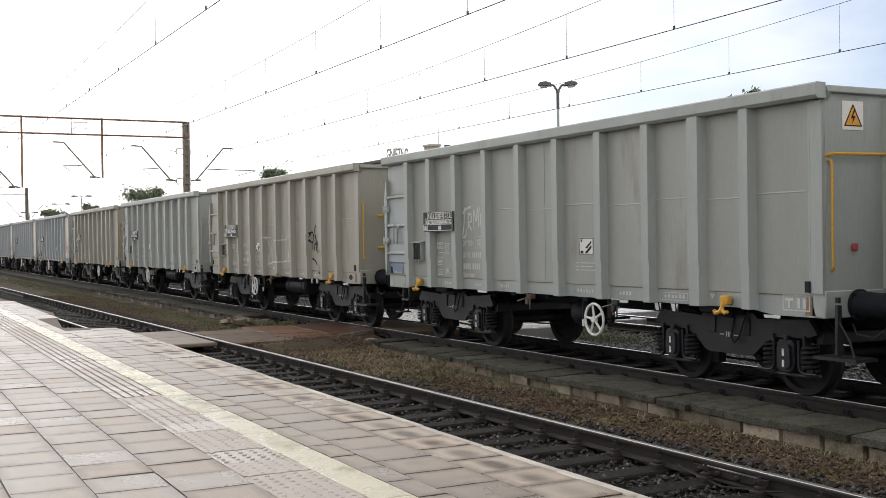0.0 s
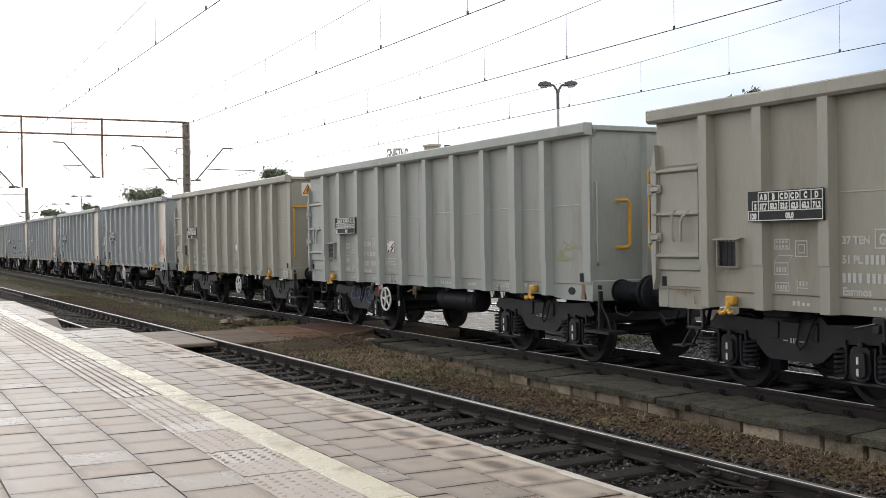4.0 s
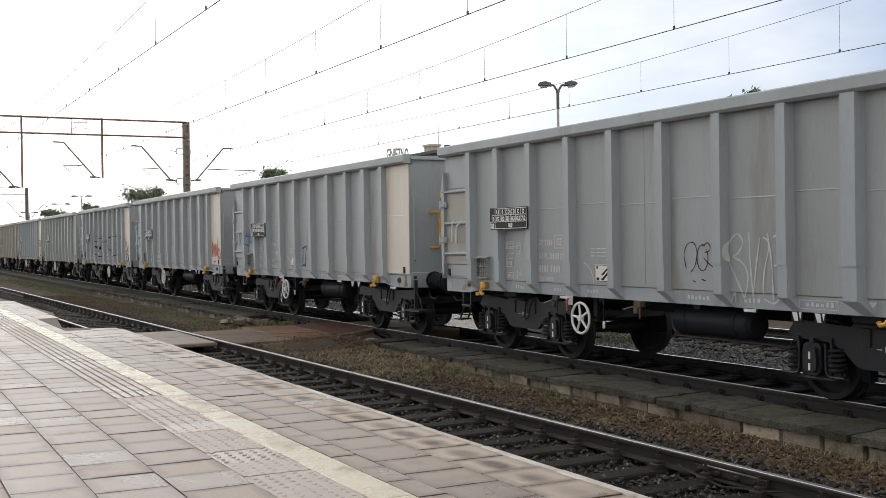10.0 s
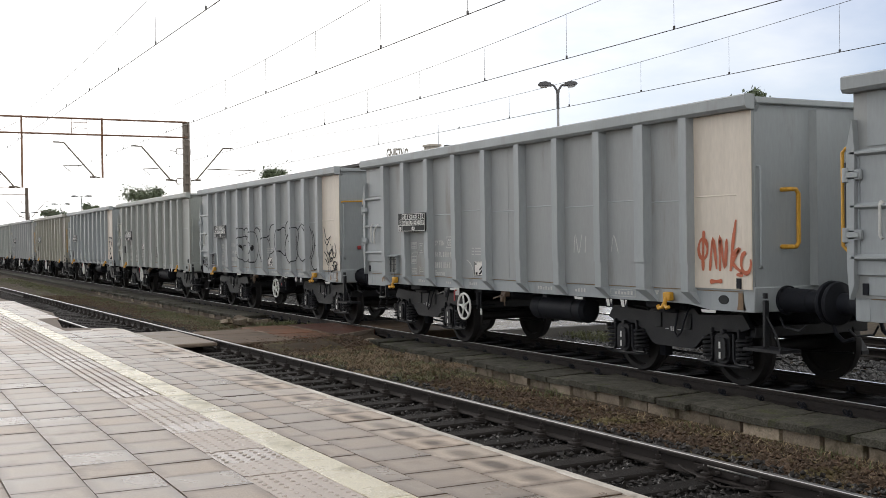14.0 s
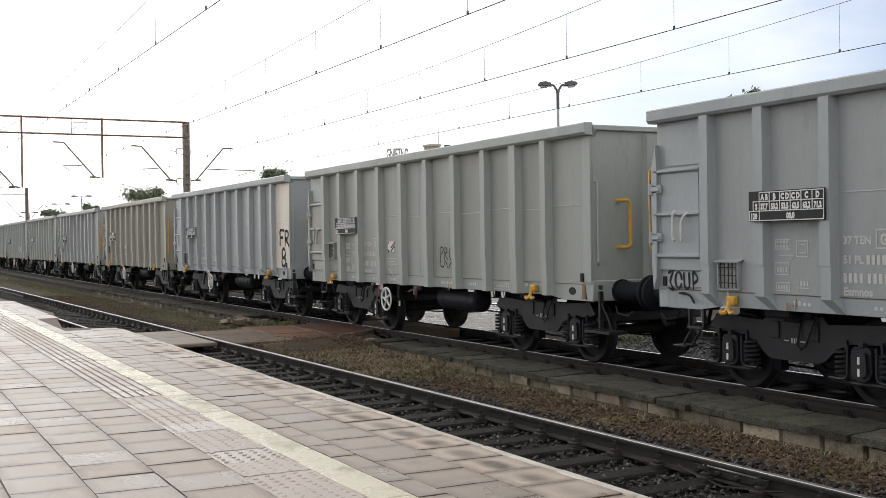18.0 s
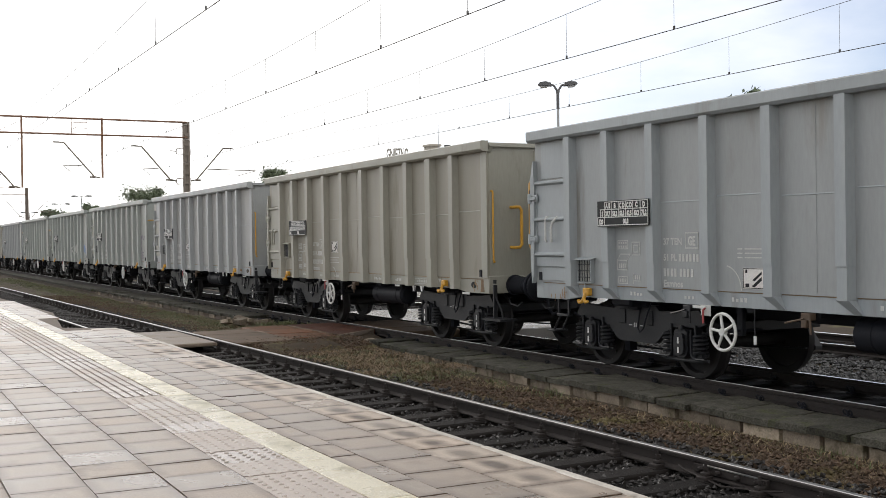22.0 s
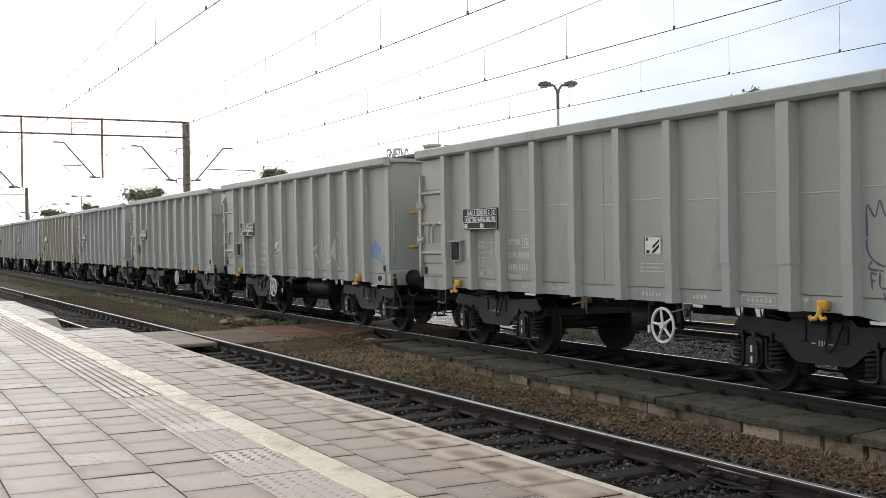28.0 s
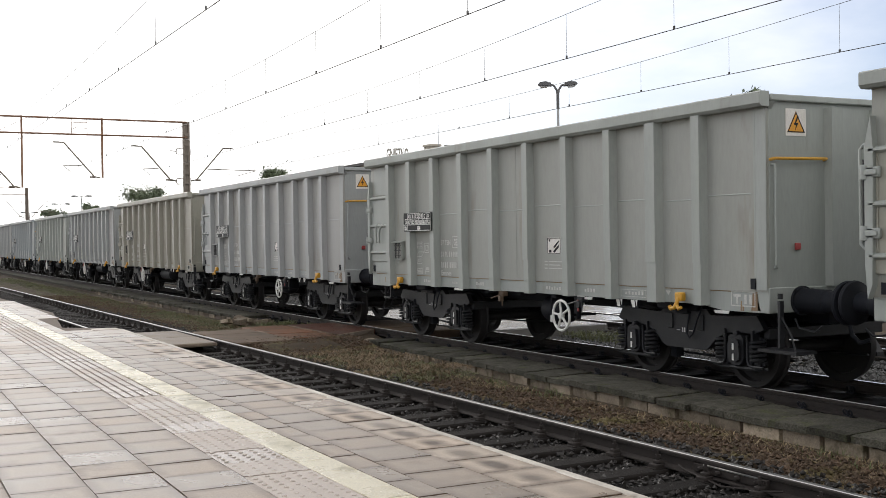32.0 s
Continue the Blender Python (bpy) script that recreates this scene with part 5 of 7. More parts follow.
def warning_shapes():
    tri = Shape().prism([(-0.135, -0.115), (0.135, -0.115), (0.0, 0.125)], 0, 0.004, 0.007)
    rim = Shape()
    p = [Vector((-0.135, -0.115)), Vector((0.135, -0.115)), Vector((0.0, 0.125))]
    c = Vector((0, -0.037))
    q = [c + (v - c) * 0.84 for v in p]
    for i in range(3):
        j = (i + 1) % 3
        rim.prism([p[i], p[j], q[j], q[i]], 0, 0.007, 0.009)
    rim.prism([(0.02, 0.07), (-0.035, -0.03), (0.0, -0.03), (-0.02, -0.1), (0.035, -0.005), (0.0, -0.005), (0.04, 0.07)], 0, 0.007, 0.009)
    return tri, rim


def corner_rail_shape():
    return Shape().tube([(-0.01, 0.04, 1.44), (0.05, 0.03, 1.45), (0.06, 0, 1.48), (0.06, 0, 2.56), (0.05, 0, 2.6), (-0.01, 0.0, 2.61)], 0.0155, 8)


def u_rail_shape():
    """Bent grip standing out from the end wall."""
    return Shape().tube([(0.0, 0, 1.68), (0.12, 0.0, 1.68), (0.15, 0.03, 1.68), (0.15, 0.08, 1.68), (0.15, 0.12, 1.73), (0.15, 0.12, 2.29), (0.15, 0.08, 2.34), (0.15, 0.03, 2.34), (0.12, 0.0, 2.34), (0.0, 0, 2.34)], 0.026, 8)


def cross_rail_shape():
    return Shape().tube([(0.0, -1.32, 2.66), (0.07, -1.3, 2.67), (0.07, -0.52, 2.68), (0.0, -0.5, 2.67)], 0.018, 8)


def rear_rail_shape():
    """Tall loop on the trailing end."""
    return Shape().tube([(0.0, -1.35, 1.66), (-0.1, -1.38, 1.66), (-0.14, -1.385, 1.7), (-0.14, -1.385, 2.66), (-0.1, -1.38, 2.7), (0.0, -1.35, 2.7)], 0.02, 8)


def build_bogie(w, x):
    bo = part("bogie", made("bolster", bolster_shape), M["bogie"], w, "dusty dark steel bogie", (x, 0, 0))
    for sy in (-1, 1):
        part("side_frame", made("side_frame", side_frame_shape), M["bogie"], bo, at=(0, sy * 0.98, 0))
        part("end_beam", made("end_beam", lambda: Shape().box(-0.05, 0.05, -0.94, 0.94, 0.62, 0.76, 0.01)), M["bogie"], bo, at=(sy * 1.38, 0, 0))
        part("tie_bar", made("tie_bar", tie_bar_shape), M["bogie"], bo, at=(sy * BASE, -1.03, 0))
        part("stiffener", made("side_rib", side_rib_shape), M["bogie"], bo, at=(sy * 0.3, -1.02, 0.76))
        for g in (-1, 1):
            part("horn_guide", made("horn_guide", horn_guide_shape), M["bogie"], bo, at=(sy * BASE + g * 0.24, -0.98, 0))
            part("spring_hanger", made("spring_hanger%d" % g, lambda: spring_hanger_shape(g)), M["bogie"], bo, at=(sy * BASE + g * 0.19, -1.07, 0))
    part("brake_cable", made("brake_cable", lambda: Shape().tube([(0.16, 0, 0.98), (0.1, -0.04, 0.8), (0.02, -0.04, 0.62), (-0.06, -0.04, 0.56), (-0.12, -0.03, 0.62), (-0.1, 0, 0.86)], 0.012, 6)), M["black"], bo, "hanging black cable", (0.2, -1.03, 0))
    for sx in (-1, 1):
        ws = part("wheelset", made("wheelset", wheelset_shape), M["wheel"], bo, "brown steel wheels on an axle", (sx * BASE, 0, RADIUS))
        WHEELSETS.append((ws, sx * BASE))
        part("brake_block", made("brake_block", brake_block_shape), M["black"], bo, at=(sx * 0.5, 0, 0))
        for sy in (-1, 1):
            ab = part("axle_box", made("axle_box", axle_box_shape), M["bogie"], bo, at=pose(sx * BASE, sy * 1.03, RADIUS, 0, 0, 0 if sy < 0 else 180))
            if sy < 0:
                part("axle_mark", made("axle_mark", lambda: Shape().box(-0.014, 0.014, -0.095, -0.087, -0.04, 0.04)), M["white"], bo, at=(sx * BASE, -1.03, RADIUS + 0.06))
                part("axle_mark", MESHES["axle_mark"], M["white"], bo, at=(sx * BASE, -1.03, RADIUS - 0.065))
                for dx in (-0.3, 0.3):
                    part("spring", made("spring", spring_shape), M["bogie"], bo, at=(sx * BASE + dx, sy * 1.0, RADIUS))
    for sy in (-1, 1):
        part("side_bearer", made("side_bearer", lambda: Shape().box(-0.3, 0.3, -0.12, 0.1, 0.9, 0.985, 0.02).box(-0.12, 0.12, -0.13, 0.1, 0.86, 1.0, 0.01)), M["black"], bo, at=(0, sy * 0.95, 0))
        part("pull_rod", made("pull_rod", lambda: Shape().tube([(-1.5, 0, 0.36), (-0.4, 0, 0.3), (0.4, 0, 0.3), (1.5, 0, 0.36)], 0.016, 6)), M["bogie"], bo, at=(0, sy * 0.6, 0))
    tagged(part("frame_mark", made("frame_mark", lambda: Shape().box(-0.16, -0.09, -0.003, 0, 0.0, 0.012).box(-0.05, -0.03, -0.003, 0, -0.02, 0.04).box(-0.01, 0.01, -0.003, 0, -0.02, 0.04).box(0.03, 0.05, -0.003, 0, -0.02, 0.04).box(0.09, 0.16, -0.003, 0, 0.0, 0.012)), M["galv"], bo, at=(0, -1.021, 0.64)), kind="stuff")
    return bo


WHEELSETS, WAGONS = [], []


def build_wagon(idx, kind, paint, end_paint="", door_paint="", label=""):
    p = PAINT[paint]
    w = thing("gondola_wagon", label or "grey open-top freight wagon with upright side ribs", "freight wagon", "wagons of the train")
    WAGONS.append((idx, w))
    foot = kind in "BD"
    part("floor", made("floor", lambda: Shape().box(-5.44, 5.44, -1.35, 1.35, 1.13, 1.18)), M["rustpatch"], w)
    for sy, turn in ((-1, 0), (1, 180)):
        part("side_wall", made("side_wall", side_shape), SHEET[paint], w, at=pose(0, sy * SIDE, 0, 0, 0, turn))
        part("side_sill", made("side_sill", sill_shape), p, w, at=pose(0, sy * SIDE, 0, 0, 0, turn))
        if sy < 0:
            bays = list(zip(RIBS, RIBS[1:] + [5.3]))
            for a, b in bays[1:]:
                part("weld_seam", made("weld_seam", lambda: Shape().prism([(-0.0055, 2.272), (0.001, 2.266), (0.001, 2.286), (-0.003, 2.282)], 0, -0.4, 0.4)), p if not (end_paint and a > 4.3) else PAINT[end_paint], w, at=pose((a + b) / 2, -SIDE - (0.012 if end_paint and a > 4.3 else 0), 0.02 * math.sin(a * 3)))
        for i, x in enumerate(RIBS):
            if sy > 0:
                x = -x
            wide = abs(RIBS[i] - 3.55) < 0.01
            me = made("rib_foot" if foot else "rib", lambda: rib_shape(foot))
            r = part("rib", me, p, w, at=pose(x, sy * SIDE, 0, 0, 0, turn))
            if wide:
                r.matrix_basis = r.matrix_basis @ Matrix.Diagonal((1.35, 1, 1, 1))
    part("top_rail", made("top_rail", rim_shape), p, w)
    for sx, turn in ((1, 0), (-1, 180)):
        part("end_wall", made("end_wall", end_wall_shape), p, w, at=pose(sx * HALF, 0, 0, 0, 0, turn))
        part("headstock", made("headstock", headstock_shape), p if sx > 0 else p, w, at=pose(sx * (HALF + 0.015), 0, 0, 0, 0, turn))
        for y in (-0.37, 0.37):
            part("end_post", made("end_post", end_post_shape), p, w, at=pose(sx * HALF, y, 0, 0, 0, turn))
        for y in (-0.875, 0.875):
            part("buffer", made("buffer", buffer_shape), M["black"], w, "greasy black buffer", pose(sx * (HALF + 0.015), y, 1.06, 0, 0, turn))
        part("coupling", made("coupling", coupling_shape), M["black"], w, at=pose(sx * HALF, 0, 0, 0, 0, turn))
        for y in (-0.35, 0.42):
            part("brake_hose", made("brake_hose", hose_shape), M["black"], w, at=pose(sx * HALF, y, 0, 0, 0, turn))
        part("grip_bar", made("grip_bar", grip_bar_shape), M["bogie"], w, at=pose(sx * (HALF + 0.02), -1.0, 0, 0, 0, turn))
    part("shunter_step", made("shunter_step", shunter_step_shape), M["bogie"], w, "dark steel step plate", (HALF + 0.16, -1.32, 0))
    part("ladder_step", made("ladder_step", ladder_step_shape), M["bogie"], w, at=(-4.9, -1.32, 0))
    part("step_tread", made("step_tread", step_tread_shape), M["bogie"], w, "low hanging step", (-4.9, -1.32, 0))
    part("shunter_step", made("shunter_step", shunter_step_shape), M["bogie"], w, at=pose(-HALF - 0.16, 1.32, 0, 0, 0, 180))
    part("underframe", made("underframe", underframe_shape), M["black"], w, "black steel underframe")
    for x in (-3.53, 3.65):
        build_bogie(w, x)
    for sy, turn in ((-1, 0), (1, 180)):
        for x in (-4.12, 4.04):
            part("rope_hook", made("rope_hook", rope_hook_shape), M["yellow"], w, "yellow rope hook", pose(x, sy * (SIDE + 0.03), 1.03, 0, 0, turn))
    # brake gear
    hx = 1.39 if kind in "AD" else -1.34
    hw = part("handwheel", made("handwheel", handwheel_shape), M["white"], w, "white spoked brake handwheel", (hx, -1.42, 0.69))
    part("shaft", made("brake_shaft", shaft_shape), M["black"], hw)
    if kind in "AD":
        part("air_tank", made("air_tank_small", lambda: Shape().lathe([(-0.3, 0.1), (-0.28, 0.17), (-0.24, 0.2), (0.24, 0.2), (0.28, 0.17), (0.3, 0.1)], (0, 0, 0), 0, 24).box(-0.2, 0.2, -0.03, 0.03, 0.15, 0.4)), M["black"], w, at=(0.5, -0.85, 0.72))
    else:
        part("air_tank", made("air_tank", tank_shape), M["black"], w, "long black air tank", (1.05, -1.0, 0.76))
    part("valve", made("valve", valve_shape), M["valve"], w, "rusty brake valve", (-0.05 if kind in "BC" else -0.35, -1.38, 0.92))
    part("valve", made("valve", valve_shape), M["bogie"], w, at=(1.85 if kind in "AD" else -2.0, -1.38, 0.92))
    lx = hx + 0.42 if kind in "AD" else hx - 0.36
    bp = part("changeover_plate", made("changeover_plate", lambda: Shape().box(-0.09, 0.09, -0.012, 0.0, -0.07, 0.06, 0.004)), M["faded"], w, "white changeover plate", (lx, -1.36, 0.93))
    part("lever", made("changeover_lever", lambda: Shape().tube([(0, -0.02, 0.02), (0, -0.05, 0.0), (0.0, -0.05, -0.16)], 0.014, 6)), M["red"], bp, "red lever")
    rod = part("release_rod", made("release_rod", lambda: Shape().tube([(0, 0, 0.98), (0.0, -0.01, 0.8), (0.01, -0.01, 0.66)], 0.008, 6)), M["bogie"], w, at=(hx - 0.38 if kind in "AD" else hx + 0.45, -1.34, 0))
    part("tag", made("rod_tag", lambda: Shape().box(-0.012, 0.03, -0.02, 0.0, 0.57, 0.67, 0.004)), M["white"], rod, "white tag")
    for x, l in ((-1.85, 0.16), (2.0, 0.1), (4.75, 0.13)):
        part("label_holder", made("label_holder%d" % (l * 100), lambda: Shape().prism([(-l, 0.0), (l, 0.0), (l * 0.9, -0.035), (-l * 0.9, -0.035)], 1, -0.012, 0.0)), M["white"], w, "narrow white label holder", (x, -SIDE + 0.005, BOT - 0.005 if x < 4.5 else 0.93))
    for x in (2.72, 3.05):
        ph = part("pictogram_plate", made("pictogram_plate", lambda: Shape().box(-0.08, 0.08, -0.006, 0.0, -0.12, 0.0, 0.002)), M["black"], w, "small hanging pictogram plate", (x, -SIDE + 0.01, BOT))
        part("mark", made("pictogram_mark", lambda: Shape().prism([(-0.07, -0.005), (0.005, -0.005), (0.02, -0.1), (-0.035, -0.1)], 1, -0.009, -0.006).prism([(0.03, -0.005), (0.07, -0.005), (0.05, -0.08)], 1, -0.009, -0.006)), M["white"], ph, "white pictogram")
    # curved stencil over the handwheel
    arc_me = made("arc_mark", lambda: [s.prism([(0.28 * math.cos(a), 0.28 * math.sin(a)), (0.295 * math.cos(a), 0.295 * math.sin(a)), (0.295 * math.cos(a + 0.2), 0.295 * math.sin(a + 0.2)), (0.28 * math.cos(a + 0.2), 0.28 * math.sin(a + 0.2))], 1, -0.003, 0.0) for s in [Shape()] for a in (0.0, 0.2, 0.4, 0.6, 0.8, 1.0, 1.2)][0])
    tagged(part("arc_mark", arc_me, M["faded"], w, at=(hx - 0.02, -SIDE - 0.003, 0.985 + (0.2 if kind in "BD" else 0.0))), kind="stuff")
    # door at the trailing end of the side
    dp = PAINT[door_paint] if door_paint else p
    dr = part("side_door", made("side_door", door_shape), dp, w, "hinged steel side door", (-5.13, -SIDE, 0))
    for z in (1.58, 2.1, 2.64):
        part("door_bar", made("door_bar", bar_shape), p, dr, at=(0, -0.03, z))
    for z in (1.81, 2.42):
        part("hinge", made("hinge", hinge_shape), p, dr, at=(0, 0, z))
    for x in (-0.29, 0.44):
        part("door_stile", made("door_stile", lambda: Shape().box(-0.008, 0.008, -0.042, -0.028, 1.62, 2.6)), dp, dr, at=(x, 0, 0))
    part("panel_seam", made("panel_seam", lambda: Shape().box(-0.003, 0.003, -0.004, 0.0, 1.2, RIM - 0.02)), SHEET[paint], w, at=(0.08, -SIDE, 0))
    part("lower_sheet", made("lower_sheet", lambda: Shape().box(-0.2, 0.47, -0.014, 0.0, 1.2, 1.385, 0.003)), p, w, at=(-5.13, -SIDE, 0))
    part("upper_sheet", made("upper_sheet", lambda: Shape().box(-0.2, 0.47, -0.012, 0.0, 2.7, RIM - 0.01, 0.003)), p, w, at=(-5.13, -SIDE, 0))
    part("hinge_pin", made("hinge_pin", lambda: Shape().tube([(-0.435, -0.055, 1.72), (-0.435, -0.055, 2.55)], 0.02, 8)), M["bogie"], dr)
    part("lever", made("lever", lever_shape), M["faded"] if paint == "blue" else p, dr, at=(0.05, 0, 2.0))
    part("corner_stiffener", made("wedge", wedge_shape), p, w, at=(-HALF - 0.01, -SIDE, 0))
    # leading corner: plain panel, drain slot with its stain
    ep = PAINT[end_paint] if end_paint else p
    x0 = 4.5 if end_paint else 5.34
    part("corner_panel", made("corner_panel" + ("_wide" if end_paint else ""), lambda: Shape().box(x0, HALF - 0.001, -0.012, 0.0, 1.19, RIM - 0.005, 0.003)), ep, w, "cream-primed corner panel" if end_paint else "", (0, -SIDE, 0))
    part("corner_strip", made("corner_strip", lambda: Shape().box(5.31, 5.336, -0.008, 0.0, 1.2, RIM - 0.02)), p, w, at=(0, -SIDE, 0))
    part("drain_slot", made("drain_slot", lambda: Shape().box(-0.035, 0.035, -0.016, 0, 0, 0.12)), M["black"], w, at=(5.3, -SIDE - 0.012, 1.2))
    part("drain_slot", made("drain_slot", lambda: Shape().box(-0.035, 0.035, -0.016, 0, 0, 0.12)), M["black"], w, at=(-5.36, -SIDE - 0.012, 1.2))
    part("rust_stain", made("rust_stain", lambda: Shape().prism([(-0.045, -0.05), (0.045, -0.05), (0.05, -0.15), (0.085, -0.25), (-0.07, -0.25), (-0.05, -0.16)], 1, -0.004, 0.0)), M["ruststain"], w, "rust run below the drain slot", (5.3, -SIDE + 0.014, 1.2))
    # plates and stencils
    lp = part("load_plate", made("load_plate", load_plate_shape), M["plate"], w, "dark load table plate with white figures", (-3.15, -RIB - 0.012, 2.14))
    tagged(part("table", made("plate_marks", plate_marks_shape), M["white"], lp, at=(0, -0.02, 0)), kind="stuff")
    dh = part("document_holder", made("cabinet", cabinet_shape), p, w, "caged paper holder", (-4.16, -SIDE, 1.62 if kind in "AC" else 1.36))
    part("paper", made("paper_slip", lambda: Shape().box(-0.15, 0.15, -0.03, -0.013, -0.15, 0.13, 0.003)), M["slip"] if kind in "BD" or idx % 3 == 2 else M["bogie"], dh, "weathered paper slip behind the bars" if kind in "BD" or idx % 3 == 2 else "dark empty case")
    tagged(part("cage", made("cage", cage_shape), M["bogie"], dh), kind="stuff")
    tagged(part("stencil", made("dim_marks", dim_marks_shape), M["faded"], w, at=(-3.2, -SIDE - 0.003, 1.5)), kind="stuff")
    nm = part("number_stencil", made("number_marks", number_marks_shape), M["faded"], w, "white stencilled wagon data", (-2.18, -SIDE - 0.003, 1.45))
    tagged(nm, kind="stuff")
    part("stencil_word", class_word("word_ten", "37 TEN", 0.115), M["faded"], nm, at=(-0.3, -0.004, 0.27))
    part("stencil_word", class_word("word_pl", "51 PL", 0.115), M["faded"], nm, at=(-0.3, -0.004, 0.07))
    part("stencil_word", class_word("word_class", "Eamnos", 0.12), M["faded"], nm, at=(-0.3, -0.004, -0.26))
    sx = {"A": 1.15, "C": -1.18, "B": -0.87, "D": 0.86}[kind]
    sz = 1.7 if kind in "AC" else 1.33
    sg = part("brake_sign", made("brake_sign", brake_sign_shape), M["paper"], w, "white brake instruction sign", (sx, -SIDE - 0.003, sz))
    tagged(part("sign_mark", made("brake_sign_marks", brake_sign_marks_shape), M["g_black"], sg), kind="stuff")
    tagged(part("stencil", made("small_marks", small_marks_shape), M["faded"], w, at=(sx, -SIDE - 0.003, sz - 0.24 if kind in "AC" else 1.66)), kind="stuff")
    tagged(part("stencil", made("sill_marks", sill_marks_shape), M["faded"], w, at=(0, -SIDE + 0.013, 0.0)), kind="stuff")
    # rails and signs on the ends
    part("corner_handrail", made("corner_rail", corner_rail_shape), M["yellow"] if idx in (0, 1, 3, 10, 11) else PAINT[paint], w, "upright handrail", (HALF + 0.004, -1.3, 0))
    part("rear_handrail", made("rear_rail", rear_rail_shape), M["yellow"] if idx < 11 else (M["valve"] if idx == 12 else PAINT[paint]), w, "looped handrail", (-HALF, 0, 0))
    if kind in "AD":
        part("cross_handrail", made("cross_rail", cross_rail_shape), M["yellow"], w, "yellow cross handrail", (HALF, 0, 0))
    if kind == "A":
        sign = part("warning_sign", made("warning_board", lambda: Shape().box(0, 0.004, -0.155, 0.155, -0.155, 0.155)), M["paper"], w, "white board with an electric hazard triangle", (HALF + 0.007, -0.93, 3.09))
        tri, rim = warning_shapes()
        MESHES.setdefault("warn_tri", tri.mesh("warning_triangle")) if "warn_tri" not in MESHES else None
        MESHES.setdefault("warn_rim", rim.mesh("warning_outline")) if "warn_rim" not in MESHES else None
        part("warning_triangle", MESHES["warn_tri"], M["sign"], sign, "orange triangle")
        part("warning_outline", MESHES["warn_rim"], M["g_black"], sign, "black outline and flash")
    if kind in "AD":
        part("marker_plate", made("marker_plate", lambda: Shape().box(0, 0.03, -0.04, 0.04, -0.04, 0.04, 0.008)), M["red"], w, "small red plate", (HALF + 0.005, -0.93, 1.68))
        part("corner_stencil", made("corner_stencil", corner_stencil_shape), M["faded"], w, at=(5.1, -SIDE + 0.013, 1.08))
    else:
        part("end_handrail", made("u_rail", u_rail_shape), M["yellow"], w, "yellow bent handrail", (HALF, -0.93, 0))
        part("maker_plate", made("maker_plate", lambda: Shape().lathe([(-0.006, 0.05), (0.0, 0.055)], (0, 0, 0), 1, 20)), M["plate"], w, "dark oval maker's plate", Matrix.Translation((5.0, -SIDE + 0.015, 1.06)) @ Matrix.Diagonal((1.7, 1, 1, 1)))
    return w

FLEET = [
    (-1, "A", "grey", "", ""), (0, "A", "green", "", "blue"), (1, "C", "brown", "", ""), (2, "C", "green", "", ""), (3, "A", "brown", "", ""),
    (4, "B", "blue", "cream", "brown"), (5, "B", "blue", "cream", ""), (6, "B", "blue", "cream", ""), (7, "D", "blue", "cream", ""), (8, "C", "green", "", "brown"),
    (9, "B", "blue", "cream", ""), (10, "C", "brown", "", ""), (11, "C", "grey", "", "brown"), (12, "A", "green", "", "brown"), (13, "C", "green", "", "brown"),
    (14, "A", "green", "", ""), (15, "A", "grey", "", ""), (16, "C", "brown", "", ""), (17, "B", "grey", "", ""), (18, "C", "green", "", ""),
    (19, "A", "blue", "", ""), (20, "C", "grey", "", ""), (21, "A", "brown", "", ""),
]
TINTS = {"grey": "grey", "green": "greenish grey", "brown": "dusty brownish grey", "blue": "bluish grey"}
MARKS = {0: "with a faded white tag", 1: "with white and black sprayed tags", 4: "with a cream corner and orange tag", 5: "with a cream corner and blue tags", 6: "with a cream corner and red tag",
         7: "covered in large black outline graffiti", 8: "with a faint dark tag", 9: "with bold black letters", 12: "with a purple sprayed face", 13: "with a bright blue scribble", 2: "with a blue tag on its bogie"}
PANELLED = set()
for row in FLEET:
    mark = MARKS.get(row[0], "with an electric hazard sign" if row[1] == "A" else "with upright side ribs")
    build_wagon(*row, label=TINTS[row[2]] + " open-top freight wagon " + mark)
    if row[3]:
        PANELLED.add(WAGONS[-1][1].name)


# ------------------------------------------------------------------ paint on the wagons' sides
def smooth_line(pts, steps=5):
    """A soft curve through the corners given."""
    if len(pts) < 3:
        (x0, z0), (x1, z1) = pts
        return [(x0 + (x1 - x0) * i / 8, z0 + (z1 - z0) * i / 8) for i in range(9)]
    q = [pts[0]] + list(pts) + [pts[-1]]
    out = []
    for i in range(1, len(q) - 2):
        a, b, c, d = (Vector(v) for v in q[i - 1:i + 3])
        for k in range(steps):
            t = k / steps
            out.append(tuple(0.5 * (2 * b + (c - a) * t + (2 * a - 5 * b + 4 * c - d) * t * t + (3 * b - a - 3 * c + d) * t ** 3)))
    return out + [tuple(pts[-1])]


def arc(cx, cz, rx, rz, a0, a1, n=14):
    return [(cx + rx * math.cos(radians(a0 + (a1 - a0) * i / n)), cz + rz * math.sin(radians(a0 + (a1 - a0) * i / n))) for i in range(n + 1)]


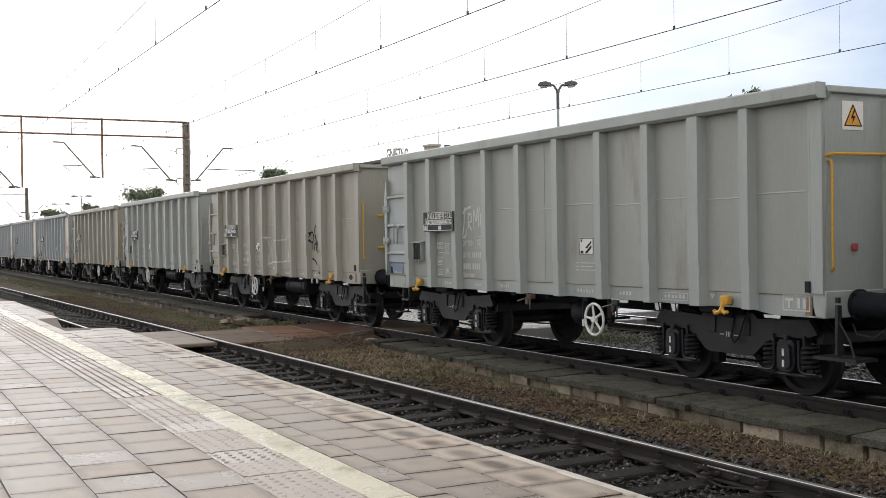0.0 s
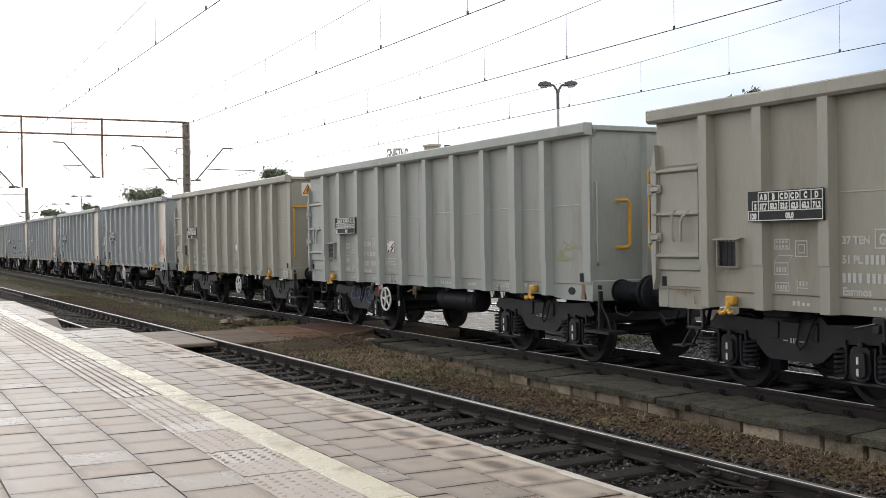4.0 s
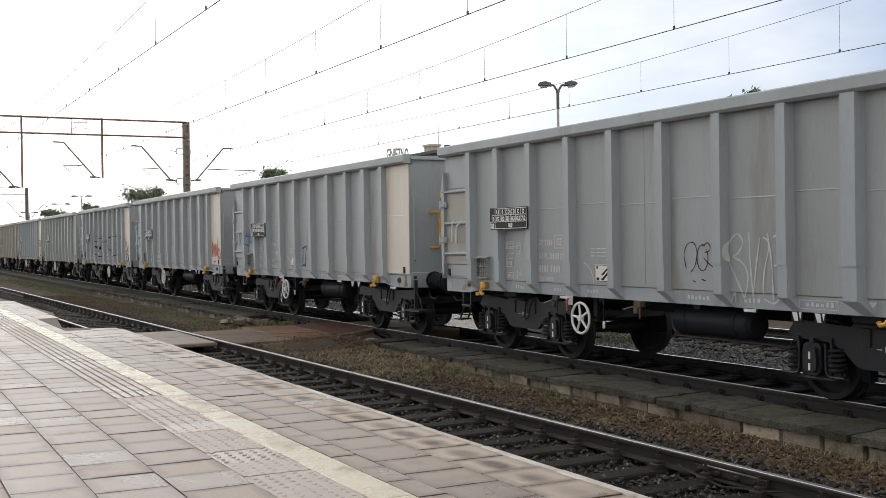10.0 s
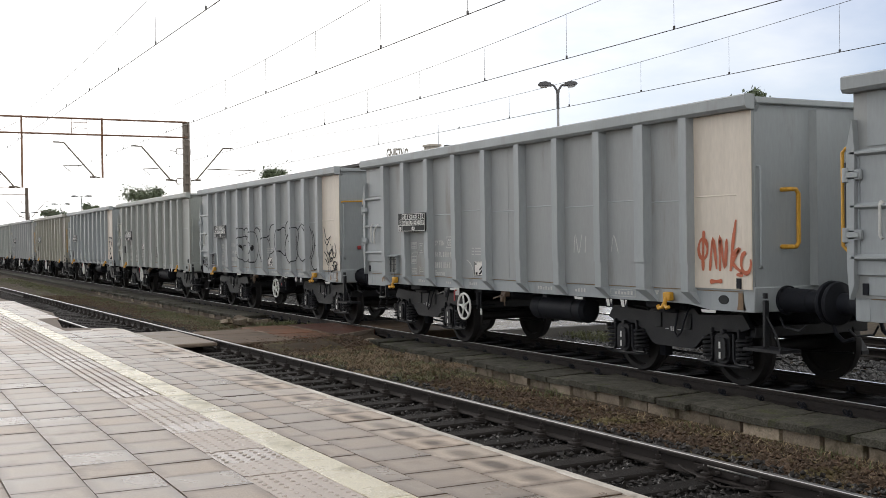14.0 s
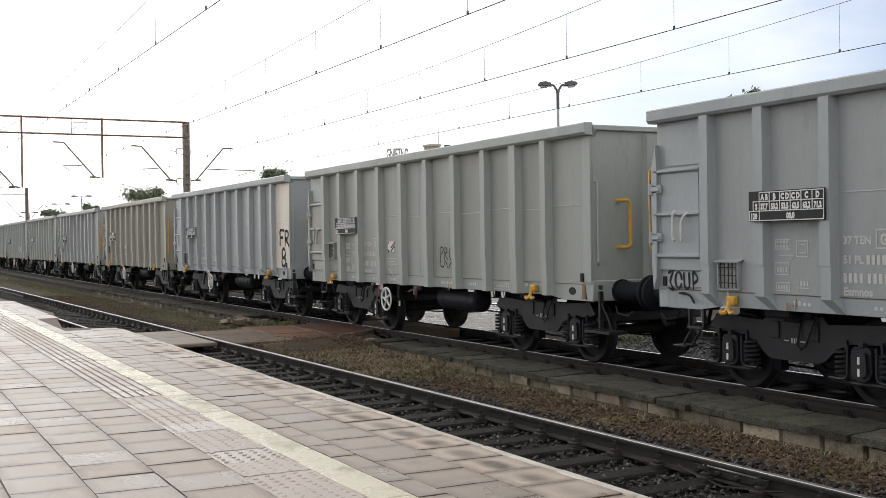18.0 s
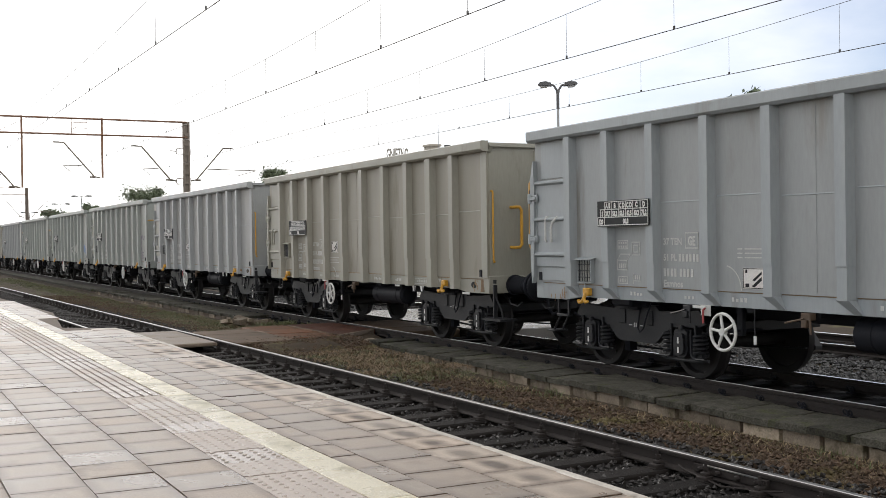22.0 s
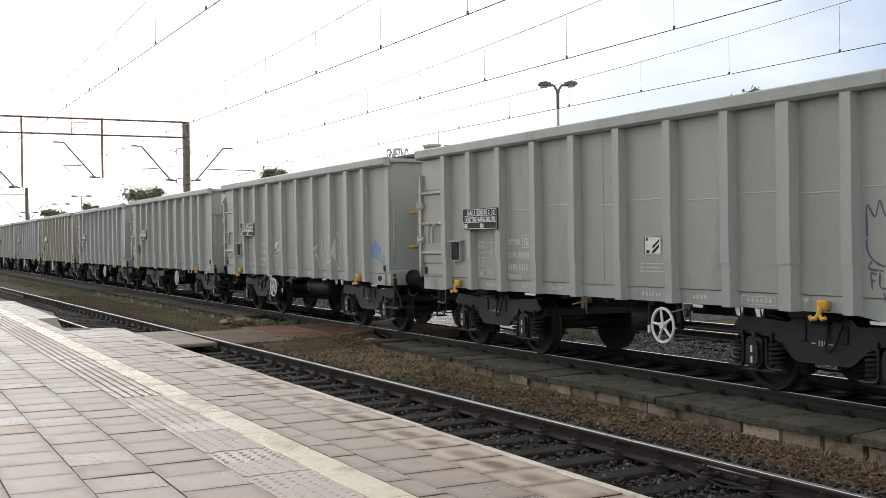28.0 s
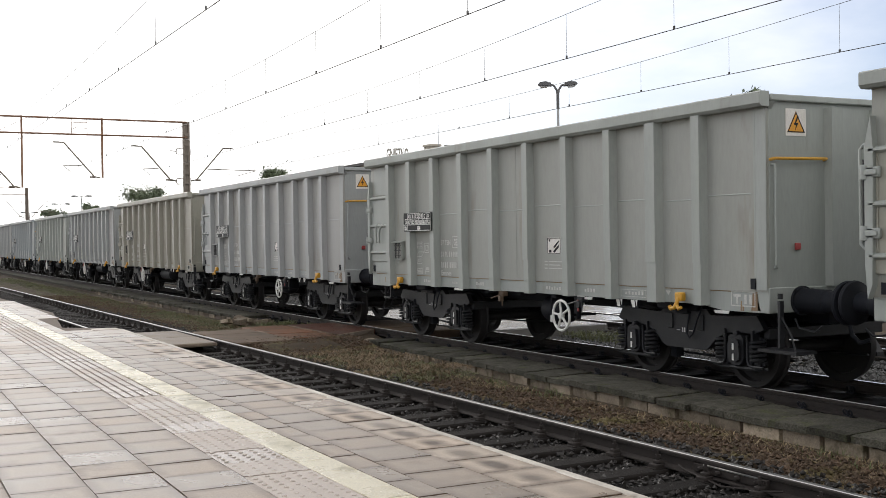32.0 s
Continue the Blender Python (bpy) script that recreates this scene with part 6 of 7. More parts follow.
def spray(w, name, label, lines, width, material, proud=0.0):
    """Sprayed strokes that follow sheet and ribs, one part."""
    s = Shape()
    for n_line, line in enumerate(lines):
        pts = smooth_line(line) if len(line) < 12 else line
        fine = [pts[0]]
        for a, b in zip(pts[:-1], pts[1:]):
            n = max(1, int(abs(b[0] - a[0]) / 0.02))
            fine += [(a[0] + (b[0] - a[0]) * i / n, a[1] + (b[1] - a[1]) * i / n) for i in range(1, n + 1)]
        v, f = [], []
        m = len(fine)
        off = 0.0042 + proud + 0.0004 * n_line
        for i, (x, z) in enumerate(fine):
            x0, z0 = fine[max(0, i - 1)]
            x1, z1 = fine[min(m - 1, i + 1)]
            d = Vector((x1 - x0, z1 - z0))
            d = d.normalized() if d.length > 1e-9 else Vector((1, 0))
            k = width * (0.5 + 0.12 * math.sin(i * 0.9 + n_line)) * (0.7 if i in (0, m - 1) else 1)
            for sg in (-1, 1):
                xx, zz = x - d.y * k * sg, z + d.x * k * sg
                v.append((xx, -skin(xx) - off - (0.014 if xx > 4.5 and w.name in PANELLED else 0.0), zz))
            if i:
                f.append((2 * i - 2, 2 * i - 1, 2 * i + 1, 2 * i))
        s.add(v, f)
    me = bpy.data.meshes.new(name)
    me.from_pydata(s.v, [], s.f)
    return part(name, me, material, w, label)


def blot(w, name, label, x0, x1, z0, z1, material, seed, count=16, width=0.06):
    """A rubbed-out patch: many short overlapping sweeps."""
    rnd = random.Random(seed)
    lines = []
    for _ in range(count):
        cx, cz = rnd.uniform(x0, x1), rnd.uniform(z0, z1)
        a = rnd.uniform(-0.5, 1.2)
        l = rnd.uniform(0.08, 0.2)
        lines.append([(cx - l * math.cos(a), cz - l * math.sin(a)), (cx, cz + rnd.uniform(-0.03, 0.03)), (cx + l * math.cos(a), cz + l * math.sin(a))])
    return tagged(spray(w, name, label, lines, width, material, 0.022 if x0 < -4.6 else 0.0), kind="stuff")


def paint_wagons():
    by = dict(WAGONS)
    w = by[0]
    spray(w, "graffiti", "faded white sprayed tag",
          [[(-2.5, 2.26), (-2.35, 2.34), (-2.2, 2.36)], [(-2.42, 2.36), (-2.44, 2.1), (-2.5, 1.86), (-2.4, 1.88), (-2.36, 2.0)], [(-2.3, 2.0), (-2.28, 2.22), (-2.2, 2.24), (-2.2, 2.12), (-2.3, 2.1), (-2.16, 1.96)],
           [(-2.1, 1.98), (-2.1, 2.3), (-2.02, 2.12), (-1.96, 2.36), (-1.93, 2.02)], [(-1.9, 2.36), (-1.86, 2.1), (-1.84, 1.92)]], 0.035, M["g_white"])
    rnd = random.Random(3)
    smear = spray(w, "paint_smear", "rubbed blue paint smear", [[(-5.42 + 0.045 * k, 1.2 + rnd.uniform(-0.01, 0.05)), (-5.42 + 0.045 * k, 1.32), (-5.42 + 0.045 * k, 1.44 + rnd.uniform(-0.08, 0.02))] for k in range(13)], 0.062, M["g_smear"], 0.0145)
    tagged(smear, kind="stuff")
    w = by[1]
    spray(w, "graffiti", "white outlined sprayed letters",
          [[(-0.15, 1.93), (-0.32, 1.94), (-0.47, 1.95)], [(-0.47, 1.95), (-0.18, 1.63), (-0.43, 1.26)], [(-0.43, 1.26), (0.11, 1.33), (0.59, 1.33)], [(-0.05, 1.88), (-0.05, 1.6), (-0.04, 1.33)], [(0.1, 1.88), (0.16, 1.6), (0.3, 1.28)], [(0.3, 1.28), (0.31, 1.6), (0.29, 1.88)], [(0.44, 1.91), (0.37, 1.6), (0.39, 1.34)], [(0.39, 1.34), (0.74, 1.34), (1.08, 1.37)], [(0.49, 1.86), (0.73, 1.87), (0.95, 1.88)], [(0.75, 1.99), (0.72, 1.67), (0.72, 1.34)], [(1.07, 1.95), (1.06, 1.87)], [(1.14, 1.95), (1.21, 1.99), (1.26, 1.9), (1.21, 1.64), (1.15, 1.37), (1.28, 1.38), (1.41, 1.39)], [(1.37, 1.99), (1.39, 1.67), (1.39, 1.38)], [(0.0, 1.17), (0.28, 1.19)], [(0.15, 1.26), (0.3, 1.19), (0.15, 1.11)]], 0.036, M["g_white"])
    spray(w, "graffiti", "black sprayed tag",
          [arc(2.78, 1.92, 0.1, 0.12, 0, 360), [(3.02, 2.2), (2.86, 1.86), (2.82, 1.62)], [(2.92, 1.62), (3.02, 1.98), (3.05, 1.6)], [(2.94, 1.74), (3.06, 1.78)], [(3.1, 1.55), (3.1, 1.84), (3.2, 1.6), (3.24, 1.86), (3.26, 1.5)],
           [(3.36, 1.6), (3.3, 1.5), (3.4, 1.46)], [(3.3, 1.52), (3.52, 1.62), (3.34, 1.7), (3.3, 1.62)], [(2.8, 1.44), (2.95, 1.4), (3.1, 1.3)], [(3.3, 1.36), (3.22, 1.24), (3.34, 1.12), (3.5, 1.14), (3.5, 1.3)]], 0.04, M["g_black"])
    w = by[4]
    spray(w, "graffiti", "orange sprayed tag on the cream panel",
          [[(4.68, 1.36), (4.76, 1.7), (4.82, 2.0), (4.82, 1.7), (4.84, 1.42)], [(4.72, 1.6), (4.86, 1.64)], [(4.92, 1.44), (4.98, 1.8), (5.04, 1.46)], [(5.1, 1.44), (5.12, 1.76), (5.22, 1.46), (5.24, 1.76)], arc(5.4, 1.56, 0.13, 0.2, 60, 400), [(5.42, 1.86), (5.42, 1.78)]], 0.03, M["g_orange"])
    spray(w, "graffiti", "thin white looping sprayed tag",
          [[(1.72, 1.8), (1.66, 1.7), (1.68, 1.5), (1.8, 1.3), (1.92, 1.1)], [(1.72, 1.8), (1.82, 1.84), (1.9, 1.74), (1.82, 1.62), (1.74, 1.58), (1.9, 1.5), (1.98, 1.34), (1.92, 1.1)], [(2.0, 1.86), (2.02, 1.5), (2.06, 1.12)], [(2.06, 1.12), (2.12, 1.5), (2.18, 1.8)],
           [(2.22, 1.8), (2.32, 1.72), (2.24, 1.4), (2.22, 1.14)], [(2.3, 1.84), (2.36, 1.5), (2.38, 1.1)], [(2.38, 1.8), (2.5, 1.82), (2.54, 1.7)], [(2.4, 1.48), (2.52, 1.5)], [(1.7, 1.04), (1.76, 1.16), (1.78, 1.04)], [(2.24, 1.1), (2.4, 1.06), (2.5, 1.14)]], 0.02, M["faded"])
    spray(w, "graffiti", "dark looping sprayed tag",
          [[(0.9, 1.42), (0.86, 1.6), (0.92, 1.72), (1.04, 1.74), (1.1, 1.62), (1.06, 1.46), (0.98, 1.38)], arc(1.2, 1.56, 0.1, 0.16, 60, 400), [(1.2, 1.7), (1.3, 1.74), (1.34, 1.66), (1.24, 1.62)], [(1.22, 1.56), (1.3, 1.5), (1.4, 1.44)], [(1.02, 1.28), (1.08, 1.26)], [(1.18, 1.3), (1.26, 1.28)]], 0.013, M["plate"])
    w = by[5]
    spray(w, "graffiti", "blue sprayed tag beside the load plate", [[(-4.44, 2.12), (-4.42, 1.98), (-4.32, 2.0), (-4.28, 2.14), (-4.3, 1.86), (-4.38, 1.74), (-4.46, 1.8)], [(-4.2, 2.06), (-4.2, 1.84), (-4.1, 1.84), (-4.1, 2.08)], [(-4.03, 1.84), (-4.0, 2.1), (-3.92, 1.86), (-3.88, 2.14)], [(-3.84, 1.86), (-3.8, 2.1), (-3.78, 1.9)]], 0.03, M["g_blue"])
    spray(w, "graffiti", "navy sprayed square", [[(-0.27, 1.66), (-0.1, 1.7), (0.02, 1.72)], [(0.0, 1.7), (-0.04, 1.5), (-0.06, 1.24)], [(-0.28, 1.26), (-0.16, 1.28), (-0.06, 1.26)], [(-0.2, 1.64), (-0.22, 1.45), (-0.24, 1.28)]], 0.045, M["g_navy"])
    w = by[6]
    spray(w, "graffiti", "red-orange sprayed tag on the cream panel",
          [arc(4.68, 1.66, 0.08, 0.12, 0, 360), [(4.7, 1.88), (4.68, 1.6), (4.68, 1.4)], [(4.8, 1.4), (4.86, 1.78), (4.92, 1.42)], [(4.98, 1.4), (4.98, 1.8), (5.06, 1.44), (5.1, 1.78)], [(5.26, 2.0), (5.2, 1.7), (5.16, 1.4)], [(5.18, 1.58), (5.32, 1.66), (5.2, 1.5), (5.36, 1.38), (5.26, 1.36)], arc(5.42, 1.5, 0.08, 0.12, 90, 380), [(4.8, 1.27), (5.02, 1.28)]], 0.046, M["g_orange"])
    spray(w, "graffiti", "faint white sprayed tag", [[(1.9, 1.6), (1.94, 1.86), (2.02, 1.6), (2.1, 1.86)], [(2.18, 1.6), (2.2, 1.84)], [(2.8, 1.62), (2.86, 1.84), (2.96, 1.6)]], 0.016, M["faded"])
    w = by[7]
    k = 0.028
    spray(w, "graffiti", "large rounded black outline lettering",
          [arc(-1.52, 2.02, 0.26, 0.19, 190, 20), arc(-1.12, 2.02, 0.22, 0.19, 160, -20), [(-1.84, 1.98), (-1.78, 1.84), (-1.82, 1.76)], arc(-1.22, 1.66, 0.46, 0.36, 165, 385), arc(-1.24, 1.85, 0.46, 0.14, 150, 40), [(-1.52, 1.78), (-1.44, 1.6), (-1.36, 1.74), (-1.16, 1.74)],
           [(-1.26, 2.06), (-1.14, 1.96), (-1.06, 1.88)], arc(-0.5, 1.7, 0.4, 0.4, 100, -260, 26), arc(-0.56, 1.68, 0.1, 0.15, 0, 360), arc(-0.2, 2.02, 0.26, 0.18, 150, 20), arc(0.12, 1.98, 0.2, 0.18, 120, 0), [(-0.08, 1.62), (0.1, 1.4), (0.34, 1.32), (0.52, 1.34)],
           [(0.24, 1.84), (0.3, 1.66), (0.36, 1.86), (0.6, 1.94), (0.84, 2.0)], arc(0.56, 1.64, 0.3, 0.28, 70, -75), arc(1.12, 2.0, 0.32, 0.26, 215, -10), [(1.42, 1.98), (1.36, 1.78), (1.16, 1.6), (0.86, 1.52)]], k, M["g_black"])
    spray(w, "graffiti", "second rounded black outline lettering",
          [arc(1.86, 1.86, 0.34, 0.32, 60, 250), [(1.74, 1.56), (1.9, 1.5), (2.04, 1.5)], arc(2.28, 2.12, 0.26, 0.2, 200, 10), [(2.02, 2.12), (2.06, 2.02), (2.0, 1.98)], arc(2.44, 1.66, 0.46, 0.36, 120, 385), arc(2.26, 1.8, 0.22, 0.2, 200, 60), [(2.24, 1.84), (2.34, 1.64), (2.44, 1.82), (2.6, 1.84)],
           [(2.3, 2.08), (2.38, 2.0), (2.42, 1.96)], arc(2.74, 1.96, 0.22, 0.2, 120, -60), arc(3.34, 1.8, 0.56, 0.45, 140, -200, 26), arc(3.3, 1.8, 0.12, 0.2, 90, 270), [(3.34, 2.22), (3.5, 2.16), (3.62, 2.08)], arc(3.5, 1.78, 0.5, 0.42, 45, -60), arc(4.02, 1.46, 0.26, 0.28, 100, -180)], k, M["g_black"])
    spray(w, "graffiti", "black scrawl on the cream panel",
          [[(4.62, 2.14), (4.74, 1.9), (4.84, 1.86), (4.96, 1.92)], [(4.66, 1.86), (4.8, 1.74), (5.02, 1.94)], arc(4.92, 1.66, 0.14, 0.12, 120, 420), arc(5.06, 1.54, 0.12, 0.1, 0, 330), [(4.62, 1.6), (4.78, 1.5), (4.88, 1.36), (4.92, 1.6), (4.88, 1.1)], arc(5.22, 1.62, 0.1, 0.16, 130, 430), [(5.1, 1.4), (4.96, 1.38), (5.08, 1.46), (5.2, 1.3), (5.08, 1.3)], arc(5.26, 1.3, 0.12, 0.08, 0, 300), [(5.02, 1.26), (5.02, 1.16), (5.2, 1.2), (5.36, 1.22)], [(4.66, 1.44), (4.76, 1.4), (4.84, 1.3)]], 0.028, M["g_black"])
    spray(w, "graffiti", "black tag on the door", [[(-5.3, 1.36), (-5.2, 1.4), (-5.26, 1.26), (-5.2, 1.16), (-5.3, 1.18)], arc(-5.1, 1.28, 0.06, 0.1, 0, 340), [(-5.0, 1.38), (-4.98, 1.2), (-4.9, 1.2), (-4.9, 1.38)], [(-4.82, 1.16), (-4.82, 1.38), (-4.74, 1.3), (-4.82, 1.24)], [(-5.1, 1.12), (-4.9, 1.1), (-4.8, 1.0)]], 0.034, M["g_black"], 0.0145)
    w = by[8]
    spray(w, "graffiti", "faint dark sprayed tag", [[(0.9, 1.4), (0.92, 1.7)], [(0.92, 1.7), (1.02, 1.66), (0.94, 1.56)], [(1.06, 1.44), (1.08, 1.68), (1.16, 1.62), (1.08, 1.56), (1.2, 1.46)], arc(1.3, 1.58, 0.06, 0.1, 90, 430), [(0.86, 1.4), (1.0, 1.34), (1.1, 1.44), (1.2, 1.32), (1.3, 1.42), (1.42, 1.4)]], 0.02, M["plate"])
    w = by[9]
    spray(w, "graffiti", "bold black sprayed letters and figure on the cream panel",
          [[(4.84, 1.72), (4.85, 1.9), (4.84, 2.1)], [(4.84, 2.1), (5.0, 2.11), (5.16, 2.1)], [(4.85, 1.92), (4.96, 1.93), (5.08, 1.92)], [(5.22, 1.72), (5.23, 1.9), (5.22, 2.1)], [(5.22, 2.08), (5.4, 2.08), (5.44, 1.98), (5.36, 1.9), (5.24, 1.9), (5.36, 1.82), (5.5, 1.72)],
           arc(5.1, 1.55, 0.12, 0.11, -90, 270), arc(5.1, 1.34, 0.14, 0.11, 90, 450)], 0.065, M["g_black"])
    w = by[12]
    spray(w, "graffiti", "purple sprayed face outline with letters",
          [[(4.6, 1.78), (4.6, 2.1), (4.7, 1.98), (4.76, 2.14), (4.84, 1.98), (5.0, 2.0), (5.12, 2.1), (5.12, 1.9)], arc(4.86, 1.72, 0.27, 0.24, 170, 370), [(4.66, 1.54), (4.62, 1.46), (4.8, 1.44)],
           [(4.64, 1.42), (4.66, 1.25)], [(4.64, 1.42), (4.72, 1.4)], [(4.64, 1.34), (4.7, 1.34)], [(4.76, 1.42), (4.76, 1.28), (4.86, 1.28), (4.86, 1.42)], [(4.94, 1.42), (4.94, 1.26)], [(5.04, 1.42), (4.96, 1.34), (5.06, 1.26)], [(4.8, 1.22), (4.84, 1.12)], [(4.96, 1.2), (5.0, 1.1)]], 0.022, M["g_purple"])
    w = by[13]
    spray(w, "graffiti", "bright blue sprayed scribble",
          [[(4.62, 1.5), (4.68, 1.72), (4.76, 1.5), (4.82, 1.74), (4.9, 1.5), (4.98, 1.72), (5.04, 1.52), (5.1, 1.66)], [(4.6, 1.62), (4.76, 1.66), (4.94, 1.6), (5.12, 1.62)], [(4.64, 1.8), (4.68, 1.6), (4.66, 1.46)], [(4.7, 1.56), (4.86, 1.8), (4.88, 1.54)], [(4.92, 1.78), (5.0, 1.58), (5.08, 1.7)], [(4.66, 1.44), (4.84, 1.5), (5.0, 1.44)], arc(5.2, 1.44, 0.1, 0.06, 90, 430), [(4.72, 1.7), (4.84, 1.62), (5.0, 1.66)]], 0.045, M["g_bright"])
    spray(w, "graffiti", "thin white sprayed lettering", [[(1.76, 1.24), (1.64, 1.6), (1.78, 1.86), (1.9, 1.76), (1.8, 1.6), (1.96, 1.5), (1.94, 1.3), (1.8, 1.2)], [(2.1, 1.9), (2.12, 1.7)], [(2.28, 1.9), (2.26, 1.5), (2.3, 1.3)], [(2.48, 1.9), (2.62, 1.94), (2.5, 1.6)], arc(2.86, 1.6, 0.16, 0.4, 60, 420), [(2.06, 1.26), (2.2, 1.34), (2.4, 1.3), (2.7, 1.4)]], 0.024, M["g_white"])
    # rust and rubbed paint along the lower edges
    rnd = random.Random(31)
    for idx, w in WAGONS:
        worn = dict((r[0], r[2]) for r in FLEET)[idx] in ("brown", "grey")
        for k in range(5 if worn else 2):
            x = rnd.choice((5.12, -4.75, -4.95, rnd.uniform(-5.2, 5.2), rnd.uniform(-4, 5)))
            z = rnd.uniform(1.0, 1.2) if abs(x) > 4.4 else rnd.uniform(1.02, 1.14)
            lines = []
            for _ in range(rnd.randint(3, 6)):
                cx, cz, h = x + rnd.gauss(0, 0.06), z + rnd.gauss(0, 0.03), rnd.uniform(0.03, 0.12)
                lines.append([(cx, cz), (cx + rnd.uniform(-0.012, 0.012), cz - h * 0.5), (cx, max(cz - h, BOT + 0.01 if abs(x) < 4.4 else 0.95))])
            tagged(spray(w, "rust_streak", "brown rust streaks", lines, 0.02, M["rustpatch"]), kind="stuff")
    w = by[2]
    blot(w, "paint_smear", "faint yellow-green paint smear", 4.7, 5.2, 1.45, 1.75, M["g_yellow"], 9, 9, 0.035)
    bo = [c for c in w.children if c.name.startswith("bogie")][0]
    s = Shape()
    for line in ([(-0.55, 0.62), (-0.4, 0.8), (-0.35, 0.6), (-0.5, 0.66)], [(-0.25, 0.6), (-0.2, 0.8), (-0.1, 0.6)], [(0.0, 0.8), (0.02, 0.56), (0.14, 0.8), (0.16, 0.54)], [(0.3, 0.66), (0.5, 0.74), (0.4, 0.8), (0.34, 0.6), (0.6, 0.56), (0.7, 0.66)]):
        pts = smooth_line(line)
        for a, b in zip(pts[:-1], pts[1:]):
            d = Vector((b[0] - a[0], b[1] - a[1])).normalized() * 0.014
            s.add([(a[0] - d.y, -1.026, a[1] + d.x), (b[0] - d.y, -1.026, b[1] + d.x), (b[0] + d.y, -1.026, b[1] - d.x), (a[0] + d.y, -1.026, a[1] - d.x)], [(0, 1, 2, 3)])
    part("graffiti", s, M["g_blue"], bo, "blue sprayed tag on the bogie frame")


paint_wagons()

# how high each body rides on its springs
RIDE = {3: 0.022, 12: 0.04, 13: 0.046, 14: 0.04, 6: 0.036}
for idx, w in WAGONS:
    for ob in w.children:
        if not ob.name.startswith("bogie"):
            ob.matrix_basis = Matrix.Translation((0, 0, RIDE.get(idx, 0.03))) @ ob.matrix_basis


# ------------------------------------------------------------------ overhead line
def lattice(s, p0, p1, depth_dir, d, step, r):
    """Two chords and zigzag bracing between them."""
    a, b, k = Vector(p0), Vector(p1), Vector(depth_dir) * d
    s.tube([a, b], r, 5).tube([a + k, b + k], r, 5)
    n = max(1, int((b - a).length / step))
    for i in range(n):
        u, v = a.lerp(b, i / n), a.lerp(b, (i + 1) / n)
        s.tube([u, v + k] if i % 2 else [u + k, v], r * 0.22, 4)


def cantilever(parent, x, y0, z0, side, reach):
    """Slanting bracket tube with its top arm, insulator and steady arm; side: the way it points."""
    part("bracket", Shape().tube([(x, y0, z0), (x, y0 + side * 0.25, z0 + 0.05), (x, y0 + side * 1.5, z0 + 1.5), (x, y0 + side * 1.95, z0 + 1.52)], 0.036, 6), M["mast"], parent, "slanting bracket tube")
    part("steady_arm", Shape().tube([(x, y0 + side * 0.75, z0 + 0.54), (x, y0 + side * (0.75 + reach), z0 + 0.5)], 0.02, 5), M["mast"], parent)
    part("registration_arm", Shape().tube([(x, y0 + side * (0.75 + reach), z0 + 0.5), (x + 0.1, y0 + side * (0.75 + reach * 0.6), z0 + 0.24)], 0.014, 5), M["mast"], parent)
    part("insulator", Shape().lathe([(0.0, 0.035), (0.04, 0.055), (0.08, 0.035), (0.12, 0.055), (0.16, 0.035), (0.2, 0.055), (0.24, 0.035)], (x, y0 + side * 0.2 - (0.24 if side < 0 else 0), z0 + 0.03), 1, 8), M["mast"], parent)


def portal(x, y_post, y_far, top, depth, drops, cants, label):
    g = thing("line_portal", label, "line portal", "portals over the tracks")
    post = Shape()
    for dy in (-0.11, 0.11):
        post.box(x - 0.09, x + 0.09, y_post + dy - 0.04, y_post + dy + 0.04, -0.4, top + 0.02, 0.01)
    post.box(x - 0.03, x + 0.03, y_post - 0.09, y_post + 0.09, -0.4, top)
    for i in range(16):
        z = 0.2 + i * (top - 0.4) / 16
        post.box(x - 0.115, x + 0.115, y_post - 0.1, y_post + 0.1, z, z + 0.1)
    part("mast", post, M["mast"], g, "riveted grey steel mast")
    beam = Shape()
    for dx in (-0.13, 0.13):
        lattice(beam, (x + dx, y_post, top), (x + dx, y_far, top), (0, 0, -1), depth, 1.3, 0.028)
    part("beam", beam, M["gantry"], g, "rust-brown lattice beam")
    for y, z1 in drops:
        part("drop_post", Shape().box(x - 0.045, x + 0.045, y - 0.04, y + 0.04, z1, top + 0.05, 0.01), M["gantry"], g, "hanging post")
    for y0, z0, side, reach in cants:
        cantilever(g, x, y0, z0, side, reach)
    for z in (top - 2.55, top - 1.2):
        part("collar", Shape().tube([(x, y_post + 0.2, z), (x, y_post - 0.42, z), (x, y_post - 0.46, z - 0.04), (x, y_post - 0.46, z - 0.2), (x, y_post - 0.42, z - 0.24), (x, y_post + 0.2, z - 0.24)], 0.022, 6, closed=True), M["mast"], g, "bolted hoop round the mast")
        part("stub", Shape().tube([(x, y_post - 0.46, z - 0.12), (x, y_post - 0.75, z - 0.1)], 0.02, 5), M["mast"], g)
    # caged ladder piece hung in the beam
    cage = Shape()
    for y in (y_far + (y_post - y_far) * 0.735, y_far + (y_post - y_far) * 0.77):
        cage.tube([(x, y, top), (x, y, top - depth)], 0.018, 5)
    for q in (0.25, 0.6):
        cage.tube([(x, y_far + (y_post - y_far) * 0.735, top - depth * q), (x, y_far + (y_post - y_far) * 0.77, top - depth * q)], 0.014, 5)
    part("cage", cage, M["gantry"], g)
    part("far_mast", Shape().box(x - 0.15, x + 0.15, y_far - 0.2, y_far + 0.2, -0.4, top, 0.02), M["mast"], g)
    return g


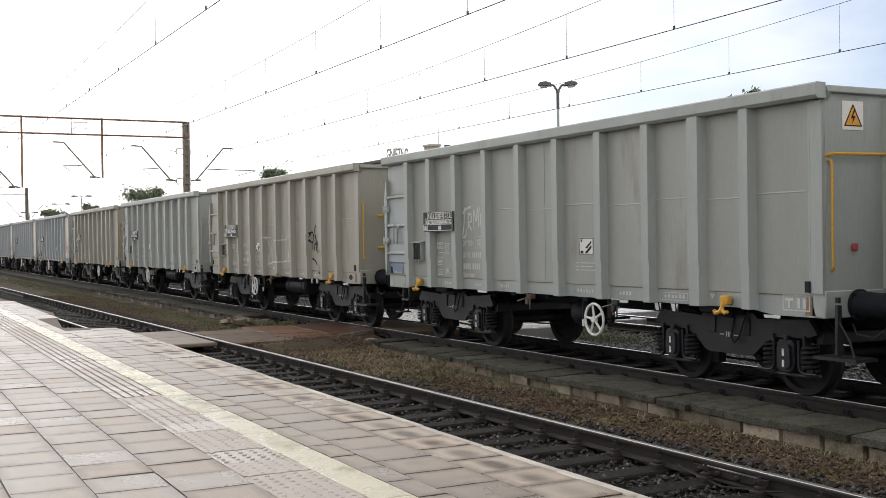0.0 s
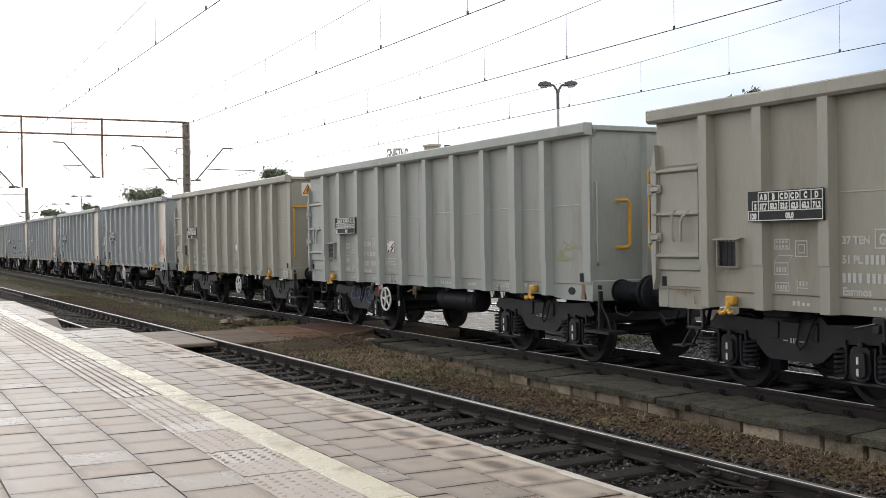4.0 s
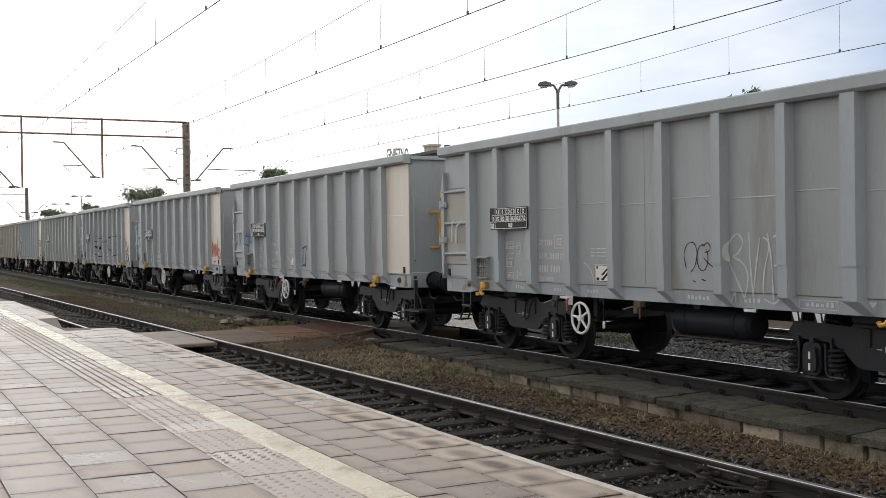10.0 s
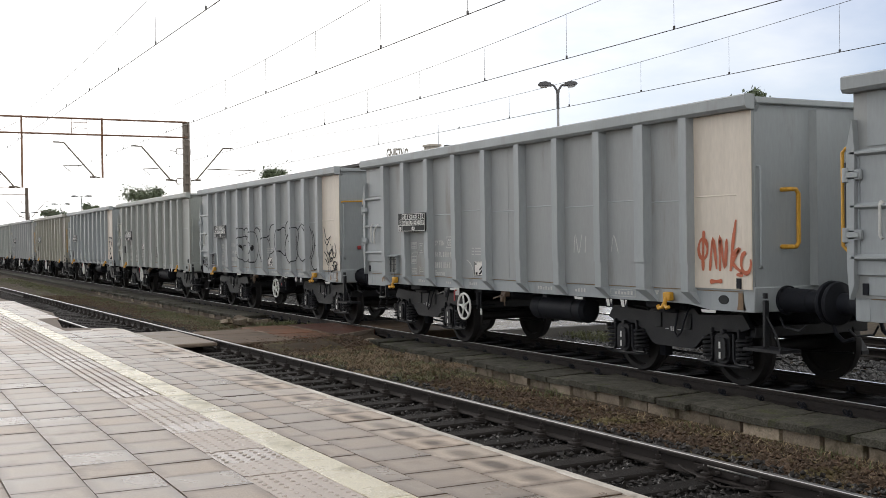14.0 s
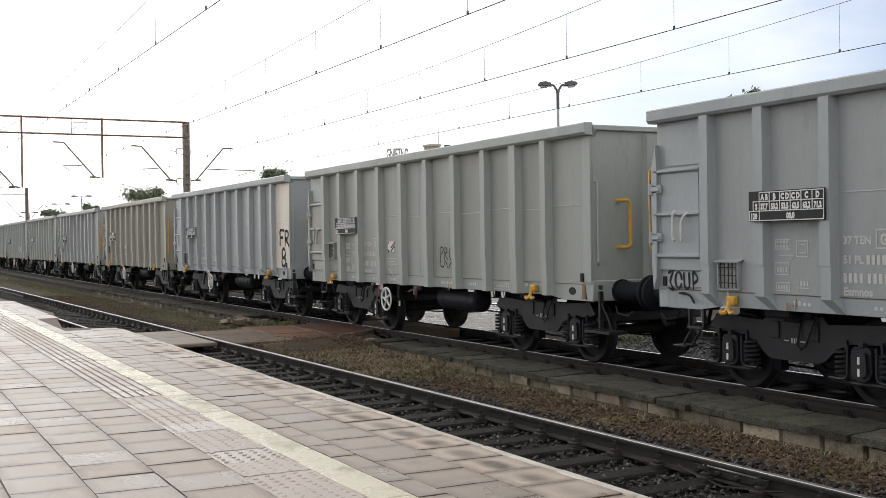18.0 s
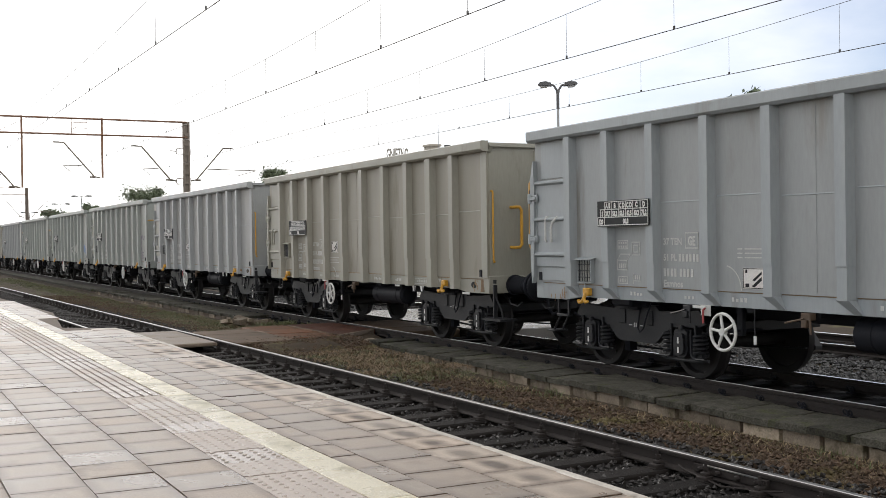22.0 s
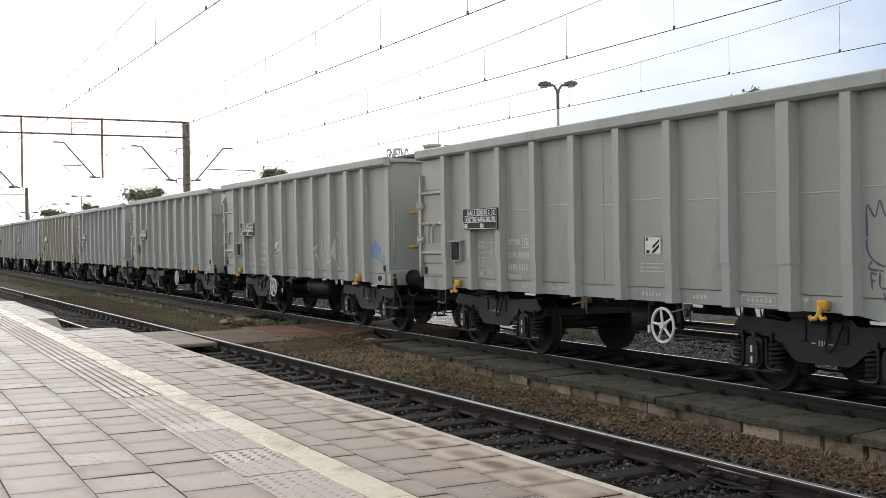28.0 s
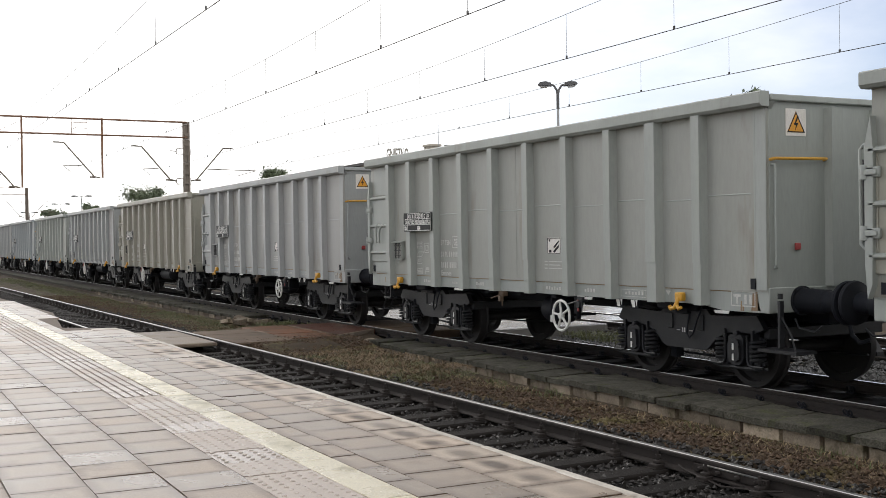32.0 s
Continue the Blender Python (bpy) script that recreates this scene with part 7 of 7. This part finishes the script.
portal(-50.0, 12.8, -6.0, 7.33, 0.69, [(9.1, 4.77), (5.79, 4.32)], [(12.3, 4.69, -1, 0.7), (13.0, 4.69, 1, 2.3), (9.0, 4.77, -1, 0.8), (5.7, 4.32, -1, 0.8)], "rusty lattice portal carrying the overhead line")
portal(-110.0, 13.1, -6.0, 7.24, 0.6, [(9.1, 4.6), (5.4, 4.4)], [(12.8, 4.5, -1, 0.7), (13.3, 4.5, 1, 1.5), (9.0, 4.6, -1, 0.7)], "distant lattice portal carrying the overhead line")


def overhead(y0, y1, contact, low, first, label):
    """Contact wire and sagging carrier with droppers, from the portal past the camera."""
    g = thing("overhead_wire", label, "overhead wire", "overhead wires")
    yy = lambda x: y0 + (y1 - y0) * (x + 50.0) / 60.0
    carrier = lambda x: low + 0.00164 * (min(x, 6.0) + 27.0) ** 2
    part("contact_wire", Shape().tube([(x, yy(x), contact) for x in (-110.0, -50.0, -20.0, 12.0)], 0.0072, 5), M["wire"], g)
    part("carrier_wire", Shape().tube([(float(x), yy(x), carrier(x)) for x in range(-50, 13, 2)], 0.005, 5), M["wire"], g)
    part("carrier_wire", Shape().tube([(-110.0 + i * 3.0, yy(-50), low + 0.00097 * (i * 3.0 - 30.0) ** 2) for i in range(21)], 0.005, 5), M["wire"], g)
    x = first - 2.79 * int((first + 48.5) / 2.79)
    while x < 6:
        part("dropper", Shape().tube([(x, yy(x), contact), (x, yy(x), carrier(x))], 0.0036, 4).box(x - 0.016, x + 0.016, yy(x) - 0.01, yy(x) + 0.01, contact, contact + 0.05), M["wire"], g)
        x += 2.79
    return g


overhead(10.45, TRAIN_Y, 4.84, 5.36, -15.5, "contact and carrier wires over the goods track")
overhead(14.9, 15.25, 5.03, 5.6, -16.85, "contact and carrier wires over the further track")
overhead(7.05, 7.0, 4.8, 5.42, -18.38, "contact and carrier wires between the tracks")
overhead(3.75, 4.05, 4.88, 5.5, -14.23, "contact and carrier wires over the near track")


# ------------------------------------------------------------------ lamps, trees, buildings behind the train
def street_lamp(x, y, h, arm, turn, name_label, straight=False):
    g = thing("station_lamp", name_label, "lamp post", "station lamps", at=pose(x, y, -0.4, 0, 0, turn))
    part("pole", Shape().lathe([(0.0, 0.09), (h * 0.6, 0.065), (h - 0.55, 0.048), (h - (0.0 if straight else 0.54), 0.045)], (0, 0, 0), 2, 12), M["galv"], g, "grey tapered pole")
    part("sleeve", Shape().lathe([(h - 1.0, 0.062), (h - 0.4, 0.062)], (0, 0, 0), 2, 12), M["lampshell"], g)
    for sg in (-1, 1):
        part("arm", Shape().tube([(0, 0, h - 0.02), (sg * 0.42 * arm, 0, h)], 0.04, 6) if straight else Shape().tube([(0, 0, h - 0.5), (sg * 0.06 * arm, 0, h - 0.22), (sg * 0.2 * arm, 0, h - 0.05), (sg * 0.42 * arm, 0, h)], 0.045, 8), M["lampshell"], g)
        head = part("lamp_head", Shape().prism([(sg * 0.3 * arm, h - 0.08), (sg * 0.36 * arm, h + 0.05), (sg * 0.6 * arm, h + 0.11), (sg * 0.9 * arm, h + 0.08), (sg * 1.0 * arm, h + 0.0), (sg * 0.95 * arm, h - 0.05)], 1, -0.16, 0.16), M["lampshell"], g, "dark lamp housing")
        part("lamp_glass", Shape().prism([(sg * 0.5 * arm, h - 0.1), (sg * 0.56 * arm, h - 0.14), (sg * 0.84 * arm, h - 0.12), (sg * 0.92 * arm, h - 0.065)], 1, -0.13, 0.13), M["glass"], head)


street_lamp(-37.9, 24.9, 8.5, 0.8, 62, "grey station lamp post with two curved heads")
street_lamp(-150.0, 24.6, 8.6, 1.4, 70, "distant lamp post with two heads", True)
street_lamp(-165.0, 24.2, 8.1, 1.4, 70, "distant lamp post with two heads", True)
street_lamp(-190.0, 23.0, 7.6, 1.4, 70, "distant lamp post with two heads", True)


def tree(x, y, top, width, seed, label):
    """Tapered trunk, forking limbs and a ragged crown of small leaves."""
    rnd = random.Random(seed)
    g = thing("tree", label, "tree", "trees behind the station", at=(x, y, -0.4))
    tr = Shape()
    h = top * 0.55
    tr.tube([(0, 0, 0), (0.05, 0.03, h * 0.5), (-0.08, 0.1, h)], 0.028 * top, 8, 0.014 * top)
    ends = []
    for k in range(9):
        a = k * 2.4 + rnd.uniform(-0.4, 0.4)
        r = width * rnd.uniform(0.25, 0.5)
        e = Vector((math.cos(a) * r, math.sin(a) * r, top * rnd.uniform(0.6, 0.93)))
        tr.tube([(-0.06, 0.08, h * rnd.uniform(0.75, 1.0)), (e.x * 0.5, e.y * 0.5, (e.z + h) * 0.5), e], 0.012 * top, 5, 0.004 * top)
        ends.append(e)
    part("trunk", tr, M["bark"], g, "brown bark")
    v, f = [], []
    for e in ends + [Vector((rnd.uniform(-0.3, 0.3) * width, rnd.uniform(-0.3, 0.3) * width, top * rnd.uniform(0.7, 0.97))) for _ in range(12)]:
        cr = width * rnd.uniform(0.1, 0.2)
        for _ in range(360):
            p = e + Vector((rnd.gauss(0, 1), rnd.gauss(0, 1), rnd.gauss(0, 0.75))) * cr * 0.6
            s = rnd.uniform(0.1, 0.21) * (top / 9)
            a, b = Vector((rnd.gauss(0, 1), rnd.gauss(0, 1), rnd.gauss(0, 1))).normalized(), Vector((rnd.gauss(0, 1), rnd.gauss(0, 1), rnd.gauss(0, 1))).normalized()
            q = len(v)
            v += [p - a * s, p + b * s * 0.5, p + a * s, p - b * s * 0.5]
            f.append((q, q + 1, q + 2, q + 3))
    me = bpy.data.meshes.new("crown")
    me.from_pydata([tuple(p) for p in v], [], f)
    part("crown", me, M["leaf"], g, "dull green leafy crown with gaps, paled for haze")


tree(-152.0, 33.2, 9.9, 6.6, 1, "broad green tree beyond the tracks")
tree(-143.0, 47.8, 11.9, 5.2, 2, "green tree showing over the wagons")
tree(-70.1, 64.0, 14.1, 3.3, 3, "tall leafy tree behind the station")
tree(-71.0, 60.2, 12.4, 2.6, 4, "leafy tree behind the station")
tree(-205.0, 29.2, 8.7, 5.6, 5, "distant round tree beside the line")
tree(-200.0, 34.4, 9.3, 3.4, 6, "distant round tree beyond the station")
tree(-250.0, 38.5, 8.0, 9.0, 7, "distant round tree beyond the station")


def station_building():
    x0, x1, y0, y1, h = -98.0, -70.0, 37.6, 50.0, 8.25
    g = thing("station_building", "long beige station building with a flat roof", "building", at=(0, 0, 0))
    part("wall", Shape().box(x0, x1, y0, y1, -0.4, h), M["plaster"], g)
    roof = part("roof", Shape().box(x0 - 0.4, x1 + 0.4, y0 - 0.4, y1 + 0.4, h, h + 0.25, 0.03), M["roof"], g)
    part("chimney", Shape().box(-81.4, -80.3, 40.4, 41.3, h, 9.5, 0.03).box(-81.5, -80.2, 40.3, 41.4, 9.45, 9.62, 0.02), M["plaster"], roof, "plastered chimney")
    part("vent", Shape().box(-79.6, -79.2, 41.3, 41.7, h, 9.5, 0.02), M["roof"], roof)
    part("aerial", Shape().tube([(-80.0, 41.0, h), (-80.0, 41.0, 11.2)], 0.03, 5), M["galv"], roof)
    win = Shape().box(-0.6, 0.6, -0.06, 0.06, -0.9, 0.9, 0.02).mesh("window")
    for r in (1.7, 5.2):
        for k in range(9):
            wd = part("window", win, M["paper"], g, "white-framed window", (x0 + 2.2 + 3.0 * k, y0 - 0.02, r))
            part("pane", made("pane", lambda: Shape().box(-0.5, 0.5, -0.075, -0.05, -0.8, 0.8)), M["pane"], wd)
    me = letters("GNIEZNO", 1.0, 0.06, bold=0.026)
    wide = max(v.co.x for v in me.vertices)
    tall = max(v.co.y for v in me.vertices)
    a, b = Vector((-84.0, 38.2, 0)), Vector((-83.1, 39.8, 0))
    d = (b - a)
    ang = math.atan2(d.y, d.x)
    sg = thing("station_sign", "row of beige letters naming the station on the roof", "sign", at=Matrix.Translation((a.x, a.y, 8.62)) @ Matrix.Rotation(ang, 4, "Z"))
    me.transform(Matrix.Diagonal((d.length / wide, 0.88 / tall, 1, 1)))
    me.transform(Matrix.Rotation(radians(90), 4, "X"))
    part("letters", me, M["letter"], sg, "beige raised letters")
    part("rail", Shape().box(0, d.length, -0.05, 0.05, -0.12, 0.0), M["roof"], sg)


station_building()


def far_houses():
    for x, y, wd, h in ((-330, 30, 16, 8), (-300, 41, 14, 7.5), (-270, 50, 18, 8), (-350, 14, 20, 8.5), (-240, 70, 20, 9)):
        g = thing("house", "distant house with a dark pitched roof", "house", "distant houses", at=(x, y, -0.4))
        part("wall", Shape().box(-wd / 2, wd / 2, -6, 6, 0, h * 0.6), M["plaster"], g)
        part("roof", Shape().prism([(-6.5, h * 0.6), (6.5, h * 0.6), (0, h)], 0, -wd / 2 - 0.4, wd / 2 + 0.4), M["roof"], g)
        for k in range(4):
            part("window", made("far_window", lambda: Shape().box(-0.5, 0.5, -0.05, 0.05, -0.7, 0.7)), M["pane"], g, at=(-wd * 0.36 + k * wd * 0.24, -6.02, h * 0.35))


far_houses()


# ------------------------------------------------------------------ what moves
def travelled(t):
    """Where the middle of the first full wagon is along the track: the train gathers speed slightly."""
    s = (t - 16.0) / 16.0
    return 70.743 + s * (87.281 + s * (1.965 + s * (-0.182 + s * (1.067 + s * (-0.051 - 0.806 * s))))) + 0.08 * max(0.0, t - 31.0)


START = travelled(0.0)


def motions():
    times = [float(i) for i in range(33)]
    for idx, w in WAGONS:
        x0 = START - PITCH * idx + (0.08 if idx == 3 else 0.0)
        walk(w, [(t, pose(x0 + travelled(t) - START, TRAIN_Y, 0)) for t in times])
    steps = [i / 10 for i in range(321)]
    turns = [math.degrees((travelled(t) - START) / RADIUS) for t in steps]
    for ws, x in WHEELSETS:
        walk(ws, [(t, pose(x, 0, RADIUS, 0, a, 0)) for t, a in zip(steps, turns)])


motions()
